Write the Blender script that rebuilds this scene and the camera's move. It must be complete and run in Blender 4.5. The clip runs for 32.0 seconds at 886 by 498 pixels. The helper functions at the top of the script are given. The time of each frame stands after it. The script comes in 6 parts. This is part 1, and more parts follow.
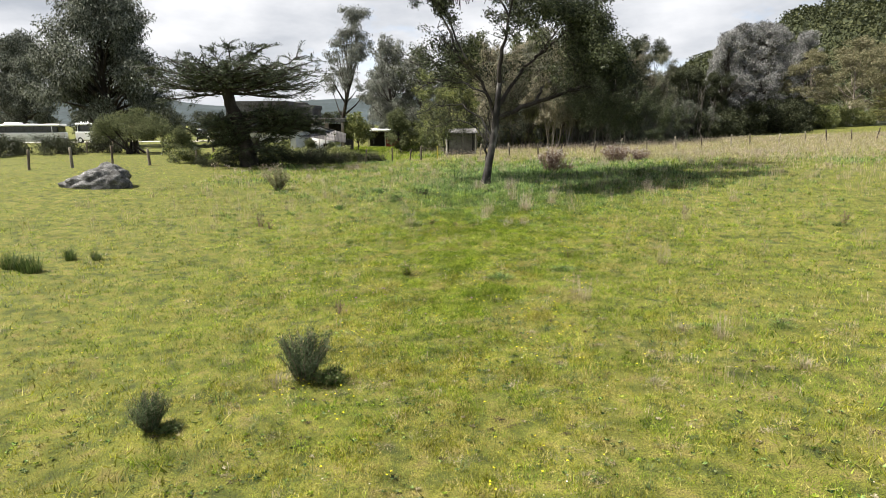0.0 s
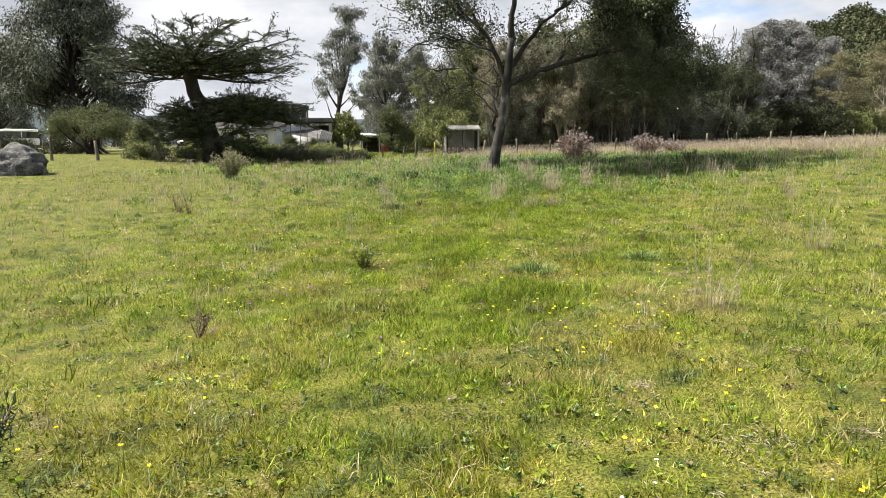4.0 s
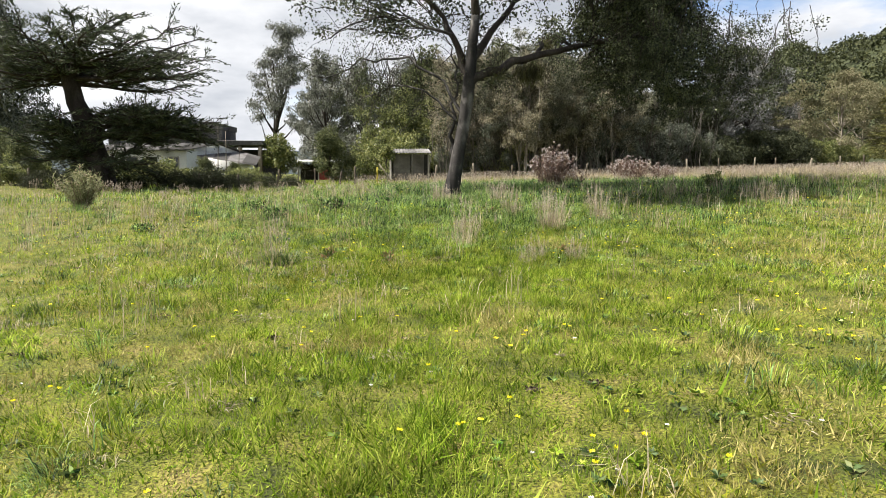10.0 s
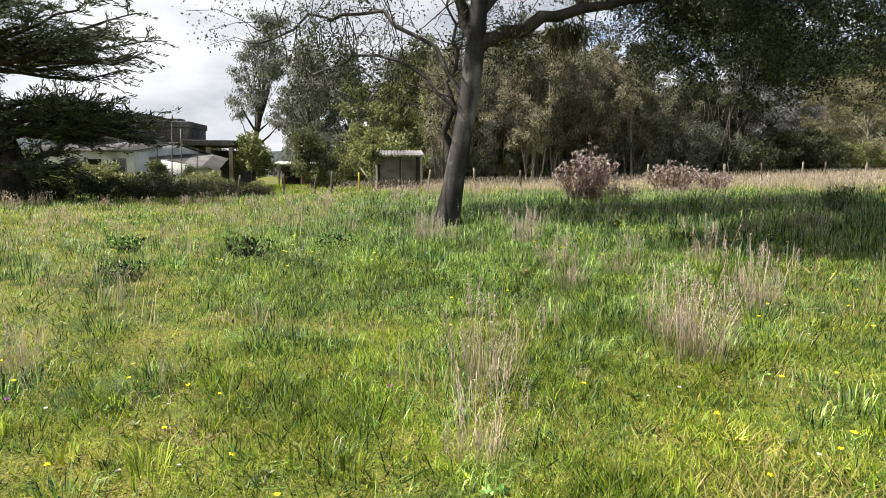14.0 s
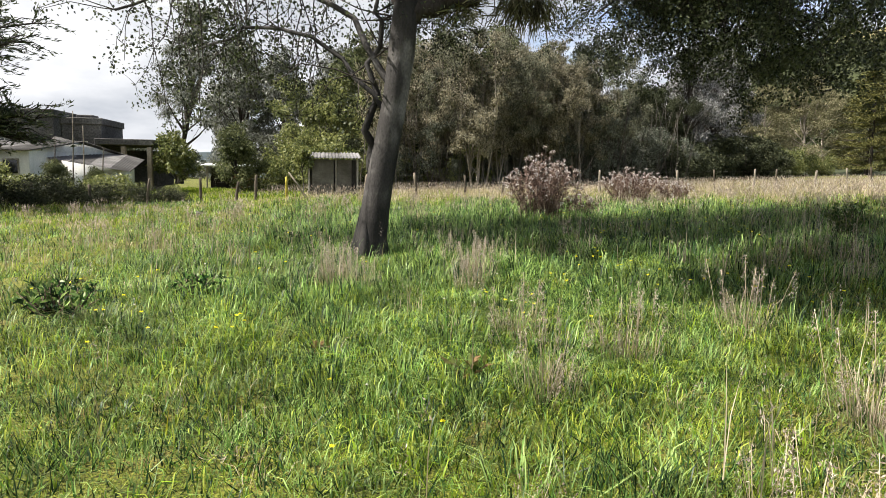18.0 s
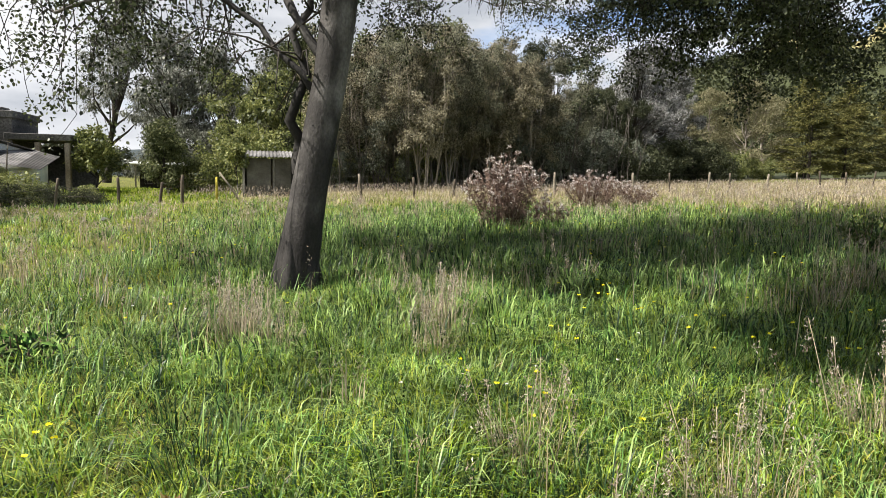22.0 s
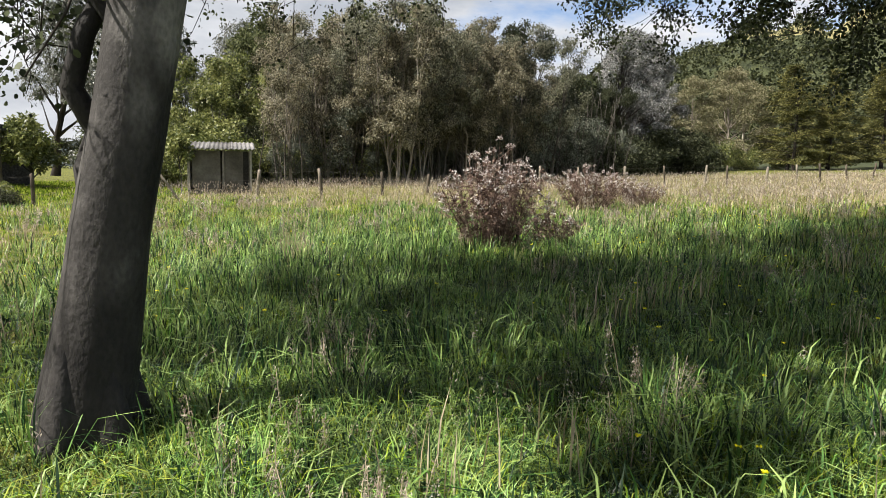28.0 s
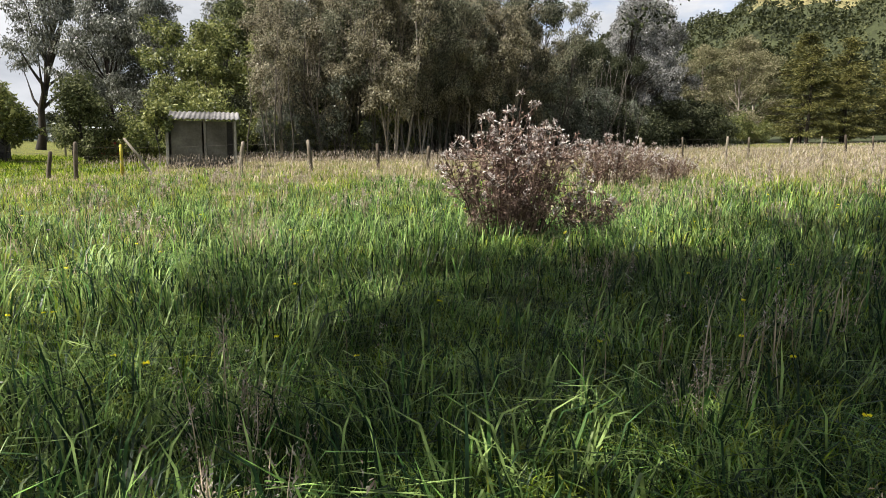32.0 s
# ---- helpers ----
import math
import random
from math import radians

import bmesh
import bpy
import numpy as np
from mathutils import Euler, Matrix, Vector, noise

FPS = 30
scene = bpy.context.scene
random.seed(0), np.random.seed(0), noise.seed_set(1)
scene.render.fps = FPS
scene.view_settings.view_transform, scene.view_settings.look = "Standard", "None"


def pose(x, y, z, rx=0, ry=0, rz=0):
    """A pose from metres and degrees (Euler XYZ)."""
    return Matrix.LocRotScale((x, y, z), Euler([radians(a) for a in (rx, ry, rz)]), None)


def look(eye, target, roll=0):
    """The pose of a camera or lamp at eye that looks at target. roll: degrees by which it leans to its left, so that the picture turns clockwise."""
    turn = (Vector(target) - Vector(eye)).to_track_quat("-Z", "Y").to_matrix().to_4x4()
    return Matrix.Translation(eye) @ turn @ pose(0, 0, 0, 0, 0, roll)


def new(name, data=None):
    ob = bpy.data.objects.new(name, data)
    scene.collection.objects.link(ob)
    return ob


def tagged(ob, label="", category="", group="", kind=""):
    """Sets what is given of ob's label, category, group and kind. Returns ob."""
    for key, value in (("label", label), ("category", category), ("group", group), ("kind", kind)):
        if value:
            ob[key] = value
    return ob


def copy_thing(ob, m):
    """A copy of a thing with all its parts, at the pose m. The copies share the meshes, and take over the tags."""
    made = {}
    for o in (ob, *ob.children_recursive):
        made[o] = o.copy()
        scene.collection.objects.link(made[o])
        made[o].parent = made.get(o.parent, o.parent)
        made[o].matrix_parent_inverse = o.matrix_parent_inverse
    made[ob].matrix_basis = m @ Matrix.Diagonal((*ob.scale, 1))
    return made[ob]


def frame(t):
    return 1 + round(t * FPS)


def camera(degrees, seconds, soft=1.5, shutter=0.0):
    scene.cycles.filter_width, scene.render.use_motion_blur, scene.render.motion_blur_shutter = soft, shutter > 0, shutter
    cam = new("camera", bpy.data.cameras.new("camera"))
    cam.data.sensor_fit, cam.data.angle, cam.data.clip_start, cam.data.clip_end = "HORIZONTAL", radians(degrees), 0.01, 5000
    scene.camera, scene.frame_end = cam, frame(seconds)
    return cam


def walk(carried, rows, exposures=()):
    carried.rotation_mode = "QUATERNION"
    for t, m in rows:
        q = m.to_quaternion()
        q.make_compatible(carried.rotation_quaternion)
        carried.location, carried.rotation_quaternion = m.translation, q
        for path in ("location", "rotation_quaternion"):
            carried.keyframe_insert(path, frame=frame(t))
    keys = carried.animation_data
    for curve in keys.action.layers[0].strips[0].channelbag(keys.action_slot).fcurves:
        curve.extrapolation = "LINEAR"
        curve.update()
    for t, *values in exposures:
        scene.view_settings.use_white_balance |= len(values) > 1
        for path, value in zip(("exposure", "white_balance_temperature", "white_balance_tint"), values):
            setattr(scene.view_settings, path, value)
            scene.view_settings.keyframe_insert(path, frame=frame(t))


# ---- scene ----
cam = camera(68.1, 32.0, soft=0.7)
PATH = [
    (0, (0.094, -1.179, 2.957), (0.091, 0.785, 2.578), -0.2),
    (0.5, (0.128, -0.372, 2.292), (0.125, 1.592, 1.913), -0.2),
    (1, (0.16, 0.497, 1.726), (0.157, 2.461, 1.347), -0.2),
    (1.5, (0.172, 1.606, 1.59), (0.17, 3.57, 1.211), -0.2),
    (2, (0.196, 2.693, 1.546), (0.193, 4.657, 1.168), -0.1),
    (2.5, (0.228, 3.675, 1.348), (0.225, 5.639, 0.973), -0.1),
    (3, (0.301, 4.474, 0.982), (0.296, 6.439, 0.607), -0.1),
    (3.5, (0.223, 5.16, 0.967), (0.221, 7.124, 0.59), -0.1),
    (4, (0.299, 5.887, 0.872), (0.294, 7.862, 0.558), 0.0),
    (4.5, (0.291, 6.516, 0.828), (0.285, 8.501, 0.59), 0.1),
    (6.5, (0.235, 8.219, 0.746), (0.241, 10.206, 0.521), 0.2),
    (7, (0.247, 8.628, 0.736), (0.274, 10.615, 0.512), 0.2),
    (7.5, (0.27, 9.165, 0.707), (0.305, 11.152, 0.485), 0.2),
    (8, (0.307, 9.805, 0.673), (0.353, 11.792, 0.452), 0.2),
    (8.5, (0.345, 10.523, 0.624), (0.409, 12.51, 0.404), 0.2),
    (9, (0.394, 11.342, 0.578), (0.482, 13.328, 0.357), 0.2),
    (9.5, (0.472, 12.245, 0.528), (0.594, 14.229, 0.308), 0.3),
    (10, (0.576, 13.175, 0.48), (0.725, 15.157, 0.261), 0.3),
    (10.5, (0.67, 14.138, 0.44), (0.825, 16.12, 0.223), 0.4),
    (11, (0.776, 15.126, 0.459), (0.931, 17.109, 0.243), 0.4),
    (11.5, (0.869, 16.048, 0.475), (1.024, 18.031, 0.259), 0.3),
    (12, (0.933, 16.902, 0.515), (1.09, 18.885, 0.3), 0.4),
    (12.5, (1.005, 17.76, 0.576), (1.162, 19.742, 0.36), 0.4),
    (13, (1.062, 18.526, 0.644), (1.22, 20.508, 0.429), 0.4),
    (13.5, (1.117, 19.196, 0.731), (1.276, 21.178, 0.515), 0.4),
    (14, (1.176, 19.767, 0.816), (1.335, 21.749, 0.599), 0.5),
    (14.5, (1.233, 20.244, 0.886), (1.394, 22.226, 0.671), 0.5),
    (16.5, (1.498, 21.691, 0.92), (1.735, 23.666, 0.711), 0.6),
    (17, (1.572, 22.021, 0.918), (1.835, 23.993, 0.711), 0.6),
    (17.5, (1.645, 22.341, 0.923), (1.94, 24.309, 0.717), 0.7),
    (18, (1.727, 22.588, 0.958), (2.053, 24.551, 0.751), 0.9),
    (18.5, (1.792, 22.874, 0.955), (2.148, 24.831, 0.749), 0.8),
    (19, (1.833, 23.167, 0.951), (2.215, 25.119, 0.748), 1.0),
    (19.5, (1.874, 23.423, 0.987), (2.282, 25.37, 0.782), 1.0),
    (20, (1.905, 23.665, 1.026), (2.328, 25.609, 0.821), 1.1),
    (20.5, (1.94, 23.946, 1.021), (2.375, 25.887, 0.816), 1.1),
    (21, (1.976, 24.21, 1.013), (2.425, 26.148, 0.808), 1.1),
    (21.5, (2.003, 24.481, 1.007), (2.47, 26.415, 0.804), 1.2),
    (22, (2.016, 24.668, 1.033), (2.503, 26.598, 0.83), 1.3),
    (22.5, (2.061, 24.936, 1.04), (2.566, 26.86, 0.837), 1.2),
    (23, (2.161, 25.178, 1.05), (2.684, 27.097, 0.848), 1.3),
    (23.5, (2.239, 25.459, 1.048), (2.782, 27.374, 0.847), 1.3),
    (24, (2.318, 25.77, 1.025), (2.866, 27.683, 0.826), 1.2),
    (24.5, (2.398, 26.077, 0.99), (2.948, 27.99, 0.792), 1.2),
    (25, (2.471, 26.368, 0.968), (3.021, 28.28, 0.769), 1.1),
    (25.5, (2.554, 26.642, 0.952), (3.105, 28.554, 0.755), 1.1),
    (26, (2.653, 26.956, 1.052), (3.206, 28.867, 0.85), 1.3),
    (26.5, (2.776, 27.162, 1.122), (3.329, 29.073, 0.918), 1.3),
    (28.5, (3.072, 28.22, 1.252), (3.628, 30.124, 1.0), 1.2),
    (29, (3.204, 28.451, 1.249), (3.758, 30.353, 0.971), 1.3),
    (29.5, (3.264, 28.707, 1.241), (3.819, 30.604, 0.94), 1.3),
    (30, (3.337, 28.974, 1.243), (3.891, 30.871, 0.931), 1.3),
    (30.5, (3.371, 29.23, 1.23), (3.926, 31.126, 0.918), 1.3),
    (31, (3.427, 29.468, 1.218), (3.982, 31.364, 0.906), 1.3),
    (31.5, (3.48, 29.734, 1.193), (4.036, 31.63, 0.883), 1.3),
    (32, (3.528, 30.016, 1.145), (4.082, 31.913, 0.838), 1.1),
]
walk(cam, [(t, look(eye, target, roll)) for t, eye, target, roll in PATH], [(0, 0.74), (7, 0.82), (19, 0.82), (25, 0.69), (32, 0.70)])

# ---- world, sun ----
SUN_FROM = Vector((-0.80, 0.06, 1.22)).normalized()
sun_data = bpy.data.lights.new("sun", "SUN")
sun_data.energy, sun_data.angle, sun_data.color = 7.6, radians(0.6), (1.0, 0.95, 0.86)
sun = new("sun", sun_data)
sun.matrix_world = look(SUN_FROM * 60, (0, 0, 0))

world = bpy.data.worlds.new("sky")
scene.world = world
world.use_nodes = True
wt = world.node_tree
wt.nodes.clear()


def wnode(kind, **kw):
    n = wt.nodes.new(kind)
    for k, v in kw.items():
        n.inputs[k].default_value = v
    return n


w_out, w_bg = wnode("ShaderNodeOutputWorld"), wnode("ShaderNodeBackground", Strength=0.86)
w_sky = wt.nodes.new("ShaderNodeTexSky")
w_sky.sky_type, w_sky.sun_disc = "NISHITA", False
w_sky.sun_elevation = math.asin(SUN_FROM.z)
w_sky.sun_rotation = math.atan2(SUN_FROM.x, SUN_FROM.y)
w_sky.altitude, w_sky.air_density, w_sky.dust_density = 2600, 1.0, 0.6
w_co = wt.nodes.new("ShaderNodeTexCoord")
w_map = wt.nodes.new("ShaderNodeMapping")
w_map.inputs["Location"].default_value = (3.1, 1.7, 0.4)
w_map.inputs["Scale"].default_value = (1.0, 1.0, 2.6)
w_n1 = wnode("ShaderNodeTexNoise", Scale=2.1, Detail=8.0, Roughness=0.58)
w_n2 = wnode("ShaderNodeTexNoise", Scale=3.4, Detail=6.0, Roughness=0.55)
w_ramp = wt.nodes.new("ShaderNodeValToRGB")
w_ramp.color_ramp.elements[0].position, w_ramp.color_ramp.elements[1].position = 0.30, 0.42
w_shade = wt.nodes.new("ShaderNodeValToRGB")
w_shade.color_ramp.elements[0].position, w_shade.color_ramp.elements[1].position = 0.36, 0.62
w_shade.color_ramp.elements[0].color = (0.385, 0.41, 0.455, 1)
w_shade.color_ramp.elements[1].color = (0.72, 0.725, 0.745, 1)
w_mul = wt.nodes.new("ShaderNodeMix")
w_mul.data_type, w_mul.blend_type = "RGBA", "MULTIPLY"
w_mul.inputs[0].default_value = 1.0
w_mul.inputs[7].default_value = (0.13, 0.13, 0.13, 1)
w_mix = wt.nodes.new("ShaderNodeMix")
w_mix.data_type = "RGBA"
L = wt.links.new
L(w_co.outputs["Generated"], w_map.inputs["Vector"])
L(w_map.outputs[0], w_n1.inputs["Vector"])
L(w_map.outputs[0], w_n2.inputs["Vector"])
w_sep = wt.nodes.new("ShaderNodeSeparateXYZ")
w_add = wt.nodes.new("ShaderNodeMath")
w_add.operation = "MULTIPLY_ADD"
w_add.inputs[1].default_value = -0.22
L(w_co.outputs["Generated"], w_sep.inputs[0])
L(w_sep.outputs[0], w_add.inputs[0])
w_up = wt.nodes.new("ShaderNodeMath")
w_up.operation = "MULTIPLY_ADD"
w_up.inputs[1].default_value = -0.17
L(w_sep.outputs[2], w_up.inputs[0])
L(w_n1.outputs[0], w_up.inputs[2])
w_off = wt.nodes.new("ShaderNodeMath")
w_off.operation = "ADD"
w_off.inputs[1].default_value = 0.055
L(w_up.outputs[0], w_off.inputs[0])
L(w_off.outputs[0], w_add.inputs[2])
L(w_add.outputs[0], w_ramp.inputs[0])
L(w_n2.outputs[0], w_shade.inputs[0])
L(w_sky.outputs[0], w_mul.inputs[6])
L(w_ramp.outputs[0], w_mix.inputs[0])
L(w_mul.outputs[2], w_mix.inputs[6])
L(w_shade.outputs[0], w_mix.inputs[7])
L(w_mix.outputs[2], w_bg.inputs[0])
L(w_bg.outputs[0], w_out.inputs[0])


# ---- materials ----
def material(name, cols, scale=1.0, fine=30.0, rough=0.8, trans=0.0, island=0.0, bump=0.0, fine_mix=0.35, metal=0.0, per_object=0.0, stretch=(1, 1, 1), spec=0.3, patch=0.0):
    """Colours mixed by a large noise, broken by a fine one; island and per_object vary single pieces."""
    m = bpy.data.materials.new(name)
    m.use_nodes = True
    nt = m.node_tree
    nt.nodes.clear()
    ln = nt.links.new
    geo = nt.nodes.new("ShaderNodeNewGeometry")
    mp = nt.nodes.new("ShaderNodeMapping")
    mp.inputs["Scale"].default_value = stretch
    ln(geo.outputs["Position"], mp.inputs["Vector"])
    big, small = nt.nodes.new("ShaderNodeTexNoise"), nt.nodes.new("ShaderNodeTexNoise")
    big.inputs["Scale"].default_value, big.inputs["Detail"].default_value = scale, 5
    small.inputs["Scale"].default_value, small.inputs["Detail"].default_value = fine, 4
    ln(mp.outputs[0], big.inputs["Vector"])
    ln(mp.outputs[0], small.inputs["Vector"])
    fac = big.outputs[0]
    if island or per_object:
        add = nt.nodes.new("ShaderNodeMath")
        add.operation = "MULTIPLY_ADD"
        add.inputs[1].default_value = island or per_object
        if island:
            ln(geo.outputs["Random Per Island"], add.inputs[0])
        else:
            info = nt.nodes.new("ShaderNodeObjectInfo")
            ln(info.outputs["Random"], add.inputs[0])
        shift = nt.nodes.new("ShaderNodeMath")
        shift.operation = "SUBTRACT"
        shift.inputs[1].default_value = (island or per_object) / 2
        ln(fac, shift.inputs[0])
        ln(shift.outputs[0], add.inputs[2])
        fac = add.outputs[0]
    ramp = nt.nodes.new("ShaderNodeValToRGB")
    els = ramp.color_ramp.elements
    while len(els) < len(cols):
        els.new(0.5)
    for i, c in enumerate(cols):
        els[i].position = 0.3 + 0.4 * i / max(1, len(cols) - 1)
        els[i].color = (*c, 1)
    ln(fac, ramp.inputs[0])
    vr = nt.nodes.new("ShaderNodeMapRange")
    vr.inputs[1].default_value, vr.inputs[2].default_value = 0.3, 0.7
    vr.inputs[3].default_value, vr.inputs[4].default_value = 1 - fine_mix, 1 + fine_mix
    ln(small.outputs[0], vr.inputs[0])
    mul = nt.nodes.new("ShaderNodeVectorMath")
    mul.operation = "SCALE"
    ln(ramp.outputs[0], mul.inputs[0])
    ln(vr.outputs[0], mul.inputs["Scale"])
    if patch:
        pn = nt.nodes.new("ShaderNodeTexNoise")
        pn.inputs["Scale"].default_value, pn.inputs["Detail"].default_value, pn.inputs["Roughness"].default_value = 1.15, 5, 0.62
        ln(geo.outputs["Position"], pn.inputs["Vector"])
        pr = nt.nodes.new("ShaderNodeMapRange")
        pr.inputs[1].default_value, pr.inputs[2].default_value = 0.34, 0.66
        pr.inputs[3].default_value, pr.inputs[4].default_value = 1 - patch, 1 + patch
        ln(pn.outputs[0], pr.inputs[0])
        pm = nt.nodes.new("ShaderNodeVectorMath")
        pm.operation = "SCALE"
        ln(mul.outputs[0], pm.inputs[0])
        ln(pr.outputs[0], pm.inputs["Scale"])
        mul = pm
    out = nt.nodes.new("ShaderNodeOutputMaterial")
    bsdf = nt.nodes.new("ShaderNodeBsdfPrincipled")
    bsdf.inputs["Roughness"].default_value = rough
    bsdf.inputs["Metallic"].default_value = metal
    bsdf.inputs["Specular IOR Level"].default_value = spec
    ln(mul.outputs[0], bsdf.inputs["Base Color"])
    if bump:
        bp = nt.nodes.new("ShaderNodeBump")
        bp.inputs["Strength"].default_value, bp.inputs["Distance"].default_value = 0.9, bump
        ln(small.outputs[0], bp.inputs["Height"])
        ln(bp.outputs[0], bsdf.inputs["Normal"])
    if trans:
        tl = nt.nodes.new("ShaderNodeBsdfTranslucent")
        ln(mul.outputs[0], tl.inputs[0])
        mx = nt.nodes.new("ShaderNodeMixShader")
        mx.inputs[0].default_value = trans
        ln(bsdf.outputs[0], mx.inputs[1])
        ln(tl.outputs[0], mx.inputs[2])
        ln(mx.outputs[0], out.inputs[0])
    else:
        ln(bsdf.outputs[0], out.inputs[0])
    return m


soil = material("pasture_soil", [(0.033, 0.041, 0.006), (0.072, 0.083, 0.009), (0.112, 0.112, 0.015), (0.140, 0.116, 0.034)], 3.1, 60, 0.95, bump=0.03, fine_mix=0.85, patch=0.15)
# dark colour stands in for shade on the ground under the hillside scrub
hill_floor = material("scrub_floor_shade_colour", [(0.022, 0.028, 0.010), (0.04, 0.047, 0.016)], 0.1, 1.5, 0.95)
turf = material("short_turf", [(0.105, 0.115, 0.010), (0.235, 0.245, 0.017), (0.325, 0.320, 0.030), (0.43, 0.385, 0.13)], 2.4, 9, 0.65, trans=0.38, island=0.75, fine_mix=0.5, spec=0.12, patch=0.3)
turf_green = material("greener_turf", [(0.062, 0.104, 0.008), (0.145, 0.230, 0.014), (0.225, 0.308, 0.024), (0.31, 0.35, 0.06)], 2.2, 9, 0.6, trans=0.38, island=0.75, fine_mix=0.45, spec=0.1, patch=0.3)
# deep lush green, with bluish shade under the tree mixed into its tones
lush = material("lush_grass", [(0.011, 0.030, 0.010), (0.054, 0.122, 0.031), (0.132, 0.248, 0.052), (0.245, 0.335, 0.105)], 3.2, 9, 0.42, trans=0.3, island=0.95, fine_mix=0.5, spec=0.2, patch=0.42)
straw = material("straw_grass", [(0.25, 0.205, 0.122), (0.375, 0.302, 0.202), (0.49, 0.405, 0.295)], 1.4, 8, 0.75, trans=0.3, island=0.8, patch=0.25)
seed = material("grass_seed_heads", [(0.24, 0.185, 0.145), (0.36, 0.29, 0.24), (0.50, 0.44, 0.375)], 1.5, 20, 0.85, trans=0.35, island=0.7)
darkweed = material("dark_weed_leaf", [(0.04, 0.07, 0.018), (0.075, 0.12, 0.03), (0.15, 0.17, 0.06)], 3, 30, 0.55, trans=0.25, island=0.7)
greyweed = material("grey_green_leaf", [(0.040, 0.058, 0.026), (0.075, 0.10, 0.047), (0.145, 0.175, 0.095)], 3, 30, 0.6, trans=0.2, island=0.6, spec=0.12)
sage = material("sage_green_leaf", [(0.12, 0.13, 0.06), (0.22, 0.23, 0.11), (0.33, 0.33, 0.20)], 3, 30, 0.6, trans=0.25, island=0.6, spec=0.12)
clod = material("bare_earth_clod", [(0.035, 0.024, 0.016), (0.065, 0.047, 0.033), (0.11, 0.085, 0.06)], 6, 50, 0.95, island=0.6)
thatch = material("grey_dead_thatch", [(0.17, 0.14, 0.085), (0.26, 0.22, 0.14), (0.36, 0.31, 0.22)], 3, 30, 0.9, trans=0.2, island=0.7)
bleached = material("bleached_grass", [(0.21, 0.185, 0.055), (0.33, 0.285, 0.09), (0.44, 0.385, 0.16)], 3, 30, 0.85, trans=0.25, island=0.7)
purple = material("purple_petal", [(0.30, 0.10, 0.36), (0.42, 0.18, 0.48)], 5, 40, 0.7, trans=0.2, island=0.4, fine_mix=0.1)
dockleaf = material("dock_leaf", [(0.085, 0.13, 0.025), (0.14, 0.16, 0.04), (0.22, 0.13, 0.06)], 4, 25, 0.5, trans=0.3, island=0.8)
petal = material("yellow_petal", [(0.80, 0.70, 0.012), (0.88, 0.80, 0.03)], 5, 40, 0.6, trans=0.2, island=0.3, fine_mix=0.1)
clover = material("pale_petal", [(0.55, 0.52, 0.48), (0.66, 0.64, 0.60)], 5, 40, 0.7, island=0.3, fine_mix=0.1)
thistle_stem = material("dry_brown_stem", [(0.085, 0.052, 0.042), (0.155, 0.10, 0.08), (0.26, 0.185, 0.15)], 4, 40, 0.85, island=0.6, trans=0.15)
thistle_fluff = material("pinkish_grey_fluff", [(0.36, 0.305, 0.285), (0.52, 0.46, 0.435), (0.70, 0.66, 0.635)], 3, 30, 0.9, trans=0.3, island=0.6)
# the last, pale tone puts sunlit patches of the trunk into the bark colour
bark = material("grey_brown_bark", [(0.007, 0.006, 0.0056), (0.015, 0.013, 0.0122), (0.038, 0.034, 0.032), (0.17, 0.158, 0.149)], 1.7, 46, 0.8, bump=0.008, stretch=(1, 1, 0.6), fine_mix=0.3)
dark_bark = material("dark_bark", [(0.016, 0.013, 0.010), (0.030, 0.024, 0.020), (0.060, 0.05, 0.041)], 2, 30, 0.9, bump=0.02, stretch=(1, 1, 0.3))
pale_bark = material("pale_bark", [(0.13, 0.11, 0.09), (0.22, 0.19, 0.16), (0.34, 0.30, 0.26)], 2, 22, 0.85, bump=0.02, stretch=(1, 1, 0.3))
mid_bark = material("grey_brown_stem_bark", [(0.040, 0.034, 0.029), (0.078, 0.067, 0.058), (0.17, 0.15, 0.13)], 2, 22, 0.88, bump=0.02, stretch=(1, 1, 0.3))
leaf_main = material("dark_green_alder_leaf", [(0.018, 0.024, 0.011), (0.038, 0.048, 0.021), (0.10, 0.115, 0.055)], 0.8, 25, 0.48, trans=0.2, island=0.8, spec=0.22)
# leaf colour darkened to hold the shade inside the wood and by the cypress
leaf_shaded = material("shade_dark_leaf", [(0.020, 0.025, 0.012), (0.036, 0.042, 0.020), (0.075, 0.08, 0.045)], 0.5, 12, 0.6, trans=0.15, island=0.7, spec=0.1)
leaf_dense = material("dark_green_leaf", [(0.046, 0.057, 0.021), (0.085, 0.10, 0.04), (0.17, 0.18, 0.085)], 0.5, 12, 0.6, trans=0.24, island=0.75, spec=0.14)
leaf_olive = material("olive_brown_leaf", [(0.066, 0.060, 0.036), (0.165, 0.148, 0.093), (0.33, 0.300, 0.212)], 0.5, 12, 0.5, trans=0.33, island=0.9, spec=0.2)
leaf_greygreen = material("grey_green_thin_leaf", [(0.048, 0.052, 0.032), (0.115, 0.118, 0.075), (0.24, 0.235, 0.165)], 0.5, 12, 0.5, trans=0.28, island=0.9, spec=0.2)
leaf_green = material("fresh_green_leaf", [(0.060, 0.076, 0.022), (0.125, 0.145, 0.042), (0.25, 0.26, 0.09)], 0.6, 12, 0.45, trans=0.28, island=0.7)
leaf_euc = material("grey_green_gum_leaf", [(0.05, 0.056, 0.038), (0.095, 0.10, 0.075), (0.20, 0.205, 0.17)], 0.5, 12, 0.45, trans=0.2, island=0.8, spec=0.5)
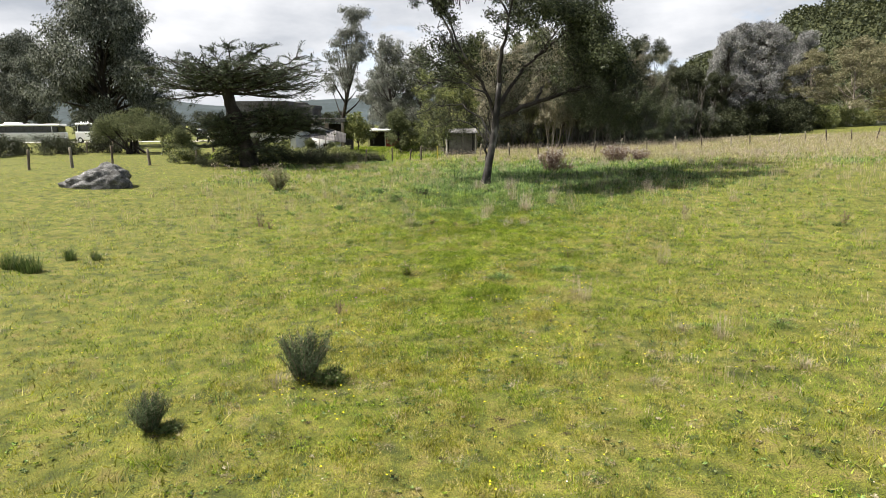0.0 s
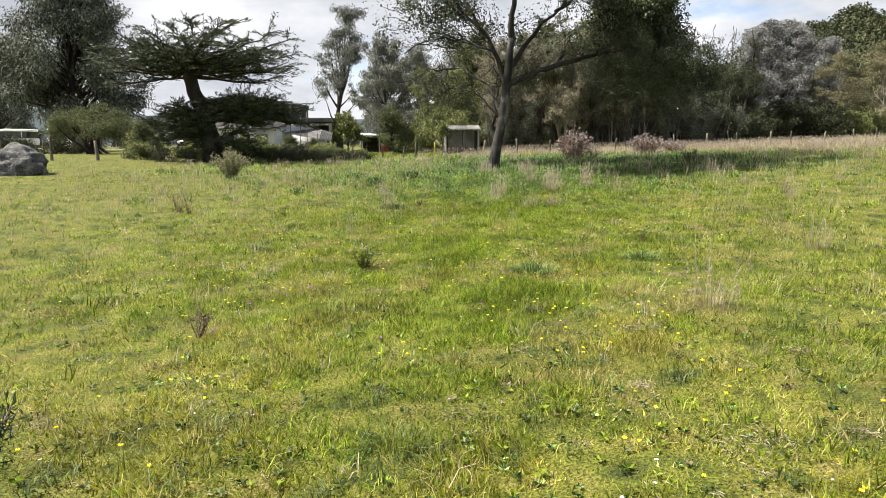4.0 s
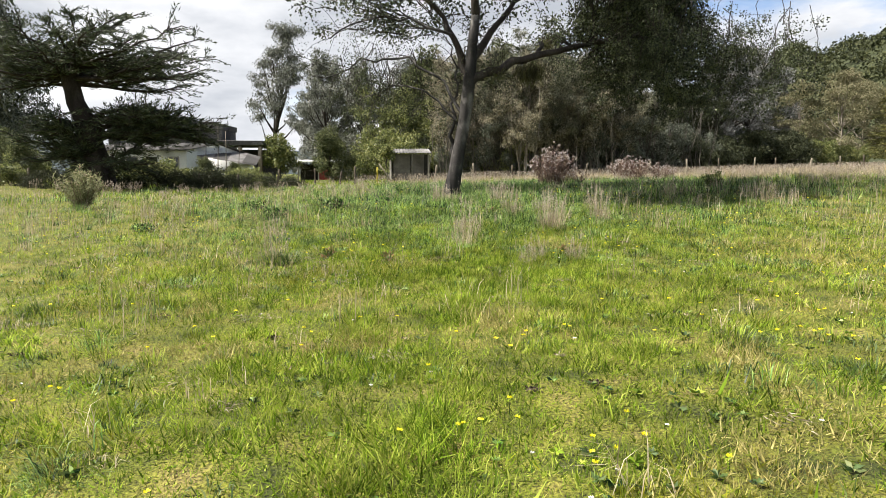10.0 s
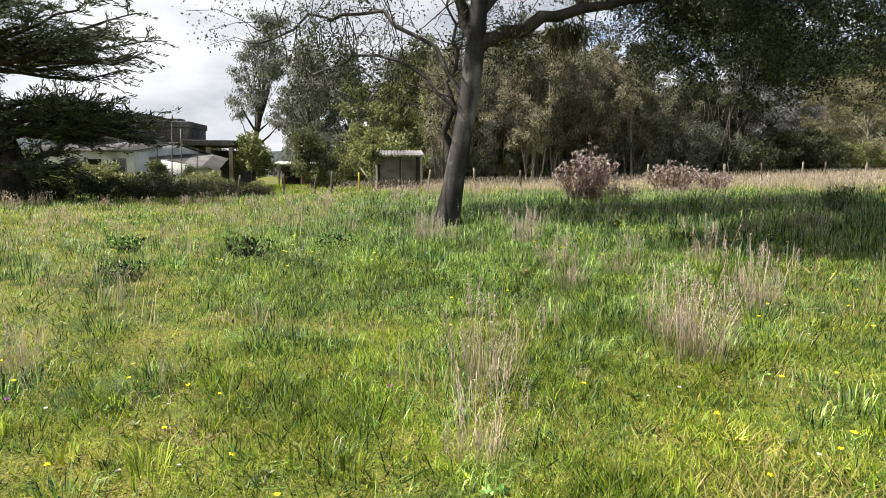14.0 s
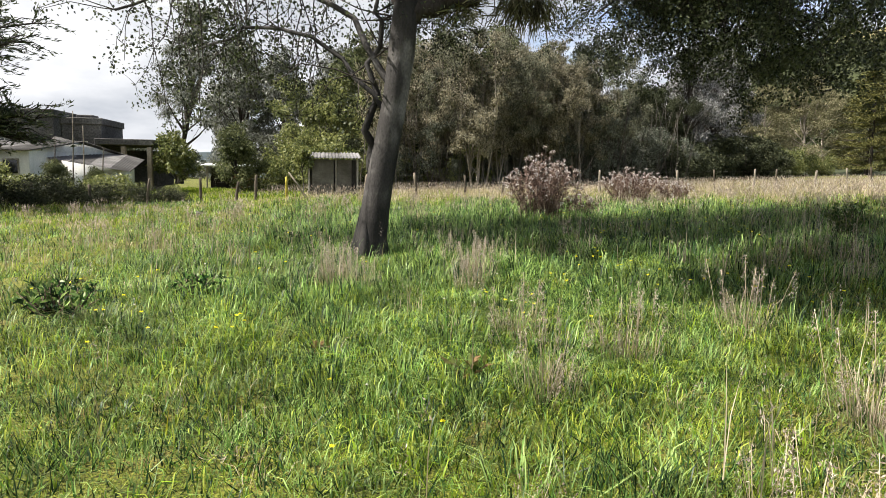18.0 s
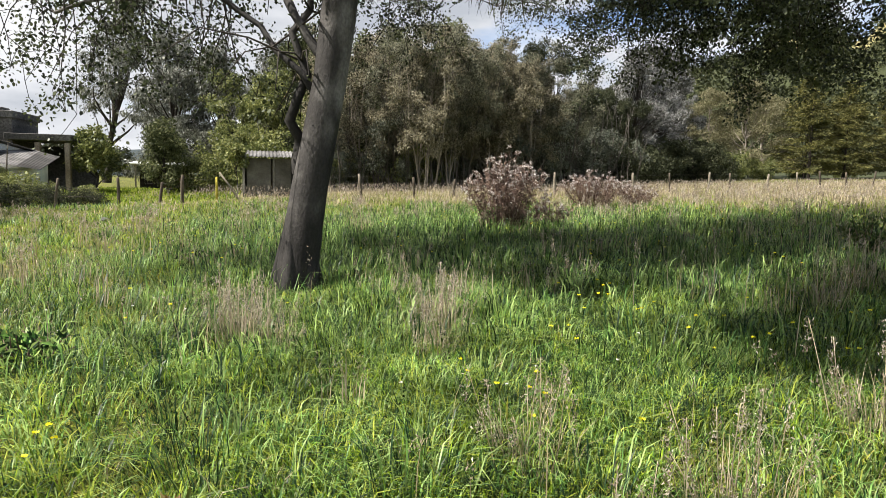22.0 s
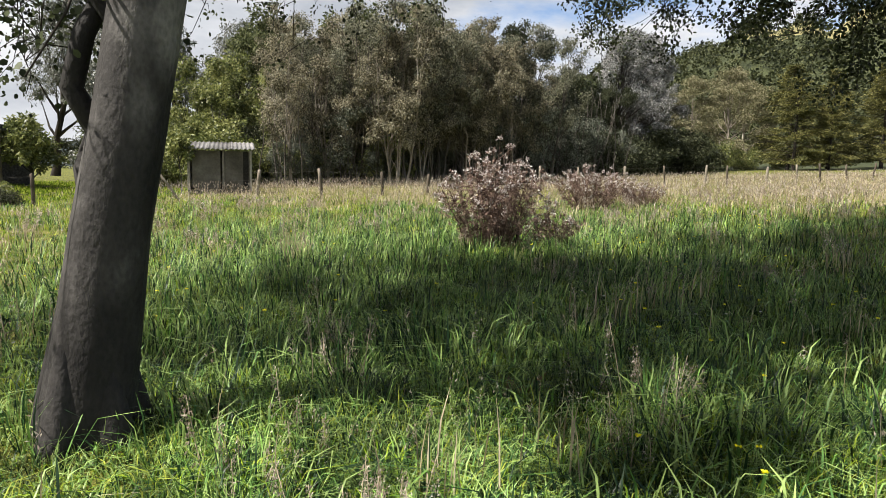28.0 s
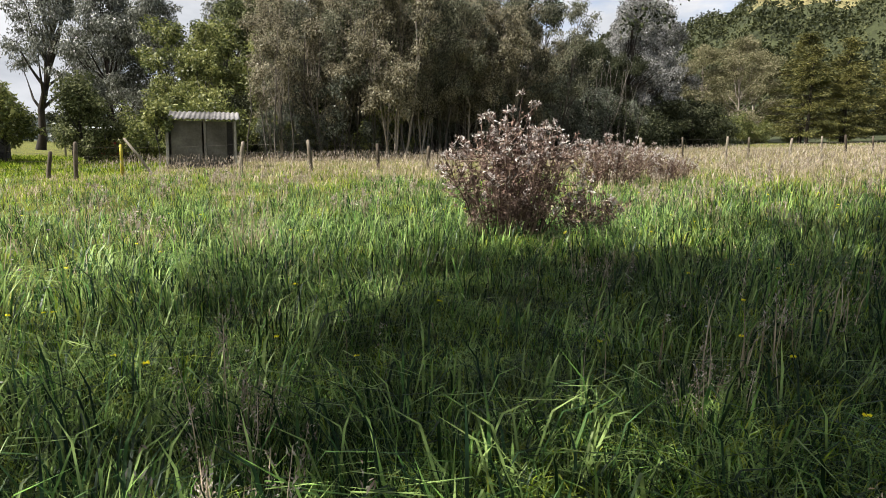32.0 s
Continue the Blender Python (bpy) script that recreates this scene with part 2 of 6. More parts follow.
leaf_silver = material("silver_grey_leaf", [(0.045, 0.047, 0.041), (0.15, 0.15, 0.143), (0.37, 0.365, 0.36)], 0.45, 10, 0.6, trans=0.12, island=0.85)
leaf_gumdark = material("dark_gum_leaf", [(0.042, 0.050, 0.034), (0.088, 0.097, 0.069), (0.19, 0.20, 0.16)], 0.4, 10, 0.5, trans=0.15, island=0.85, spec=0.15)
leaf_brown = material("tan_green_leaf", [(0.11, 0.105, 0.05), (0.16, 0.15, 0.075), (0.22, 0.20, 0.12)], 0.4, 12, 0.7, trans=0.2, island=0.6)
needle = material("cypress_needle", [(0.024, 0.036, 0.017), (0.044, 0.06, 0.027), (0.085, 0.10, 0.048)], 1.0, 18, 0.6, trans=0.1, island=0.6)
conifer_leaf = material("conifer_needle", [(0.042, 0.047, 0.012), (0.085, 0.087, 0.022), (0.165, 0.152, 0.045)], 0.4, 12, 0.65, trans=0.18, island=0.7)
hill_leaf = material("hillside_scrub_leaf", [(0.020, 0.027, 0.010), (0.040, 0.048, 0.016), (0.072, 0.078, 0.029)], 0.08, 0.6, 0.75, trans=0.12, island=0.6)
hill_grass = material("dry_hill_grass", [(0.13, 0.12, 0.05), (0.19, 0.165, 0.075)], 0.05, 1.0, 0.95)
moss = material("hanging_moss", [(0.04, 0.035, 0.018), (0.075, 0.07, 0.03), (0.12, 0.12, 0.05)], 3, 30, 0.9, trans=0.15, island=0.6)
rock_mat = material("grey_boulder_stone", [(0.045, 0.043, 0.041), (0.105, 0.102, 0.098), (0.24, 0.235, 0.23)], 2.6, 16, 0.92, bump=0.08, fine_mix=0.6)
post_mat = material("weathered_post_wood", [(0.06, 0.047, 0.035), (0.12, 0.098, 0.074), (0.22, 0.19, 0.15)], 5, 45, 0.9, bump=0.008, per_object=0.6, stretch=(1, 1, 0.25))
yellow_paint = material("yellow_post_paint", [(0.22, 0.18, 0.02), (0.37, 0.30, 0.03), (0.43, 0.37, 0.06)], 4, 40, 0.7, bump=0.004)
wire_mat = material("rusty_wire", [(0.06, 0.05, 0.045), (0.10, 0.09, 0.08)], 8, 60, 0.7, metal=0.3)
whitewash = material("stained_whitewash", [(0.42, 0.42, 0.42), (0.66, 0.66, 0.65), (0.78, 0.78, 0.77)], 0.7, 14, 0.9, bump=0.006, fine_mix=0.12)
adobe = material("brown_plaster", [(0.15, 0.12, 0.09), (0.24, 0.20, 0.16), (0.30, 0.26, 0.22)], 0.8, 16, 0.95, bump=0.008)
concrete = material("dark_stained_concrete", [(0.045, 0.043, 0.04), (0.085, 0.08, 0.077), (0.15, 0.145, 0.138)], 0.5, 9, 0.95, bump=0.008, fine_mix=0.5)
shed_panel = material("grey_fibre_board", [(0.06, 0.055, 0.045), (0.10, 0.092, 0.078), (0.155, 0.145, 0.125)], 1.4, 14, 0.95, bump=0.003, fine_mix=0.15)
roof_fibre = material("weathered_fibre_cement", [(0.06, 0.056, 0.054), (0.12, 0.115, 0.112), (0.20, 0.19, 0.19)], 1.2, 26, 0.9, bump=0.004, per_object=0.3)
roof_old = material("old_grey_roofing", [(0.035, 0.032, 0.03), (0.08, 0.075, 0.072), (0.17, 0.16, 0.155)], 0.8, 20, 0.9, bump=0.01, per_object=0.4)
board_mat = material("grey_weathered_board", [(0.17, 0.155, 0.135), (0.28, 0.26, 0.23), (0.38, 0.36, 0.33)], 4, 50, 0.9, bump=0.006, per_object=0.5, stretch=(1, 1, 0.2))
# near-black colour standing in for the shade inside openings
dark_hole = material("interior_shade_colour", [(0.012, 0.011, 0.010), (0.022, 0.020, 0.018)], 2, 20, 0.95)
white_metal = material("white_vehicle_paint", [(0.70, 0.70, 0.70), (0.80, 0.80, 0.80)], 0.5, 8, 0.3, fine_mix=0.04, spec=0.5)
black_glass = material("dark_vehicle_glass", [(0.012, 0.014, 0.016), (0.02, 0.022, 0.025)], 1, 8, 0.08, fine_mix=0.05, spec=0.6)
rubber = material("tyre_rubber", [(0.018, 0.018, 0.018), (0.03, 0.03, 0.03)], 4, 30, 0.85)
red_paint = material("faded_red_paint", [(0.16, 0.03, 0.025), (0.26, 0.05, 0.04)], 1.2, 16, 0.7)
gravel = material("pale_gravel_road", [(0.30, 0.28, 0.25), (0.42, 0.40, 0.36)], 0.6, 20, 0.95, bump=0.02)
# blue distance haze is mixed into this wood colour
far_wood = material("haze_tinted_wooded_hill", [(0.012, 0.020, 0.021), (0.022, 0.033, 0.036), (0.034, 0.048, 0.052)], 0.012, 0.15, 0.95, fine_mix=0.5)


# ---- geometry helpers ----
def np_mesh(name, V, F, mat, smooth=False):
    V, F = np.asarray(V, dtype=np.float32), np.asarray(F, dtype=np.int32)
    me = bpy.data.meshes.new(name)
    me.vertices.add(len(V))
    me.vertices.foreach_set("co", V.ravel())
    k = F.shape[1]
    me.loops.add(F.size)
    me.loops.foreach_set("vertex_index", F.ravel())
    me.polygons.add(len(F))
    me.polygons.foreach_set("loop_start", np.arange(0, F.size, k, dtype=np.int32))
    if smooth:
        me.polygons.foreach_set("use_smooth", np.ones(len(F), dtype=bool))
    me.update(calc_edges=True)
    me.materials.append(mat)
    return me


def part(name, geo, mat, parent=None, label="", smooth=False):
    """Links a bmesh, a (V, F) pair or a ready mesh as one object under parent."""
    if isinstance(geo, bmesh.types.BMesh):
        me = bpy.data.meshes.new(name)
        geo.to_mesh(me)
        geo.free()
        me.materials.append(mat)
        if smooth:
            me.polygons.foreach_set("use_smooth", np.ones(len(me.polygons), dtype=bool))
    elif isinstance(geo, tuple):
        me = np_mesh(name, geo[0], geo[1], mat, smooth)
    else:
        me = geo
    ob = new(name, me)
    if parent is not None:
        ob.parent = parent
    return tagged(ob, label)


def thing(name, place, label, category, group="", rz=0.0, kind=""):
    ob = new(name)
    ob.empty_display_size = 0.2
    ob.matrix_basis = pose(*place, 0, 0, rz)
    return tagged(ob, label, category, group, kind)


def box(size, at=(0, 0, 0), bevel=0.01, turn=None, bm=None):
    """A bevelled box, at its centre."""
    one = bmesh.new()
    bmesh.ops.create_cube(one, size=1.0, matrix=Matrix.Diagonal((*size, 1)))
    if bevel:
        bmesh.ops.bevel(one, geom=one.edges[:], offset=min(bevel, min(size) * 0.3), segments=1, affect="EDGES")
    m = Matrix.Translation(at) @ (turn if turn else Matrix())
    bmesh.ops.transform(one, matrix=m, verts=one.verts)
    if bm is None:
        return one
    tmp = bpy.data.meshes.new("tmp")
    one.to_mesh(tmp)
    one.free()
    bm.from_mesh(tmp)
    bpy.data.meshes.remove(tmp)
    return bm


def tube(points, radii, sides=7, rough=0.0, rng=None):
    """A tapered tube along points, closed at both ends by a small cap."""
    P = np.array(points, dtype=float)
    n = len(P)
    d = np.gradient(P, axis=0)
    d /= np.linalg.norm(d, axis=1)[:, None] + 1e-9
    up = np.where(np.abs(d[:, 2:3]) > 0.9, np.array([[1.0, 0, 0]]), np.array([[0, 0, 1.0]]))
    a = np.cross(d, up)
    a /= np.linalg.norm(a, axis=1)[:, None] + 1e-9
    for i in range(1, n):
        a[i] = a[i - 1] - d[i] * np.dot(a[i - 1], d[i])
        a[i] /= np.linalg.norm(a[i]) + 1e-9
    b = np.cross(d, a)
    ang = np.arange(sides) * 2 * math.pi / sides
    R = np.array(radii, dtype=float)[:, None] * np.ones((1, sides))
    if rough and rng is not None:
        R = R * (1 + rough * rng.normal(size=(n, sides)))
    V = P[:, None, :] + R[:, :, None] * (np.cos(ang)[None, :, None] * a[:, None, :] + np.sin(ang)[None, :, None] * b[:, None, :])
    V = V.reshape(-1, 3)
    F = []
    for i in range(n - 1):
        for j in range(sides):
            k = (j + 1) % sides
            F.append((i * sides + j, i * sides + k, (i + 1) * sides + k, (i + 1) * sides + j))
    c = len(V)
    V = np.vstack([V, P[-1:] + d[-1:] * R[-1, 0] * 0.4])
    for j in range(sides):
        F.append(((n - 1) * sides + j, (n - 1) * sides + (j + 1) % sides, c, c))
    F = np.array(F)
    return V, F


def join(pieces):
    Vs, Fs, o = [], [], 0
    for V, F in pieces:
        Vs.append(V)
        Fs.append(np.asarray(F) + o)
        o += len(V)
    return np.vstack(Vs), np.vstack(Fs)


def mesh_tubes(name, pieces, mat):
    """Tubes joined; end caps were stored as doubled corners."""
    V, F = join(pieces)
    me = bpy.data.meshes.new(name)
    me.from_pydata(V.tolist(), [], [tuple(dict.fromkeys(f)) for f in F.tolist()])
    me.polygons.foreach_set("use_smooth", np.ones(len(me.polygons), dtype=bool))
    me.update()
    me.materials.append(mat)
    return me


def unit(v):
    return v / (np.linalg.norm(v, axis=1)[:, None] + 1e-9)


def kites(P, D, length, width, rng, bend=0.25, belly=0.45):
    """One folded four-cornered blade or leaf at each P, along D."""
    n = len(P)
    D = unit(D)
    S = unit(np.cross(D, rng.normal(size=(n, 3))))
    N = np.cross(S, D)
    length = np.broadcast_to(np.asarray(length, dtype=float), (n,))[:, None]
    width = np.broadcast_to(np.asarray(width, dtype=float), (n,))[:, None]
    mid = P + D * length * belly + N * length * bend * 0.35
    tip = P + D * length * (1 - bend * 0.25) - N * length * bend * 0.3
    V = np.empty((n, 4, 3))
    V[:, 0], V[:, 1], V[:, 2], V[:, 3] = P, mid + S * width / 2, tip, mid - S * width / 2
    return V.reshape(-1, 3), np.arange(n * 4).reshape(n, 4)


def ovals(P, D, length, width, rng):
    """One small six-cornered rounded leaf at each P, along D."""
    n = len(P)
    D = unit(D)
    S = unit(np.cross(D, rng.normal(size=(n, 3))))
    N = np.cross(S, D)
    length, width = np.asarray(length, dtype=float)[:, None], np.asarray(width, dtype=float)[:, None]
    V = np.empty((n, 6, 3))
    for k, (a, b, c) in enumerate([(0, 0, 0), (0.3, 0.46, 0.06), (0.72, 0.40, 0.05), (1, 0, -0.08), (0.72, -0.40, 0.05), (0.3, -0.46, 0.06)]):
        V[:, k] = P + D * length * a + S * width * b + N * length * c
    return V.reshape(-1, 3), np.arange(n * 6).reshape(n, 6)


def slips(P, D, length, width, rng):
    """One small three-cornered leaf at each P, along D, for crowns that stay far off."""
    n = len(P)
    D = unit(D)
    S = unit(np.cross(D, rng.normal(size=(n, 3)))) * (np.broadcast_to(np.asarray(width, dtype=float), (n,)) * 0.62)[:, None]
    V = np.empty((n, 3, 3))
    V[:, 0], V[:, 1] = P - S, P + S
    V[:, 2] = P + D * np.broadcast_to(np.asarray(length, dtype=float), (n,))[:, None]
    return V.reshape(-1, 3), np.arange(n * 3).reshape(n, 3)


def blades(P, lean, length, width, rng, az=None):
    """Upright grass blades: a wide foot, bent over at the tip."""
    n = len(P)
    # neighbours lean the same way, with much scatter
    if az is None:
        cell = np.floor(P[:, 0] / 0.23) * 12.9898 + np.floor(P[:, 1] / 0.23) * 78.233
        az = (np.sin(cell) * 43758.5453 % 1.0) * 2 * math.pi + rng.normal(size=n) * 0.8
    out = np.stack([np.cos(az), np.sin(az), np.zeros(n)], 1)
    side = np.stack([-np.sin(az), np.cos(az), np.zeros(n)], 1)
    length, lean = np.broadcast_to(length, (n,))[:, None], np.broadcast_to(lean, (n,))[:, None]
    width = np.broadcast_to(width, (n,))[:, None]
    upz = np.array([[0, 0, 1.0]])
    mid = P + upz * length * 0.6 + out * length * lean * 0.35
    tip = P + upz * length * (1.0 - 0.35 * lean) + out * length * lean
    V = np.empty((n, 5, 3))
    V[:, 0], V[:, 1] = P - side * width / 2, P + side * width / 2
    V[:, 2], V[:, 3], V[:, 4] = mid + side * width * 0.42, mid - side * width * 0.42, tip
    i = np.arange(n)[:, None] * 5
    F = np.concatenate([i + np.array([[0, 1, 2]]), i + np.array([[0, 2, 3]]), i + np.array([[3, 2, 4]])])
    return V.reshape(-1, 3), F


# ---- ground ----
GY = ([-60, 0, 8, 18, 24, 31, 45, 57, 100, 160], [-1.1, -0.95, -0.85, -0.7, -0.45, -0.1, 0.05, 0.15, 0.5, 1.0])
GX = ([-120, -60, -25, -12, -7, 2, 10, 60, 120], [-1.2, -0.4, -0.1, -0.4, -0.45, 0, 0.22, 1.8, 4.0])


def vnoise(x, y, size, k=0):
    """Smooth random values from 0 to 1 on a lattice of that size."""
    u, v = np.asarray(x, dtype=float) / size + 17.3 * k + 500, np.asarray(y, dtype=float) / size + 9.1 * k + 500
    i, j = np.floor(u), np.floor(v)
    fu, fv = u - i, v - j
    fu, fv = fu * fu * (3 - 2 * fu), fv * fv * (3 - 2 * fv)

    def h(a, b):
        return np.sin(a * 127.1 + b * 311.7 + k * 74.7) * 43758.5453 % 1.0

    return (h(i, j) * (1 - fu) + h(i + 1, j) * fu) * (1 - fv) + (h(i, j + 1) * (1 - fu) + h(i + 1, j + 1) * fu) * fv


def patches(x, y, size, k=0):
    """Two scales of vnoise, stretched to fill 0 to 1."""
    n = 0.62 * vnoise(x, y, size, k) + 0.38 * vnoise(x, y, size * 0.41, k + 1)
    return np.clip((n - 0.5) * 1.7 + 0.5, 0, 1)


def ground_z(x, y):
    """Height of the pasture, with the wooded hill far to the right."""
    x, y = np.asarray(x, dtype=float), np.asarray(y, dtype=float)
    z = np.interp(y, *GY) + np.interp(x, *GX)
    bumps = 0.07 * (vnoise(x, y, 1.3, 3) - 0.5) + 0.055 * (vnoise(x, y, 0.5, 5) - 0.5)
    d = np.hypot(x, y)
    az = np.degrees(np.arctan2(x, y))
    t = np.clip((d - 125) / 185, 0, 1)
    rise = t * t * (3 - 2 * t)
    s = np.clip((az - 10) / 21, 0, 1)
    hill = (39 + 19 * np.clip((az - 30) / 16, 0, 1)) * s * s * (3 - 2 * s) * np.clip((110 - az) / 40, 0, 1) * rise * (1 + 0.06 * np.sin(az * 0.7) + 0.04 * np.sin(az * 1.9))
    return z + bumps * (d < 90) + hill


def gz(x, y):
    return float(ground_z(x, y))


def spread(edges):
    out = []
    for a, b, step in edges:
        out += list(np.arange(a, b, step))
    return np.array(out + [edges[-1][1]])


gxs = spread([(-900, -200, 50), (-200, -60, 8), (-60, -14, 1.0), (-14, -6, 0.4), (-6, 9, 0.13), (9, 16, 0.4), (16, 60, 1.0), (60, 320, 5), (320, 900, 40)])
gys = spread([(-300, -20, 20), (-20, -2, 1), (-2, 4, 0.4), (4, 34, 0.13), (34, 42, 0.4), (42, 110, 1.0), (110, 420, 6), (420, 1200, 60)])
X, Y = np.meshgrid(gxs, gys)
Z = ground_z(X, Y)
nx, ny = len(gxs), len(gys)
idx = np.arange(nx * ny).reshape(ny, nx)
F = np.stack([idx[:-1, :-1], idx[:-1, 1:], idx[1:, 1:], idx[1:, :-1]], -1).reshape(-1, 4)
ground = new("ground", np_mesh("ground", np.stack([X, Y, Z], -1).reshape(-1, 3), F, soil, True))
ground.data.materials.append(hill_grass)
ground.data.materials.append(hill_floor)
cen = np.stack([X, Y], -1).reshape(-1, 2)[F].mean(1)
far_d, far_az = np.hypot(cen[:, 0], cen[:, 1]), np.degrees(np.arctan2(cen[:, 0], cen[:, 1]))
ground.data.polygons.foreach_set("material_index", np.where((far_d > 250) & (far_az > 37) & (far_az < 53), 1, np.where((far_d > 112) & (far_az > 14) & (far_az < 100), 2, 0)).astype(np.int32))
tagged(ground, "gently sloping green pasture ground with yellowish patches", "ground", kind="structure")


# ---- trees ----
def bent(a, b, n, wobble, rng, sag=0.0):
    """Points from a to b with a wandering line."""
    a, b = np.array(a, dtype=float), np.array(b, dtype=float)
    t = np.linspace(0, 1, n)[:, None]
    P = a + (b - a) * t
    w = np.cumsum(rng.normal(size=(n, 3)) * wobble, axis=0)
    w -= w[0] + (w[-1] - w[0]) * t
    P = P + w
    P[:, 2] -= sag * (4 * t * (1 - t))[:, 0]
    return P


def lobe_leaves(centres, radii, counts, size, rng, flat=0.75, droop=0.3, shell=2.2, ratio=0.5, far=False):
    """Leaves round lobe centres, denser to the outside."""
    Ps, Ds, Ls = [], [], []
    for c, r, n in zip(centres, radii, counts):
        d = unit(rng.normal(size=(n, 3)))
        u = rng.uniform(0, 1, n) ** (1 / shell)
        stretch_r = 1 + 0.25 * np.sin(d[:, 0] * 5 + c[0]) * np.cos(d[:, 1] * 4 + c[1])
        p = np.array(c) + d * (r * u * stretch_r)[:, None] * np.array([1, 1, flat])
        o = d + rng.normal(size=(n, 3)) * 0.8
        o[:, 2] -= droop * 2
        Ps.append(p), Ds.append(o), Ls.append(size * rng.uniform(0.6, 1.35, n))
    P, D, Ls = np.vstack(Ps), np.vstack(Ds), np.concatenate(Ls)
    return slips(P, D, Ls, Ls * ratio, rng) if far else ovals(P, D, Ls, Ls * ratio, rng)


def make_tree(name, seed, height, spread_r, crown_low, leaf, size, leaf_n, lobes, bark_m, label, category="tree", trunk_r=0.22, lean=(0, 0), stems=1, flat=0.75, droop=0.3, shell=2.2, ratio=0.5, top=1.0, lobe_r=0.3):
    """A tree at the origin: trunk and limbs in one mesh, leaves in another."""
    rng = np.random.default_rng(seed)
    root = thing(name, (0, 0, 0), label, category)
    tubes, cs, rs = [], [], []
    heads = []
    for s in range(stems):
        off = np.array([rng.normal() * 0.25, rng.normal() * 0.25, 0]) * (stems > 1)
        tip = np.array([lean[0], lean[1], height * 0.86]) + np.array([rng.normal(), rng.normal(), 0]) * spread_r * (0.45 if stems > 1 else 0.12)
        P = bent(off + np.array([0, 0, -0.3]), tip, 9, height * 0.012, rng)
        R = np.linspace(trunk_r, trunk_r * 0.18, 9)
        R[0] *= 1.35
        tubes.append(tube(P, R, 7, 0.05, rng))
        heads.append((P, R))
    for i in range(lobes):
        P, R = heads[i % stems]
        h = crown_low + (height - crown_low) * ((i + 0.5) / lobes) ** 0.9
        rel = (h - crown_low) / max(0.1, height - crown_low)
        prof = math.sin(math.pi * min(1, 0.16 + 0.84 * rel) ** (0.75 * top)) ** 0.7
        a = i * 2.399 + rng.normal() * 0.5
        rr = spread_r * prof * rng.uniform(0.35, 0.95)
        k = min(8, max(1, int(9 * max(0.1, (h / height) * 0.85))))
        base = P[min(k, 8)]
        c = np.array([base[0] + math.cos(a) * rr, base[1] + math.sin(a) * rr, h + rng.normal() * 0.03 * height])
        start = P[max(1, min(k, int(6.2 * h / height)))]
        tubes.append(tube(bent(start, c, 5, 0.04 * spread_r, rng), np.linspace(R[max(1, k - 2)] * 0.5, 0.012, 5), 4))
        cs.append(c)
        rs.append(spread_r * lobe_r * rng.uniform(0.7, 1.3))
        for q in range(2):
            c2 = c + unit(rng.normal(size=(1, 3)))[0] * rs[-1] * 1.1
            cs.append(c2)
            rs.append(rs[i * 3] * 0.65 if i * 3 < len(rs) else rs[-1] * 0.65)
            tubes.append(tube(bent(c, c2, 3, 0.05, rng), [0.014, 0.01, 0.006], 3))
    w = np.array(rs) ** 2
    counts = np.maximum(20, (leaf_n * w / w.sum())).astype(int)
    part("trunk", mesh_tubes("trunk", tubes, bark_m), bark_m, root)
    part("crown", lobe_leaves(cs, rs, counts, size, rng, flat, droop, shell, ratio, True), leaf, root)
    return root


def plant(proto, spots, first=True):
    """Sets the prototype at the first spot and copies at the others: x, y, scale, turn."""
    made = []
    for i, (x, y, s, r) in enumerate(spots):
        m = Matrix.Translation((x, y, gz(x, y) - 0.05)) @ Matrix.Rotation(radians(r), 4, "Z")
        if i == 0 and first:
            ob = proto
            ob.matrix_basis = m
        else:
            ob = copy_thing(proto, m)
        ob.scale = (s, s, s)
        made.append(ob)
    return made


def scatter_line(rng, pts, n, jitter, smin, smax):
    """Spots along a broken line, with random size and turn."""
    pts = np.array(pts, dtype=float)
    t = np.linspace(0, len(pts) - 1, n)
    out = []
    for v in t:
        i = min(int(v), len(pts) - 2)
        p = pts[i] + (pts[i + 1] - pts[i]) * (v - i) + rng.normal(size=2) * jitter
        out.append((p[0], p[1], rng.uniform(smin, smax), rng.uniform(0, 360)))
    return out


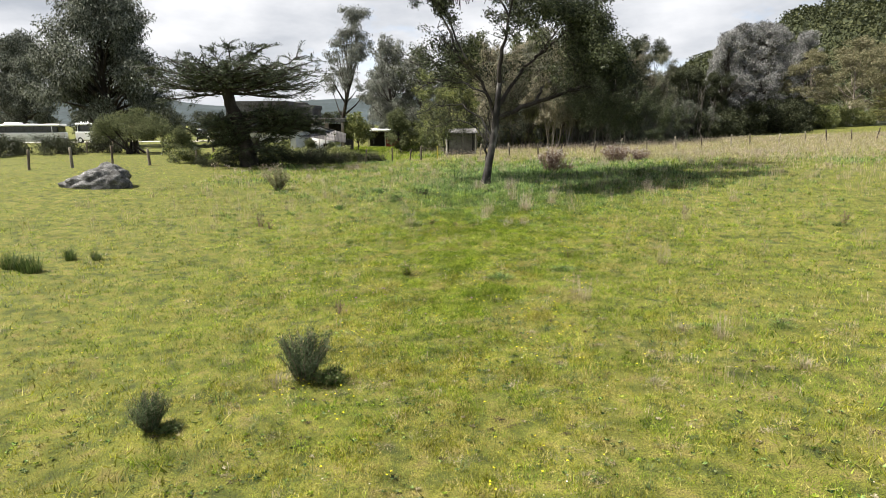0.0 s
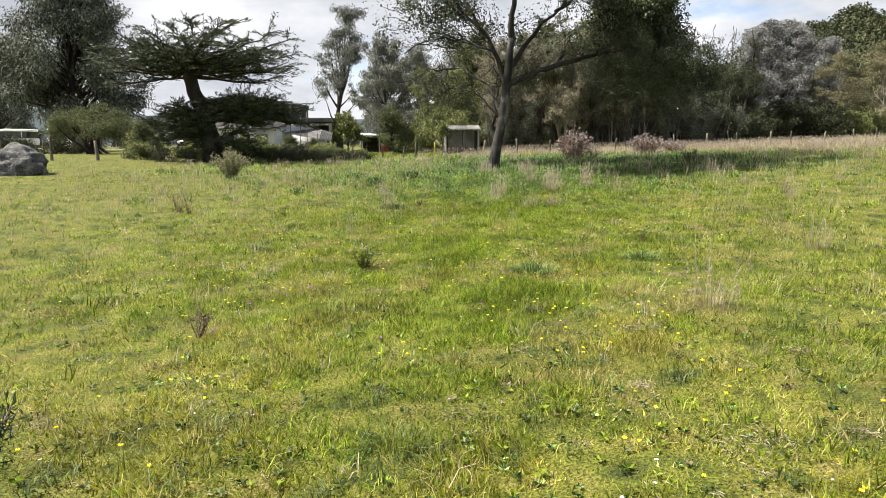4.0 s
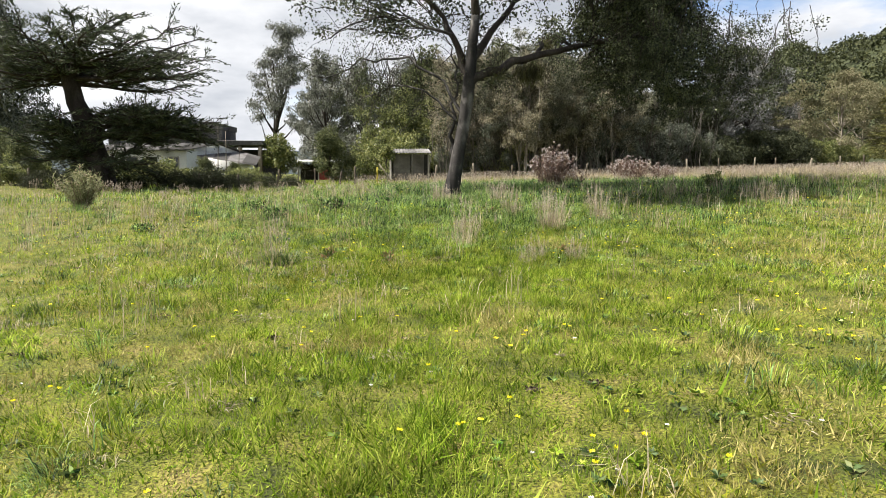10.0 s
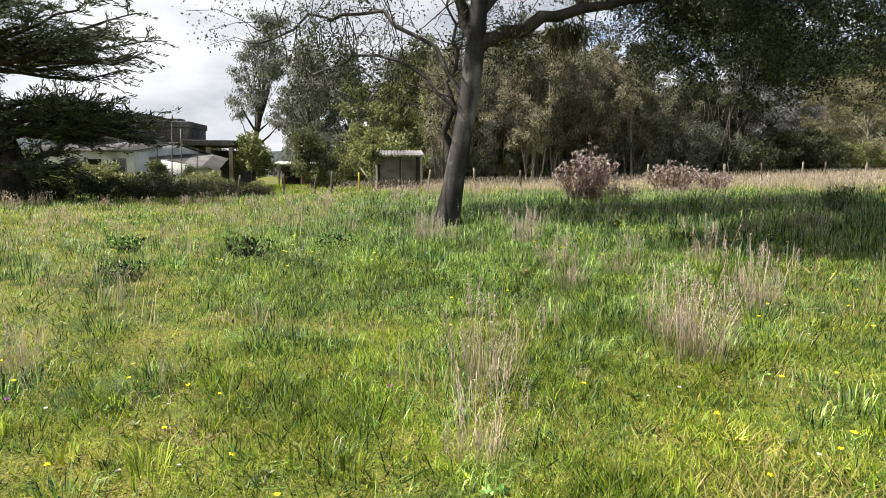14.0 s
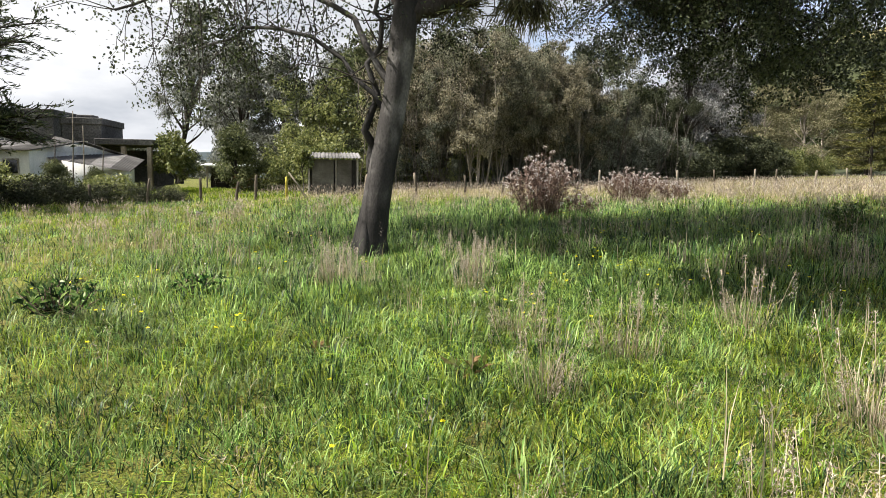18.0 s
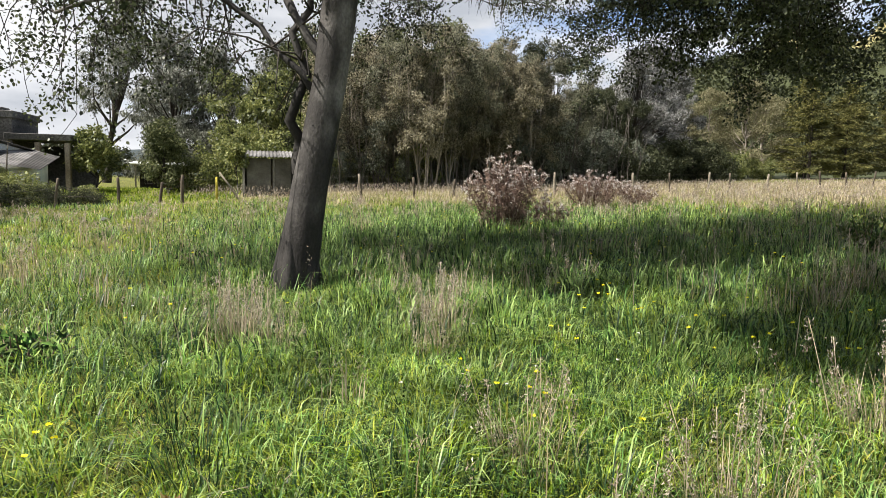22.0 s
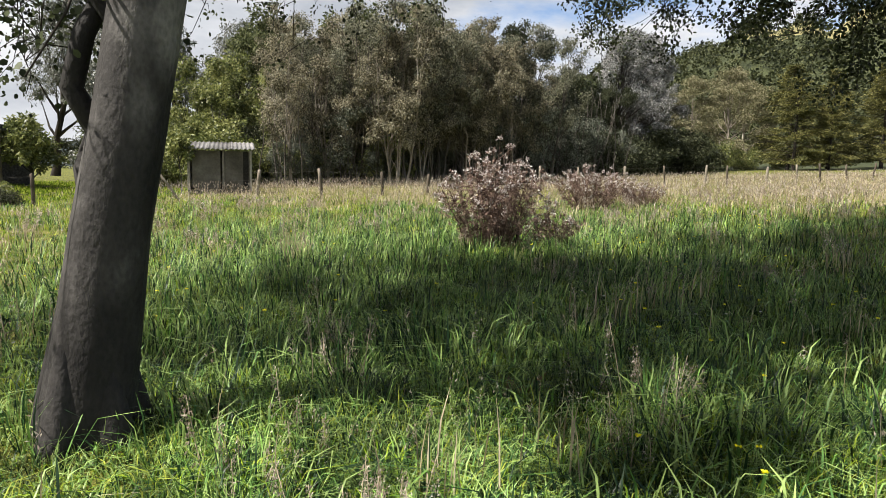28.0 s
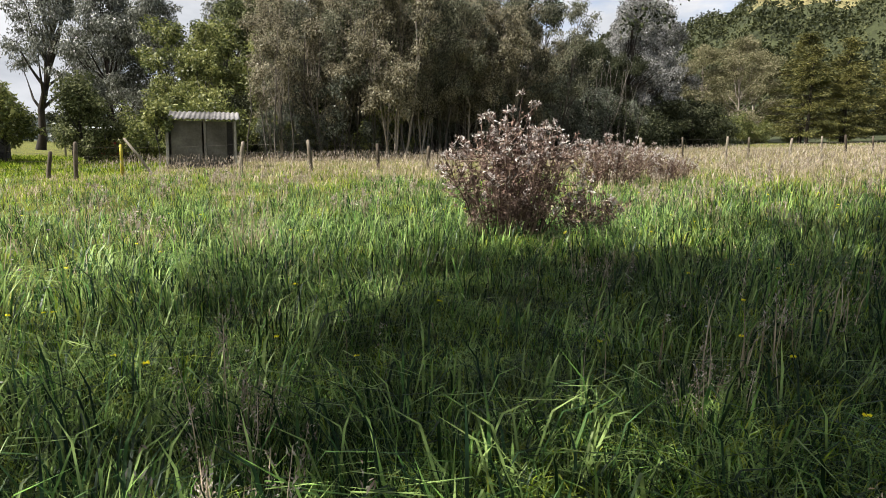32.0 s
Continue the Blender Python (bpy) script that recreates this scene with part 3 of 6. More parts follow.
# The big tree beside the path
def big_tree():
    rng = np.random.default_rng(11)
    bx, by = 2.2, 31.4
    bz = gz(bx, by) - 0.1
    root = thing("tree", (bx, by, bz), "large leaning tree with grey-brown bark and long side limbs", "tree")
    V, F = tube([(-0.06, 0, -0.25), (-0.04, 0, 0.0), (0, 0, 0.25), (0.05, 0, 0.6), (0.12, 0, 1.1), (0.22, 0, 1.6), (0.32, 0, 2.2), (0.40, 0, 2.8), (0.46, 0.0, 3.4), (0.52, 0.05, 4.2), (0.62, 0, 5.2)],
                [0.29, 0.25, 0.215, 0.195, 0.178, 0.168, 0.167, 0.172, 0.165, 0.14, 0.115], 16, 0.035, rng)
    trunk = [(V, F)]
    for a in range(5):
        an = a * 1.256 + 0.4
        trunk.append(tube([(math.cos(an) * 0.10, math.sin(an) * 0.10, 0.75), (math.cos(an) * 0.15, math.sin(an) * 0.15, 0.4), (math.cos(an) * 0.20, math.sin(an) * 0.20, 0.14), (math.cos(an) * 0.32, math.sin(an) * 0.32, -0.12)], [0.03, 0.07, 0.085, 0.06], 10, 0.04, rng))
    part("trunk", mesh_tubes("trunk", trunk, bark), bark, root, "grey-brown bark, sunlit patches put into its paler tones")
    limbs = [
        ([(0.42, 0, 3.15), (1.1, 0.1, 3.55), (2.4, 0.6, 4.05), (4.2, 1.6, 4.6), (5.8, 2.8, 5.1), (7.0, 3.8, 5.5)], 0.165),
        ([(0.40, 0, 3.4), (0.12, 0.35, 4.3), (-0.5, 0.8, 5.3), (-1.3, 1.4, 6.3), (-2.4, 2.0, 7.8)], 0.12),
        # the next three limbs carry the unseen top added for shade
        ([(-1.3, 1.4, 6.3), (-2.2, 2.0, 8.4), (-3.2, 2.5, 10.4), (-4.4, 2.8, 11.6)], 0.07),
        ([(1.0, -0.2, 8.0), (0.2, -0.8, 9.4), (-0.8, -1.4, 10.6), (-1.8, -1.8, 11.4)], 0.06),
        ([(-0.5, 0.8, 5.3), (-1.6, 0.9, 7.6), (-2.6, 0.8, 9.6), (-3.6, 0.8, 11.3)], 0.06),
        ([(0.2, 0.1, 2.0), (-0.5, 0.5, 2.9), (-1.4, 1.0, 3.3), (-2.5, 1.3, 2.9)], 0.04),
        ([(0.60, 0, 5.0), (0.7, -0.2, 6.4), (1.0, -0.2, 8.0), (1.3, 0.0, 9.8)], 0.13),
        ([(0.5, 0, 3.8), (1.3, 1.0, 4.9), (2.6, 2.4, 6.4), (4.2, 3.8, 8.2)], 0.13),
        ([(0.5, 0, 4.2), (0.6, 1.4, 4.8), (0.9, 2.8, 5.2), (1.4, 4.2, 5.3)], 0.09),
        ([(0.30, 0, 2.3), (-0.2, 0.4, 3.2), (-1.2, 0.9, 3.95), (-2.4, 1.3, 4.0), (-3.6, 1.6, 3.5)], 0.055),
        ([(4.2, 1.6, 4.6), (5.6, 1.5, 4.8), (7.0, 1.4, 4.7), (8.2, 1.3, 4.1)], 0.08),
        ([(4.2, 1.6, 4.6), (5.4, 3.6, 5.0), (6.6, 5.2, 5.0), (7.6, 6.4, 4.5)], 0.09),
        ([(2.4, 0.6, 4.05), (3.0, 2.8, 4.8), (3.8, 5.0, 5.4), (4.4, 7.2, 5.0)], 0.08),
        ([(5.8, 2.8, 5.1), (6.4, 3.4, 6.3), (6.8, 4.0, 7.4)], 0.07),
        ([(5.8, 2.8, 5.1), (7.2, 4.0, 5.2), (8.6, 5.0, 4.8)], 0.06),
        # carries the unseen high spread added for shade
        ([(2.6, 2.4, 6.4), (4.2, 3.6, 7.6), (5.2, 4.8, 9.0), (6.4, 6.0, 10.4), (8.4, 7.4, 11.3)], 0.08),
        ([(0.0, 0.2, 4.5), (-1.1, 0.9, 5.0), (-2.4, 1.5, 5.2), (-3.5, 2.0, 4.7)], 0.05),
        ([(0.02, 0.14, 1.25), (-0.03, 0.16, 1.7), (0.06, 0.18, 2.4), (0.14, 0.2, 3.2), (0.0, 0.3, 4.2)], 0.075),
    ]
    cs, rs = [], []
    for pts, r in limbs:
        pts = np.array(pts, dtype=float)
        t = np.linspace(0, len(pts) - 1, 3 * len(pts))
        P = np.stack([np.interp(t, np.arange(len(pts)), pts[:, k]) for k in range(3)], 1)
        P[1:-1] += rng.normal(size=(len(P) - 2, 3)) * 0.05
        limb_m = dark_bark if r > 0.1 or pts[-1][0] > 2 else bark
        limb = part("limb", mesh_tubes("limb", [tube(P, np.linspace(r * 0.92, 0.018, len(P)), 8, 0.05, rng)], limb_m), limb_m, root)
        twigs = []
        for i in range(len(P)):
            rel = i / (len(P) - 1)
            if rel < 0.42:
                continue
            for q in range(3):
                d = unit(rng.normal(size=(1, 3)))[0] * np.array([1, 1, 0.7])
                d[2] += 0.12
                ln_ = rng.uniform(0.5, 1.5) * (0.6 + 0.6 * rel)
                end = P[i] + d * ln_
                tw = bent(P[i], end, 4, 0.06, rng, -0.05)
                tw[-1, 2] -= 0.2
                twigs.append(tube(tw, np.linspace(max(0.008, r * 0.16), 0.004, 4), 4))
                cs.append(end)
                rs.append(rng.uniform(0.3, 0.62))
                if q % 2:
                    cs.append(tw[2] + rng.normal(size=3) * 0.15)
                    rs.append(rng.uniform(0.2, 0.4))
        if twigs:
            tagged(part("twig_growth", mesh_tubes("twig_growth", twigs, dark_bark), dark_bark, limb), kind="stuff")
    # the dense part of the crown over the long limb, with twigs hanging from it
    fill = []
    while len(fill) < 210:
        d = rng.uniform(-1, 1, 3)
        if 0.25 < np.linalg.norm(d) < 1:
            c = np.array([5.6, 1.6, 6.3]) + d * np.array([3.0, 3.6, 2.8])
            c[1] += 0.15 * c[0]
            gap = vnoise(c[0] + 0.5 * c[2], c[1], 1.5, 91) < 0.36
            if not gap and c[2] > 4.4 + 0.4 * math.sin(c[0] * 1.3) and 3.8 + rng.uniform(0, 1.0) < c[0] < 9.0 - 0.6 * (c[2] - 3.0):
                fill.append(c)
    while len(fill) < 262:
        d = rng.uniform(-1, 1, 3)
        if np.linalg.norm(d) < 1:
            fill.append(np.array([-2.0, 3.2, 6.2]) + d * np.array([3.0, 2.2, 1.5]))
    # unseen leafy top, its lumps placed high to shade the meadow
    while len(fill) < 380:
        d = rng.uniform(-1, 1, 3)
        if np.linalg.norm(d) < 1:
            c = np.array([-3.6, 2.9, 11.3]) + d * np.array([3.6, 1.7, 0.8])
            if vnoise(c[0], c[1], 1.1, 93) > 0.38:
                fill.append(c)
    while len(fill) < 455:
        d = rng.uniform(-1, 1, 3)
        if np.linalg.norm(d) < 1:
            c = np.array([-0.3, -1.75, 11.2]) + d * np.array([2.6, 0.8, 0.7])
            if c[0] > -2.1:
                fill.append(c)
    while len(fill) < 505:
        d = rng.uniform(-1, 1, 3)
        if np.linalg.norm(d) < 1:
            fill.append(np.array([-2.2, 1.5, 11.2]) + d * np.array([2.2, 0.8, 0.7]))
    while len(fill) < 532:
        d = rng.uniform(-1, 1, 3)
        if np.linalg.norm(d) < 1:
            fill.append(np.array([3.0, 1.5, 8.5]) + d * np.array([2.2, 1.8, 1.2]))
    # more unseen lumps, set by where their shadows should fall on the grass
    while len(fill) < 541:
        d = rng.uniform(-1, 1, 3)
        if np.linalg.norm(d) < 1:
            fill.append(np.array([-5.2, -0.3, 11.4]) + d * np.array([1.5, 0.8, 0.6]))
    while len(fill) < 600:
        d = rng.uniform(-1, 1, 3)
        if np.linalg.norm(d) < 1:
            fill.append(np.array([-2.4, -2.7, 11.2]) + d * np.array([2.0, 1.1, 0.6]))
    while len(fill) < 690:
        d = rng.uniform(-1, 1, 3)
        if np.linalg.norm(d) < 1:
            fill.append(np.array([5.7, 1.9, 11.3]) + d * np.array([3.6, 1.9, 0.7]))
    # unseen high spread, added to shade the meadow behind
    while len(fill) < 799:
        d = rng.uniform(-1, 1, 3)
        if np.linalg.norm(d) < 1:
            c = np.array([8.0, 7.2, 11.3]) + d * np.array([3.9, 3.0, 0.9])
            if vnoise(c[0], c[1], 1.2, 95) > 0.33:
                fill.append(c)
    hang = []
    for c in fill:
        cs.append(c)
        rs.append(rng.uniform(0.45, 0.85) * (0.68 if c[2] > 9.8 else 1.0))
        to = np.array([5.0, 3.2, 4.8]) if c[0] > 1.5 else np.array([0.0, 1.2, 4.8])
        reach = rng.uniform(0.8, 1.8)
        if c[2] > 9.8:
            to, reach = c * np.array([0.6, 0.6, 0.8]) - np.array([0.6, 0, 0]), rng.uniform(1.4, 2.6)
        hang.append(tube(bent(c + unit((to - c)[None])[0] * reach, c, 4, 0.08, rng), [0.022, 0.016, 0.012, 0.006], 4))
    for i in range(190):
        if i < 44:
            x = rng.uniform(4.3, 8.6)
            y, z, ln_ = 0.3 * x + rng.uniform(-1.2, 4.0), rng.uniform(4.3, 5.2), rng.uniform(0.5, 1.6)
        elif i < 125:
            x, y, z = rng.uniform(4.5, 8.6), rng.uniform(-2.6, 2.6), rng.uniform(4.4, 5.2)
            ln_ = rng.uniform(0.7, 2.3)
        elif i >= 165:
            x, y, z = rng.uniform(0.6, 2.8), rng.uniform(3.0, 4.6), rng.uniform(4.4, 5.2)
            ln_ = rng.uniform(0.6, 1.7)
        else:
            x, y, z = rng.uniform(-3.1, -0.6), rng.uniform(0.6, 3.0), rng.uniform(3.6, 4.5)
            ln_ = rng.uniform(0.6, 2.1)
        P = bent((x, y, z), (x + rng.normal() * 0.45, y + rng.normal() * 0.45, z - ln_), 6, 0.07, rng)
        hang.append(tube(P, np.linspace(0.011, 0.003, 6), 4))
        for k in range(2, 6):
            for q in range(2):
                e = P[k] + rng.normal(size=3) * 0.22
                hang.append(tube(np.array([P[k], (P[k] + e) / 2 + rng.normal(size=3) * 0.03, e]), [0.005, 0.004, 0.0025], 3))
                cs.append(e)
                rs.append(rng.uniform(0.14, 0.28))
    tagged(part("hanging_growth", mesh_tubes("hanging_growth", hang, dark_bark), dark_bark, root), kind="stuff")
    cs, rs = np.array(cs), np.array(rs)
    dens = np.where(cs[:, 0] > 3.7, np.where(rs < 0.285, np.where(cs[:, 0] > 5.0, 0.8, 0.5), 0.48), np.where(cs[:, 2] > 8.0, 0.9, np.where(cs[:, 0] > 1.2, np.where(cs[:, 2] > 7.2, 0.3, np.where(rs < 0.285, 0.2, 0.07)), np.where(rs < 0.285, 0.2, np.where(cs[:, 2] > 5.3, np.where(vnoise(cs[:, 0] + cs[:, 2], cs[:, 1] + 0.6 * cs[:, 2], 1.3, 97) > 0.5, 0.24, 0.04), 0.09)))))
    within = (cs[:, 0] + 0.4 * rs < 9.6 - 0.6 * (cs[:, 2] - 3.0)) | (cs[:, 2] > 9.3)
    cs, rs, dens = cs[within], rs[within], dens[within]
    # lumps dropped along the sun's path so two chosen ground spots stay lit
    for px, py, ax, ay in [(4.9, 32.0, 0.75, 0.6), (3.8, 29.9, 0.95, 0.8)]:
        drop = (cs[:, 2] + bz - gz(px, py)) / SUN_FROM.z
        gx, gy = cs[:, 0] + bx - SUN_FROM.x * drop, cs[:, 1] + by - SUN_FROM.y * drop
        shut = np.hypot((gx - px) / ax, (gy - py) / ay) > 1
        cs, rs, dens = cs[shut], rs[shut], dens[shut]
    # most lumps between sun and trunk dropped, so the trunk is lit
    z0 = cs[:, 2] - (0.3 - cs[:, 0]) * SUN_FROM.z / -SUN_FROM.x
    beam = (cs[:, 0] < -0.3) & (z0 > -0.2) & (z0 < 3.2) & (np.abs(cs[:, 1] - SUN_FROM.y / SUN_FROM.z * (cs[:, 2] - z0)) < 0.85)
    shut = ~beam | (np.arange(len(cs)) % 8 == 0)
    cs, rs, dens = cs[shut], rs[shut], dens[shut]
    low = cs[:, 2] < 5.3
    counts = (300 * (rs / 0.45) ** 2 * dens).astype(int) + 5
    part("crown", lobe_leaves(cs[low], rs[low], (counts[low] * 1.25).astype(int), 0.042, rng, 0.8, 0.35, 1.6, 0.74), leaf_main, root, "sparse rounded dark green leaves")
    high = cs[:, 2] > 9.8
    part("crown", lobe_leaves(cs[high], rs[high], counts[high] // 2, 0.15, rng, 0.8, 0.35, 1.2, 0.66, True), leaf_main, root, "unseen leafy top of the crown, added to shade the meadow")
    low = low | high
    part("crown", lobe_leaves(cs[~low], rs[~low], counts[~low], 0.088, rng, 0.8, 0.35, 1.6, 0.66, True), leaf_main, root, "dense leafy upper crown")
    # air plants and moss hanging from the limbs
    for (x, y, z, s) in [(2.35, 0.6, 3.8, 1.0), (2.1, 0.5, 3.75, 0.7), (1.2, 0.15, 3.45, 0.6), (5.2, 1.6, 4.4, 0.55), (7.3, 1.7, 4.6, 0.5), (0.45, 0.25, 3.9, 0.4), (-0.65, 0.35, 5.5, 0.45), (-0.9, 0.45, 6.0, 0.4), (6.3, 3.1, 4.8, 0.55), (3.4, 3.9, 5.0, 0.5), (6.6, 5.0, 4.9, 0.5), (9.0, 1.9, 4.5, 0.45)]:
        n = int(260 * s)
        P = np.array([(x, y, z)]) + rng.normal(size=(n, 3)) * np.array([0.16, 0.14, 0.1]) * s
        D = rng.normal(size=(n, 3)) * np.array([0.5, 0.5, 0.4])
        D[:, 2] -= 1.1 if s > 0.65 else -0.1
        part("air_plant", kites(P, D, rng.uniform(0.3, 0.75, n) * s ** 0.5, 0.02, rng, 0.3), moss, root, "dark tufted air plant hanging from the limb")
    return root


big_tree()


# The flat-topped cypress by the house
def cypress():
    rng = np.random.default_rng(23)
    bx, by = -15.4, 49.0
    root = thing("cypress", (bx, by, gz(bx, by) - 0.1), "old leaning cypress with a flat spreading dark crown", "tree")
    pts = [(0.8, 0, -0.2), (0.68, 0, 0.6), (0.52, 0, 1.6), (0.3, 0, 2.7), (0.0, 0, 3.7), (-0.4, 0, 4.6), (-0.58, 0, 5.6), (-0.55, 0, 6.6), (-0.5, 0, 7.6)]
    rad = [0.85, 0.68, 0.6, 0.55, 0.5, 0.45, 0.42, 0.36, 0.2]
    part("trunk", mesh_tubes("trunk", [tube(pts, rad, 14, 0.07, rng)], dark_bark), dark_bark, root)
    Ps, Ds, Ls = [], [], []

    def limb(a, b, r, n_spray, sag, spray=1.0, up=0.25):
        P = bent(a, b, 8, 0.12, rng, sag)
        ob = part("limb", mesh_tubes("limb", [tube(P, np.linspace(r, 0.025, 8), 7, 0.06, rng)], dark_bark), dark_bark, root)
        sub = []
        for i in range(n_spray):
            t = rng.uniform(0.25, 1.0) * 7
            k = min(int(t), 6)
            p = P[k] + (P[k + 1] - P[k]) * (t - k)
            main = unit((P[-1] - P[0])[None])[0]
            d = main * rng.uniform(0.3, 1.1) + np.array([rng.normal() * 0.75, rng.normal() * 0.75, rng.normal() * 0.18 + up])
            d /= np.linalg.norm(d)
            ln_ = rng.uniform(0.6, 1.8) * spray
            e = p + d * ln_
            e = e - np.array([0, 0, 0.22 * ln_])
            sub.append(tube(np.array([p, p + d * ln_ * 0.5 + np.array([0, 0, 0.04]), e]), [0.03, 0.018, 0.006], 4))
            m = 34
            u = rng.uniform(0.1, 1.05, m)[:, None]
            q = p + d * ln_ * u + rng.normal(size=(m, 3)) * np.array([0.08, 0.08, 0.04]) - np.array([0, 0, 0.22 * ln_]) * u * u
            Ps.append(q)
            Ds.append(d * 1.2 + rng.normal(size=(m, 3)) * np.array([0.55, 0.55, 0.3]))
            Ls.append(rng.uniform(0.12, 0.34, m))
        tagged(part("twig_growth", mesh_tubes("twig_growth", sub, dark_bark), dark_bark, ob), kind="stuff")

    for i in range(38):
        a = i * 2.399
        rr = rng.uniform(3.0, 6.0)
        z0 = rng.uniform(6.3, 7.8)
        limb((-0.5, 0, z0 - 0.8), (-0.7 + math.cos(a) * rr * 1.1 + 0.7, math.sin(a) * rr * 0.8, z0 + rng.uniform(-0.35, 0.9)), 0.11, 22, 0.2, 0.95, 0.10)
    for k in range(5):
        limb((-0.8, 0, 7.3), (rng.uniform(-1.5, 3.0), rng.normal() * 0.6, rng.uniform(8.6, 9.2)), 0.06, 12, 0.1, 0.7, 0.2)
    for x, z in [(-6.2, 6.2), (-5.2, 5.2), (-4.6, 7.8), (5.6, 7.2), (6.2, 6.0), (4.6, 5.6)]:
        limb((-0.5, 0, 5.8), (x, rng.normal() * 1.0, z), 0.11, 20, 0.3)
    for i in range(13):
        limb((0.3, 0, 2.6 + 0.1 * i), (rng.uniform(3.2, 7.2), rng.normal() * 1.2, rng.uniform(2.5, 4.4)), 0.16, 40, -0.2)
    for i in range(9):
        limb((0.4, 0, 2.2), (rng.uniform(-3.4, -0.6), rng.uniform(-2.0, 0.6), rng.uniform(1.4, 3.6)), 0.1, 26, 0.0)
    for i in range(8):
        limb((0.5, 0, 1.6), (rng.uniform(-1.5, 3.5), rng.uniform(-1.8, 0.8), rng.uniform(0.9, 2.6)), 0.09, 24, 0.1)
    part("crown", kites(np.vstack(Ps), np.vstack(Ds), np.concatenate(Ls), np.concatenate(Ls) * 0.19, rng, 0.2), needle, root)


cypress()

rng_f = np.random.default_rng(5)
# Dense wood behind the pasture
oak_a = make_tree("tree", 101, 14, 4.2, 1.5, leaf_dense, 0.26, 20000, 26, dark_bark, "tall dark green tree in the wood behind the fence", trunk_r=0.2)
oak_b = make_tree("tree", 102, 13, 3.4, 3.2, leaf_olive, 0.14, 44000, 40, mid_bark, "tall olive-green tree with many thin stems", trunk_r=0.10, stems=4, droop=0.5, lobe_r=0.3, shell=1.15)
oak_c = make_tree("tree", 122, 13, 3.4, 0.6, leaf_shaded, 0.17, 36000, 40, dark_bark, "tall tree in the wood, shade put into its very dark green leaves", trunk_r=0.12, stems=3, droop=0.5)
thin_a = make_tree("tree", 103, 13, 2.9, 4.4, leaf_greygreen, 0.13, 24000, 26, mid_bark, "slender tree with a thin grey-green crown", trunk_r=0.11, stems=2, droop=0.5, lobe_r=0.32, shell=1.15)
thin_b = make_tree("tree", 104, 11, 2.5, 3.2, leaf_olive, 0.125, 19000, 24, pale_bark, "slender pale forked tree with a thin grey-green crown", trunk_r=0.08, stems=3, droop=0.5, lobe_r=0.3, shell=1.15)
silver = make_tree("tree", 105, 17, 5.2, 1.2, leaf_silver, 0.17, 60000, 70, dark_bark, "broad silver-grey leaved tree at the edge of the wood", trunk_r=0.28, lobe_r=0.19, shell=2.0)
gum_a = make_tree("tree", 106, 18, 4.4, 6.6, leaf_euc, 0.21, 26000, 22, dark_bark, "tall gum tree with a leaning dark trunk and airy crown", trunk_r=0.38, lean=(2.6, 0), stems=1, droop=0.9, ratio=0.36, lobe_r=0.3, shell=1.3)
gum_b = make_tree("tree", 107, 15, 4.8, 2.0, leaf_euc, 0.22, 34000, 40, dark_bark, "tall gum tree with drooping grey-green leaves", trunk_r=0.26, droop=0.9, ratio=0.4, lobe_r=0.24)
green_a = make_tree("tree", 108, 8.5, 3.2, 0.6, leaf_green, 0.2, 18000, 24, bark, "bushy fresh green tree behind the shed", trunk_r=0.12, stems=2)
tan_tree = make_tree("tree", 109, 13, 5.4, 2.6, leaf_brown, 0.2, 20000, 28, pale_bark, "wide tan-green tree with a pale forked trunk", trunk_r=0.2, flat=0.45, lobe_r=0.26)
big_round = make_tree("tree", 110, 19, 7.4, 4.2, leaf_gumdark, 0.29, 80000, 66, dark_bark, "huge rounded dark grey-green tree with hanging foliage", trunk_r=0.6, droop=0.9, ratio=0.42, lobe_r=0.28)
under = make_tree("shrub", 111, 3.6, 2.6, 0.2, leaf_shaded, 0.19, 6500, 16, dark_bark, "leafy undergrowth shrub at the foot of the wood, shade put into its dark colour", "shrub", trunk_r=0.05, stems=3, lobe_r=0.36)
under_g = make_tree("shrub", 112, 3.2, 2.2, 0.2, leaf_green, 0.18, 6000, 14, bark, "green leafy undergrowth shrub at the foot of the wood", "shrub", trunk_r=0.05, stems=3, lobe_r=0.36)

plant(oak_a, scatter_line(rng_f, [(5, 82), (12, 80), (18, 80)], 6, 1.3, 0.78, 0.94))
plant(oak_b, scatter_line(rng_f, [(6, 73), (12, 71), (17, 71)], 6, 1.0, 0.66, 0.86))
plant(oak_c, scatter_line(rng_f, [(15.5, 74), (19.5, 73)], 3, 0.8, 0.72, 0.86))
plant(oak_c, scatter_line(rng_f, [(22, 73), (28, 75), (32, 79)], 6, 0.8, 0.5, 0.62), first=False)
plant(thin_a, scatter_line(rng_f, [(7, 68), (14, 66), (19.5, 67)], 7, 1.0, 0.62, 0.82))
plant(thin_b, scatter_line(rng_f, [(5, 66), (12, 65), (17, 66), (20, 68)], 11, 0.9, 0.6, 0.92))
plant(silver, [(33.5, 80, 0.70, 20), (38, 84, 0.78, 130), (43, 90, 0.82, 250), (47.5, 97, 0.85, 70), (53, 108, 0.9, 310), (63, 118, 0.9, 30)])
plant(gum_a, [(-15.4, 100, 1.02, 0)])
plant(gum_b, [(-6.5, 86, 0.88, 40), (-2.5, 84, 0.76, 150), (1.5, 88, 0.84, 250), (-8.5, 93, 0.74, 300), (5, 94, 0.9, 10)])
plant(green_a, [(-0.5, 72, 0.72, 0), (3.0, 71, 0.85, 80), (6.0, 75, 0.85, 170), (0.8, 77, 0.95, 220)])
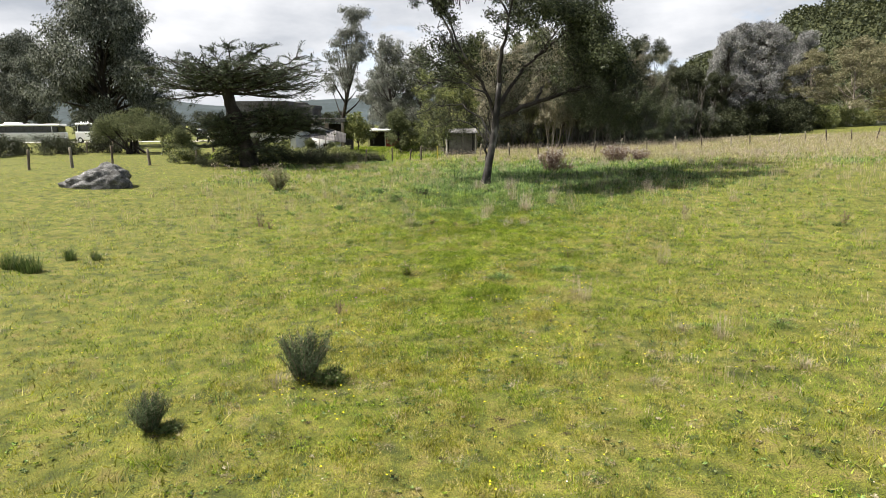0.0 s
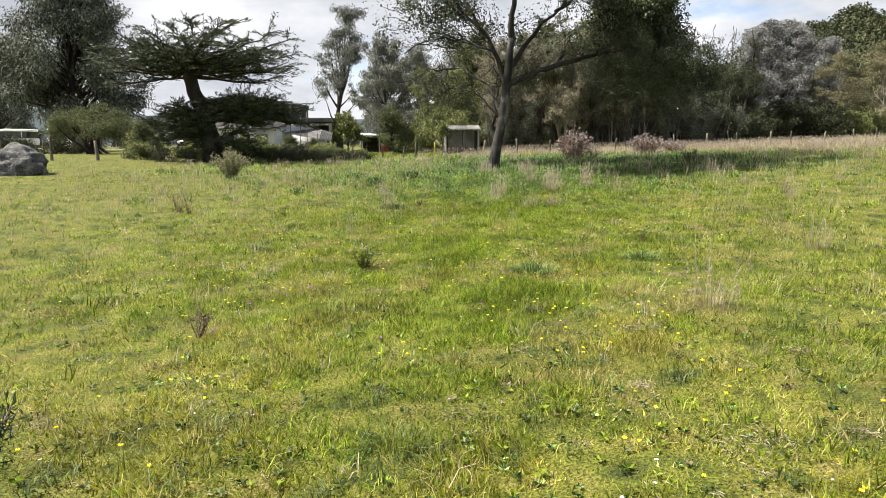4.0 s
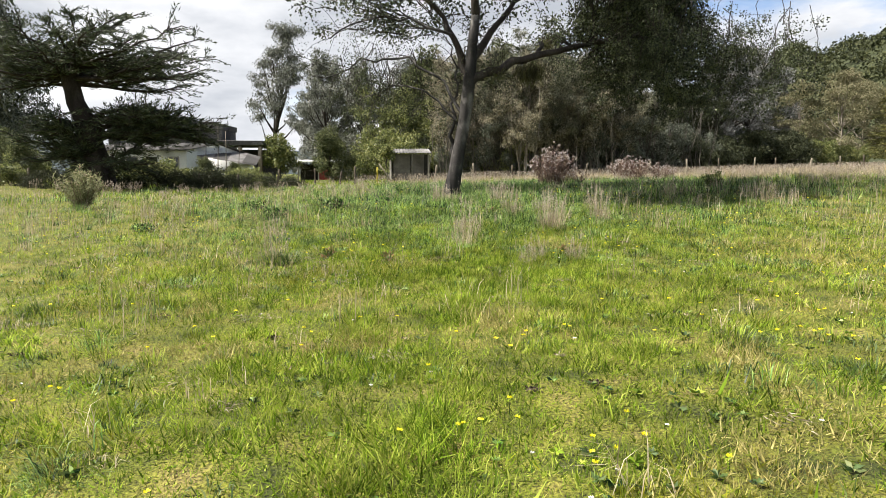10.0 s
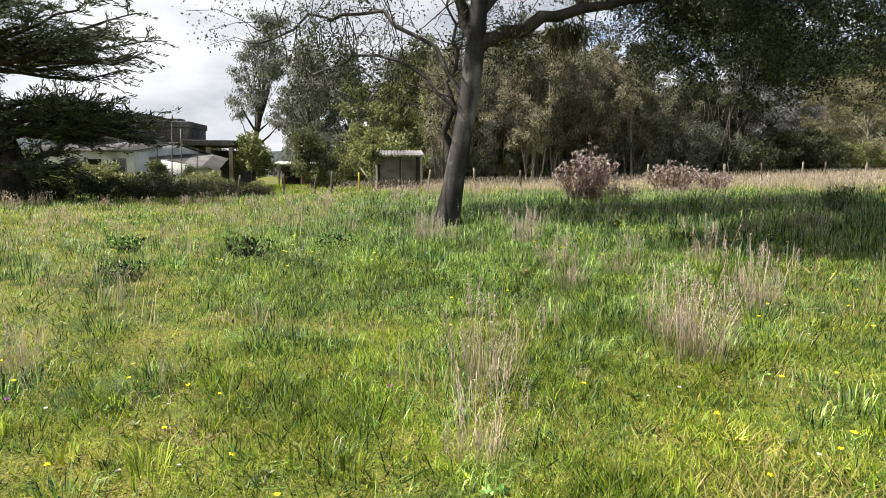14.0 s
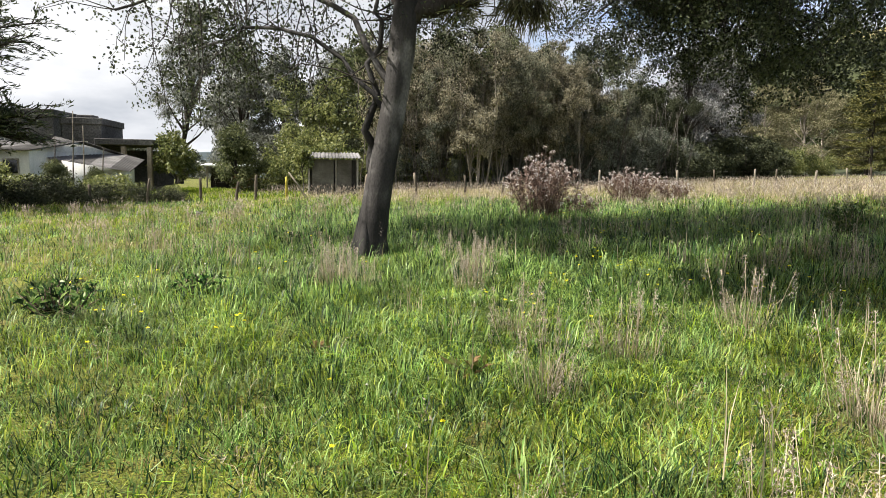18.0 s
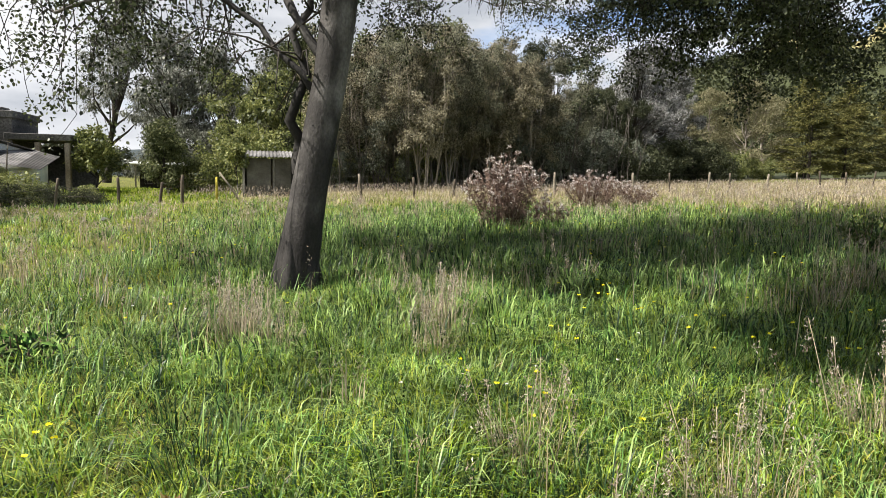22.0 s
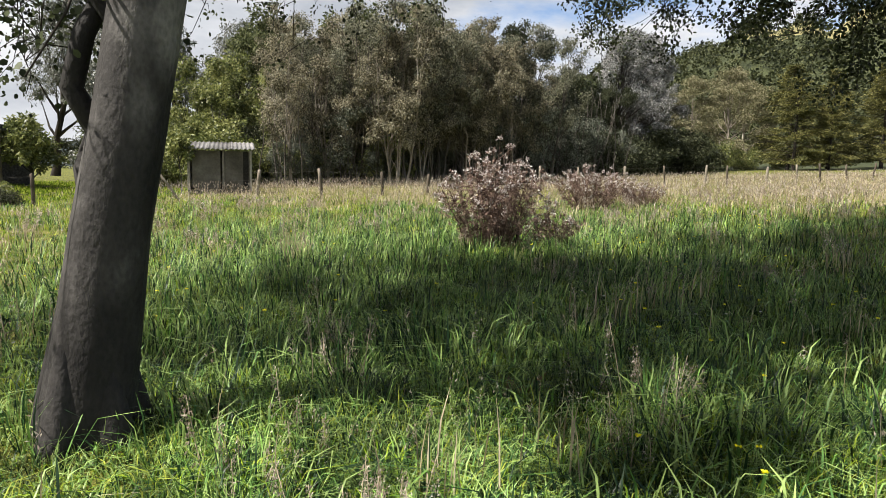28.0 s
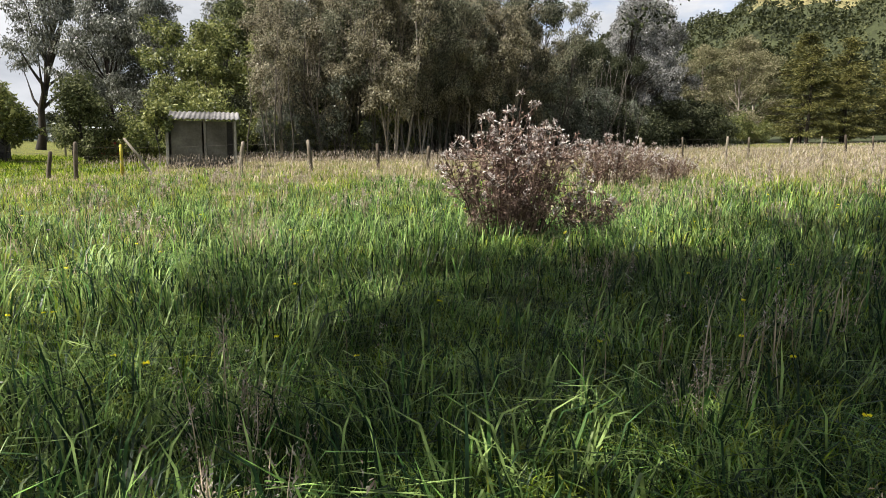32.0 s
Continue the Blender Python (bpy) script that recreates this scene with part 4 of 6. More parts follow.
plant(tan_tree, [(52, 95, 0.8, 0), (60.5, 99, 0.95, 100), (46, 104, 0.7, 200), (70, 106, 0.9, 290)])
plant(big_round, [(-42, 82, 1.0, 0), (-72, 114, 0.9, 120)])
plant(under, scatter_line(rng_f, [(4, 70), (14, 70), (24, 71), (34, 78), (42, 84), (50, 92)], 24, 1.2, 0.7, 1.15))
plant(under, scatter_line(rng_f, [(10, 78), (24, 78), (36, 86), (52, 100)], 10, 1.2, 1.1, 1.7), first=False)
plant(under_g, scatter_line(rng_f, [(-2, 68), (4, 67), (12, 68)], 7, 1.0, 0.7, 1.0))
plant(under_g, scatter_line(rng_f, [(50, 92), (60, 96), (74, 98)], 6, 1.0, 0.7, 1.0), first=False)
plant(under, [(-72, 100, 0.5, 80), (-56, 78, 0.3, 0), (-20, 74, 0.9, 100), (-25, 84, 1.0, 10), (-62, 80, 0.35, 30), (-44, 76, 0.35, 0)], first=False)
plant(under, [(-112, 150, 1.5, 0), (-104, 146, 1.3, 70), (-97, 148, 1.6, 140), (-90, 150, 1.4, 20), (-79, 148, 1.7, 200), (-70, 146, 1.4, 90), (-62, 150, 1.6, 10), (-53, 148, 1.3, 250), (-45, 150, 1.7, 60), (-37, 146, 1.3, 110), (-30, 142, 1.5, 0), (-23, 140, 1.2, 40), (-50, 100, 0.8, 0), (-47, 104, 0.7, 20), (-29, 90, 0.8, 50)], first=False)


# brushy young growth and bare sticks along the edge of the wood
brush = make_tree("shrub", 113, 4.4, 1.9, 0.5, leaf_gumdark, 0.11, 7000, 22, mid_bark, "brushy grey-green young growth at the edge of the wood", "shrub", trunk_r=0.035, stems=5, droop=0.6, lobe_r=0.3, shell=1.2)
plant(brush, scatter_line(rng_f, [(4, 67), (12, 66.5), (20, 67), (28, 71)], 22, 0.9, 0.5, 1.1))
sticks = []
for q in range(130):
    x = rng_f.uniform(3, 29)
    y = np.interp(x, [3, 18, 29], [65.5, 65.5, 70]) + rng_f.uniform(-1.0, 2.5)
    hq = rng_f.uniform(1.5, 6.5)
    lx, ly = rng_f.normal(size=2) * 0.13 * hq
    sticks.append(tube(bent((x, y, gz(x, y) - 0.1), (x + lx, y + ly, gz(x, y) + hq), 5, 0.11, rng_f), np.linspace(0.012 + 0.006 * hq, 0.008, 5), 5))
tagged(part("thicket_sticks", mesh_tubes("thicket_sticks", sticks, mid_bark), mid_bark), "thin bare grey stems crowding the edge of the wood", "stems", kind="stuff")


def conifer(name, seed, height, r):
    rng = np.random.default_rng(seed)
    root = thing(name, (0, 0, 0), "feathery yellow-green conifer at the edge of the wood", "tree")
    tubes = [tube([(0, 0, -0.3), (0, 0, height * 0.5), (0, 0, height)], [0.22, 0.14, 0.03], 7)]
    Ps, Ds, Ls = [], [], []
    for i in range(120):
        h = rng.uniform(0.04, 0.98) ** 0.9
        ln_ = r * (1 - h) ** 0.75 * rng.uniform(0.65, 1.1) + 0.2
        a = rng.uniform(0, 2 * math.pi)
        p = np.array([0, 0, h * height])
        d = np.array([math.cos(a), math.sin(a), 0.18])
        tubes.append(tube(np.array([p, p + d * ln_ * 0.6, p + d * ln_ - np.array([0, 0, 0.2])]), [0.03, 0.02, 0.006], 3))
        m = 90 + int(110 * ln_ / r)
        u = rng.uniform(0.15, 1.05, m) ** 0.7
        q = p + d[None] * ln_ * u[:, None] + rng.normal(size=(m, 3)) * np.array([0.3, 0.3, 0.12])
        q[:, 2] -= 0.16 * u * ln_
        Ps.append(q), Ds.append(d + rng.normal(size=(m, 3)) * 0.45 - np.array([0, 0, 0.35])), Ls.append(rng.uniform(0.2, 0.45, m))
    part("trunk", mesh_tubes("trunk", tubes, dark_bark), dark_bark, root)
    part("crown", kites(np.vstack(Ps), np.vstack(Ds), np.concatenate(Ls), np.concatenate(Ls) * 0.26, rng, 0.3), conifer_leaf, root)
    return root


con = conifer("conifer", 201, 12, 4.4)
plant(con, [(62, 89, 0.88, 0), (66, 94, 1.06, 100), (70, 92, 1.00, 0), (76, 90, 1.06, 70), (66, 88, 0.69, 160), (82, 94, 1.12, 220), (73, 84, 0.75, 40), (88, 88, 1.12, 300), (80, 82, 0.81, 20)])

# The clipped dome by the road
def dome_shrub():
    rng = np.random.default_rng(301)
    x, y = -30.5, 64.0
    root = thing("shrub", (x, y, gz(x, y) - 0.05), "dome-shaped dark clipped shrub tree on bare stems", "shrub")
    stems = [tube(bent((rng.normal() * 0.5, rng.normal() * 0.4, 0), (rng.normal() * 1.6, rng.normal() * 1.2, 3.2), 5, 0.08, rng), [0.13, 0.11, 0.09, 0.07, 0.05], 6) for k in range(9)]
    part("stem_growth", mesh_tubes("stem_growth", stems, dark_bark), dark_bark, root)
    cs, rs = [], []
    for k in range(90):
        a, q = rng.uniform(0, 2 * math.pi), rng.uniform(0, 1) ** 0.5
        cs.append((math.cos(a) * q * 3.5, math.sin(a) * q * 2.8, 1.0 + rng.uniform(0.35, 1.0) * 3.2 * math.sqrt(1 - 0.8 * q * q) + rng.normal() * 0.15))
        rs.append(rng.uniform(0.5, 0.95))
    part("crown", lobe_leaves(cs, rs, [430] * 90, 0.11, rng, 0.75, 0.1, 2.6, 0.5, True), leaf_dense, root)


dome_shrub()

# Vine-covered bushes and the leafy sapling by the fence
vine = make_tree("shrub", 302, 4.2, 1.6, 0.4, leaf_dense, 0.14, 14000, 24, bark, "dense vine-covered shrub beside the fence", "shrub", trunk_r=0.12, lobe_r=0.42)
plant(vine, [(-4.25, 66.5, 0.95, 0), (-11.6, 57.2, 0.42, 80), (-9.9, 57.0, 0.36, 200), (-18.6, 55.4, 0.4, 140), (-22.5, 56.5, 0.6, 30)])
sapling = make_tree("tree", 303, 3.1, 1.15, 1.3, leaf_green, 0.16, 5000, 14, bark, "small leafy green tree with a thin bare stem", "tree", trunk_r=0.07, lobe_r=0.45)
plant(sapling, [(-9.1, 70.7, 1.25, 0)])
low_bush = make_tree("shrub", 304, 1.3, 1.1, 0.2, leaf_green, 0.13, 3500, 12, bark, "low bright green leafy bush by the house", "shrub", trunk_r=0.03, stems=3, lobe_r=0.42)
plant(low_bush, [(-13.6, 54.5, 1.0, 0), (-12.2, 54.8, 0.85, 100), (-20.2, 51.0, 0.8, 40), (-10.5, 55.0, 0.8, 60), (-8.6, 54.8, 0.75, 10), (-15.2, 53.0, 0.7, 90), (-23.8, 60, 1.3, 0), (-7.4, 55.5, 0.7, 20), (-5.9, 55.8, 0.6, 50), (-9.2, 56.4, 0.9, 110), (-21.5, 53.5, 0.7, 0), (-16.6, 54.6, 1.1, 30), (-18.2, 54.2, 0.9, 200), (-14.6, 55.2, 1.2, 150)])
dark_low = make_tree("shrub", 305, 1.0, 1.3, 0.1, leaf_shaded, 0.1, 3500, 12, dark_bark, "low shrub by the cypress, shade put into its dark leaf colour", "shrub", trunk_r=0.03, stems=3, lobe_r=0.4)
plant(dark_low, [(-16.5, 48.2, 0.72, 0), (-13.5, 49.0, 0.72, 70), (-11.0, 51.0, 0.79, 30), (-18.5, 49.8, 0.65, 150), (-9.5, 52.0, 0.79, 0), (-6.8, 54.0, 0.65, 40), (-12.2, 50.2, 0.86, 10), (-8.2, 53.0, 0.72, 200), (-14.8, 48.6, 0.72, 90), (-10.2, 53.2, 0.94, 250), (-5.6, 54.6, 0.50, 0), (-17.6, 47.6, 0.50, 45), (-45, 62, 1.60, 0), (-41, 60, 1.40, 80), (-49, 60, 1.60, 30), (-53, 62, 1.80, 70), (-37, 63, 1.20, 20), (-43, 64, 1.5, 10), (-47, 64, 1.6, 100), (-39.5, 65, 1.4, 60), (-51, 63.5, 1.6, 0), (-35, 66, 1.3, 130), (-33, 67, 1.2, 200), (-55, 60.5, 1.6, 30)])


# Scrub on the hillside
def hillside():
    rng = np.random.default_rng(77)
    n_c = 2600
    az = np.radians(rng.uniform(14, 72, n_c))
    d = rng.uniform(150, 330, n_c)
    x, y = d * np.sin(az), d * np.cos(az)
    bare = (np.degrees(az) > 38) & (np.degrees(az) < 52) & (d > 258) & (rng.uniform(size=n_c) > 0.12)
    x, y = x[~bare], y[~bare]
    z = ground_z(x, y)
    Ps, Ds, Ls = [], [], []
    for cx, cy, cz in zip(x, y, z):
        r = rng.uniform(1.6, 3.8)
        m = 60
        dd = unit(rng.normal(size=(m, 3)))
        dd[:, 2] = np.abs(dd[:, 2])
        Ps.append(np.array([(cx, cy, cz + r * 0.3)]) + dd * r * rng.uniform(0.75, 1.05, m)[:, None])
        Ds.append(dd + rng.normal(size=(m, 3)) * 0.8)
        Ls.append(rng.uniform(0.4, 0.9, m))
    ob = part("hillside_scrub", slips(np.vstack(Ps), np.vstack(Ds), np.concatenate(Ls), np.concatenate(Ls) * 0.8, rng), hill_leaf)
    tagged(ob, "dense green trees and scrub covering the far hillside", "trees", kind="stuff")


hillside()

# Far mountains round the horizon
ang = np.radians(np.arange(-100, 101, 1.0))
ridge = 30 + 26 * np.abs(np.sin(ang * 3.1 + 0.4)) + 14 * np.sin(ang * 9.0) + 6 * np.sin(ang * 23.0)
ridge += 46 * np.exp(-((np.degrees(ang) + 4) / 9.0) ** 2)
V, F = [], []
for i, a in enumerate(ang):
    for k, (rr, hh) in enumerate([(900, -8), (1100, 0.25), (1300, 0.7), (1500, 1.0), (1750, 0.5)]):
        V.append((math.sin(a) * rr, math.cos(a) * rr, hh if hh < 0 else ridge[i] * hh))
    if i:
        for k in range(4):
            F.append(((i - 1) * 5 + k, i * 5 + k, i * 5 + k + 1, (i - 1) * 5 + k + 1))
tagged(part("backdrop", (np.array(V), np.array(F)), far_wood, smooth=True), "far wooded mountain ridge on the horizon, blue haze put into its colour", "hills", kind="structure")


# ---- buildings ----
def corrugated(w, l, pitch=0.177, amp=0.025, nrow=2, t=0.008):
    """A wavy roofing sheet, w across the waves and l along them."""
    n = int(w / pitch * 8)
    xs = np.linspace(0, w, n)
    zs = amp * np.sin(xs / pitch * 2 * math.pi)
    V, F = [], []
    for lay in (0, -t):
        for j in range(nrow):
            for i in range(n):
                V.append((xs[i], l * j / (nrow - 1), zs[i] + lay))
    q = n * nrow
    for j in range(nrow - 1):
        for i in range(n - 1):
            a = j * n + i
            F.append((a, a + 1, a + n + 1, a + n))
            F.append((q + a, q + a + n, q + a + n + 1, q + a + 1))
    for i in range(n - 1):
        F.append((i, q + i, q + i + 1, i + 1))
        b = (nrow - 1) * n + i
        F.append((b, b + 1, q + b + 1, q + b))
    for j in range(nrow - 1):
        a, b = j * n, j * n + n - 1
        F.append((a, a + n, q + a + n, q + a))
        F.append((b, q + b, q + b + n, b + n))
    return np.array(V), np.array(F)


def small_shed():
    x0, y0 = 0.42, 57.6
    z0 = gz(x0 + 1.3, y0 + 0.8) - 0.05
    root = thing("shed", (x0, y0, z0), "small grey board shed with a corrugated fibre-cement roof behind the fence", "shed", rz=2)
    W, D, H = 2.5, 1.8, 1.72
    part("plinth", box((W + 0.1, D + 0.1, 0.24), (W / 2, D / 2, 0.1), 0.02), concrete, root, "low concrete plinth")
    for x, y in [(0, 0), (W, 0), (0, D), (W, D), (W * 0.55, -0.02)]:
        part("post", box((0.09, 0.09, H), (x, y, 0.2 + H / 2), 0.012), board_mat, root)
    for i in range(2):
        part("front_panel", box((W / 2 - 0.12, 0.03, H - 0.12), (W * 0.28 + i * W * 0.48, 0.03, 0.22 + H / 2), 0.006), shed_panel, root, "grey fibre board panel")
    part("doorway", box((0.22, 0.05, H - 0.2), (W - 0.2, 0.02, 0.24 + H / 2), 0.006), dark_hole, root, "narrow opening filled by a dark slab for the shade inside")
    for i in range(8):
        part("side_board", box((0.03, 0.2, H + 0.02 * (i % 3)), (-0.05, 0.11 + i * 0.225, 0.2 + H / 2), 0.006), board_mat, root, "grey upright side board" if i == 0 else "")
    part("side_panel", box((0.03, D, H), (W + 0.04, D / 2, 0.2 + H / 2), 0.006), shed_panel, root)
    part("back_panel", box((W, 0.03, H), (W / 2, D, 0.2 + H / 2), 0.006), shed_panel, root)
    tilt = Matrix.Translation((-0.2, -0.28, 0.2 + H + 0.02)) @ Matrix.Rotation(radians(9), 4, "X")
    for i in range(3):
        V, F = corrugated(1.0, D + 0.55)
        V = np.array([(tilt @ Vector((v[0] + i * 0.95, v[1], v[2] + 0.012 * i)))[:] for v in V])
        part("roof_sheet", (V, F), roof_fibre, root, "wavy weathered grey roof sheet" if i == 0 else "", True)
    # a leafy plant grows over its corner
    fern = make_tree("shrub", 401, 2.55, 0.42, 1.75, leaf_green, 0.13, 1500, 9, bark, "bright green leafy plant growing over the shed corner", "shrub", trunk_r=0.03, lobe_r=0.6)
    plant(fern, [(x0 - 0.35, y0 - 0.1, 1.0, 0)])


small_shed()


def window(parent, w, h, at, face=1):
    f = part("window", box((w, 0.06, h), at, 0.01), board_mat, parent, "small wooden window")
    part("pane", box((w - 0.14, 0.05, h - 0.14), (at[0], at[1] - 0.02, at[2]), 0.004), black_glass, f, "dark pane")


def white_house():
    root = thing("house", (-20.6, 60.2, gz(-14, 59) - 0.1), "low whitewashed farmhouse with a patched grey sheet roof", "house", rz=-17)
    W, H = 8.0, 2.4
    part("front_wall", box((W, 0.25, H), (W / 2, 0, H / 2), 0.02), whitewash, root, "stained whitewashed wall")
    part("side_wall", box((0.25, 7.0, H), (W - 0.125, 3.62, H / 2), 0.02), whitewash, root)
    part("far_wall", box((W, 0.25, H), (W / 2, 7.2, H / 2), 0.02), whitewash, root)
    part("end_wall", box((0.25, 7.0, H), (0.125, 3.62, H / 2), 0.02), whitewash, root)
    for x in (1.6, 3.9, 7.0):
        window(root, 0.9, 0.8, (x, -0.14, 1.6))
    part("door", box((0.85, 0.08, 1.95), (5.4, -0.14, 0.98), 0.01), dark_hole, root, "doorway filled by a dark slab for the shade inside")
    for i in range(9):
        V, F = corrugated(0.98, 4.2)
        for side in (0, 1):
            m = Matrix.Translation((i * 0.94 - 0.3, -0.45 if side == 0 else 7.75, H + 0.02 * (i % 2))) @ Matrix.Rotation(radians(180 * side), 4, "Z") @ Matrix.Translation((-0.98 * side, 0, 0)) @ Matrix.Rotation(radians(9), 4, "X")
            part("roof_sheet", (np.array([(m @ Vector(v))[:] for v in V]), F), roof_old, root, "", True)
    for x in (0.125, W - 0.125):
        V = np.array([(x + s, y, z) for s in (-0.12, 0.12) for y, z in ((0, H), (7.2, H), (3.6, H + 0.55))])
        part("gable", (V, np.array([(0, 1, 2), (3, 5, 4), (0, 3, 4), (0, 4, 1), (1, 4, 5), (1, 5, 2), (2, 5, 3), (2, 3, 0)])), whitewash, root)
    # lean-to wing with a sloping roof
    wing = thing("house_wing", (-13.3, 59.2, gz(-11, 60) - 0.1), "lean-to wing of the farmhouse with a sloping grey roof", "house", rz=8)
    V = np.array([(0, 0, 0), (3.9, 0, 0), (3.9, 0, 1.6), (0, 0, 2.25), (0, 5, 0), (3.9, 5, 0), (3.9, 5, 2.3), (0, 5, 3.3)])
    F = np.array([(0, 1, 2, 3), (5, 4, 7, 6), (1, 5, 6, 2), (4, 0, 3, 7), (3, 2, 6, 7), (0, 4, 5, 1)])
    part("wall", (V, F), whitewash, wing, "stained whitewashed wall")
    part("brown_panel", box((3.86, 0.05, 0.5), (1.95, -0.03, 0.27), 0.01), adobe, wing, "brown stained wall foot")
    window(wing, 0.7, 0.6, (1.1, -0.05, 1.35))
    window(wing, 0.6, 0.55, (2.7, -0.05, 1.15))
    for i in range(5):
        Vr, Fr = corrugated(0.98, 1.0, 0.13, 0.014, nrow=6)
        u, w = (Vr[:, 0] + i * 0.94 - 0.3) / 3.9, Vr[:, 1] * 1.18 - 0.1
        zr = (2.25 - 0.65 * u) * (1 - w) + (3.3 - 1.0 * u) * w + 0.05 + 0.012 * (i % 2)
        part("roof_sheet", (np.stack([u * 3.9, w * 5.0, zr + Vr[:, 2]], 1), Fr), roof_old, wing, "patched grey roof sheet" if i == 0 else "", True)
    # bare poles in front
    for x, y, h in [(-10.4, 57.2, 3.6), (-10.9, 57.4, 4.3), (-9.6, 57.6, 2.6), (-11.6, 57.0, 3.0)]:
        rr = np.random.default_rng(int(-x * 10))
        ob = part("pole", mesh_tubes("pole", [tube(bent((0, 0, -0.2), (0.1, 0, h), 6, 0.03, rr), np.linspace(0.04, 0.02, 6), 6)], post_mat), post_mat)
        ob.location = (x, y, gz(x, y))
        tagged(ob, "thin bare wooden pole standing by the house wing", "pole", "poles by the house")


white_house()


def concrete_building():
    root = thing("building", (-23.4, 71, gz(-15, 71) - 0.1), "unfinished dark concrete building with a flat roof", "building", rz=-3)
    part("lower_block", box((6.6, 6, 5.0), (3.3, 3, 2.5), 0.03), concrete, root)
    part("parapet", box((6.8, 6.2, 0.5), (3.3, 3, 5.2), 0.03), concrete, root, "thin roof slab")
    part("upper_block", box((2.6, 4, 4.6), (7.95, 3, 2.3), 0.03), concrete, root)
    part("parapet", box((2.8, 4.2, 0.45), (7.95, 3, 4.8), 0.03), concrete, root)
    part("tank", box((1.1, 1.1, 0.35), (7.6, 3, 5.18), 0.05), concrete, root, "low roof tank")
    part("carport_roof", box((3.8, 5, 0.4), (11.0, 2.6, 3.4), 0.03), concrete, root, "heavy flat canopy slab")
    part("carport_back", box((3.8, 0.2, 3.0), (11.0, 4.8, 1.5), 0.02), concrete, root, "dark stained back wall")
    for x in (9.2, 10.9, 12.6):
        part("pillar", box((0.3, 0.3, 3.1), (x, 0.4, 1.55), 0.02), adobe, root)
    for x in (1.0, 3.0, 5.0):
        window(root, 1.1, 1.0, (x, -0.03, 3.2))
    window(root, 0.9, 0.9, (7.9, 0.98, 3.0))
    # pale canopy and red-walled hut further back
    hut = thing("hut", (-9.6, 84, gz(-8, 84) - 0.1), "small open hut with a pale sheet roof and red wall", "hut")
    # back wall coloured near-black for the shade under the hut roof
    part("wall", box((4.4, 0.2, 1.9), (2.2, 2.4, 0.95), 0.02), dark_hole, hut)
    part("red_panel", box((2.0, 0.1, 1.3), (3.2, 0.3, 0.65), 0.02), red_paint, hut, "faded red panel")
    part("roof", box((5.2, 3.4, 0.12), (2.2, 1.4, 2.25), 0.02, Matrix.Rotation(radians(4), 4, "X")), white_metal, hut, "pale sheet roof")
    for x in (0.1, 2.2, 4.3):
        part("post", box((0.12, 0.12, 2.2), (x, 0.1, 1.1), 0.01), board_mat, hut)


concrete_building()


# ---- road and vehicles ----
xs = np.linspace(-110, -24, 60)
V, F = [], []
for i, x in enumerate(xs):
    yc = 103 + 0.02 * (x + 60) ** 2 * 0.15 - 0.22 * (x + 60)
    for k, w in enumerate((-2.6, 2.6)):
        V.append((x, yc + w, float(ground_z(x, yc + w)) + 0.03))
    if i:
        F.append((2 * i - 2, 2 * i - 1, 2 * i + 1, 2 * i))
tagged(part("road", (np.array(V), np.array(F)[:, ::-1]), gravel), "pale gravel farm road beyond the fence", "road", kind="structure")


def wheel(parent, at, r=0.35, w=0.22):
    bm = bmesh.new()
    bmesh.ops.create_cone(bm, cap_ends=True, segments=18, radius1=r, radius2=r, depth=w, matrix=Matrix.Translation(at) @ Matrix.Rotation(radians(90), 4, "X"))
    bmesh.ops.bevel(bm, geom=bm.edges[:], offset=0.03, segments=1, affect="EDGES")
    ob = part("wheel", bm, rubber, parent)
    bm = bmesh.new()
    bmesh.ops.create_cone(bm, cap_ends=True, segments=14, radius1=r * 0.6, radius2=r * 0.55, depth=w + 0.03, matrix=Matrix.Translation(at) @ Matrix.Rotation(radians(90), 4, "X"))
    part("rim", bm, white_metal, ob, "pale metal rim")


def bus(x, y, rz, length, label):
    root = thing("bus", (x, y, gz(x, y)), label, "bus", rz=rz)
    part("body", box((length, 2.4, 1.3), (0, 0, 1.05), 0.12), white_metal, root)
    part("cabin", box((length - 0.3, 2.3, 1.05), (-0.1, 0, 2.1), 0.14), black_glass, root, "dark window band")
    part("roof", box((length - 0.1, 2.36, 0.32), (0, 0, 2.74), 0.12), white_metal, root)
    part("roof_unit", box((1.9, 1.4, 0.25), (-1, 0, 3.0), 0.06), white_metal, root)
    n = int(length / 1.3)
    for i in range(n):
        part("window_pillar", box((0.1, 2.36, 0.9), (-length / 2 + 0.5 + i * 1.3, 0, 2.15), 0.02), white_metal if i in (0, n - 1) else black_glass, root)
    for sx in (-1, 1):
        for sy in (-1, 1):
            wheel(root, (sx * length * 0.33, sy * 1.08, 0.42), 0.45, 0.28)
        part("bumper", box((0.2, 2.3, 0.35), (sx * length / 2, 0, 0.6), 0.05), shed_panel, root)
    for sy in (-0.8, 0.8):
        part("headlight", box((0.08, 0.35, 0.2), (length / 2 + 0.02, sy, 0.95), 0.03), clover, root)


bus(-61.5, 96, 3, 12.0, "white bus with a dark window band parked by the road")
bus(-51.5, 97.5, -14, 5.2, "white minibus parked beside the larger bus")


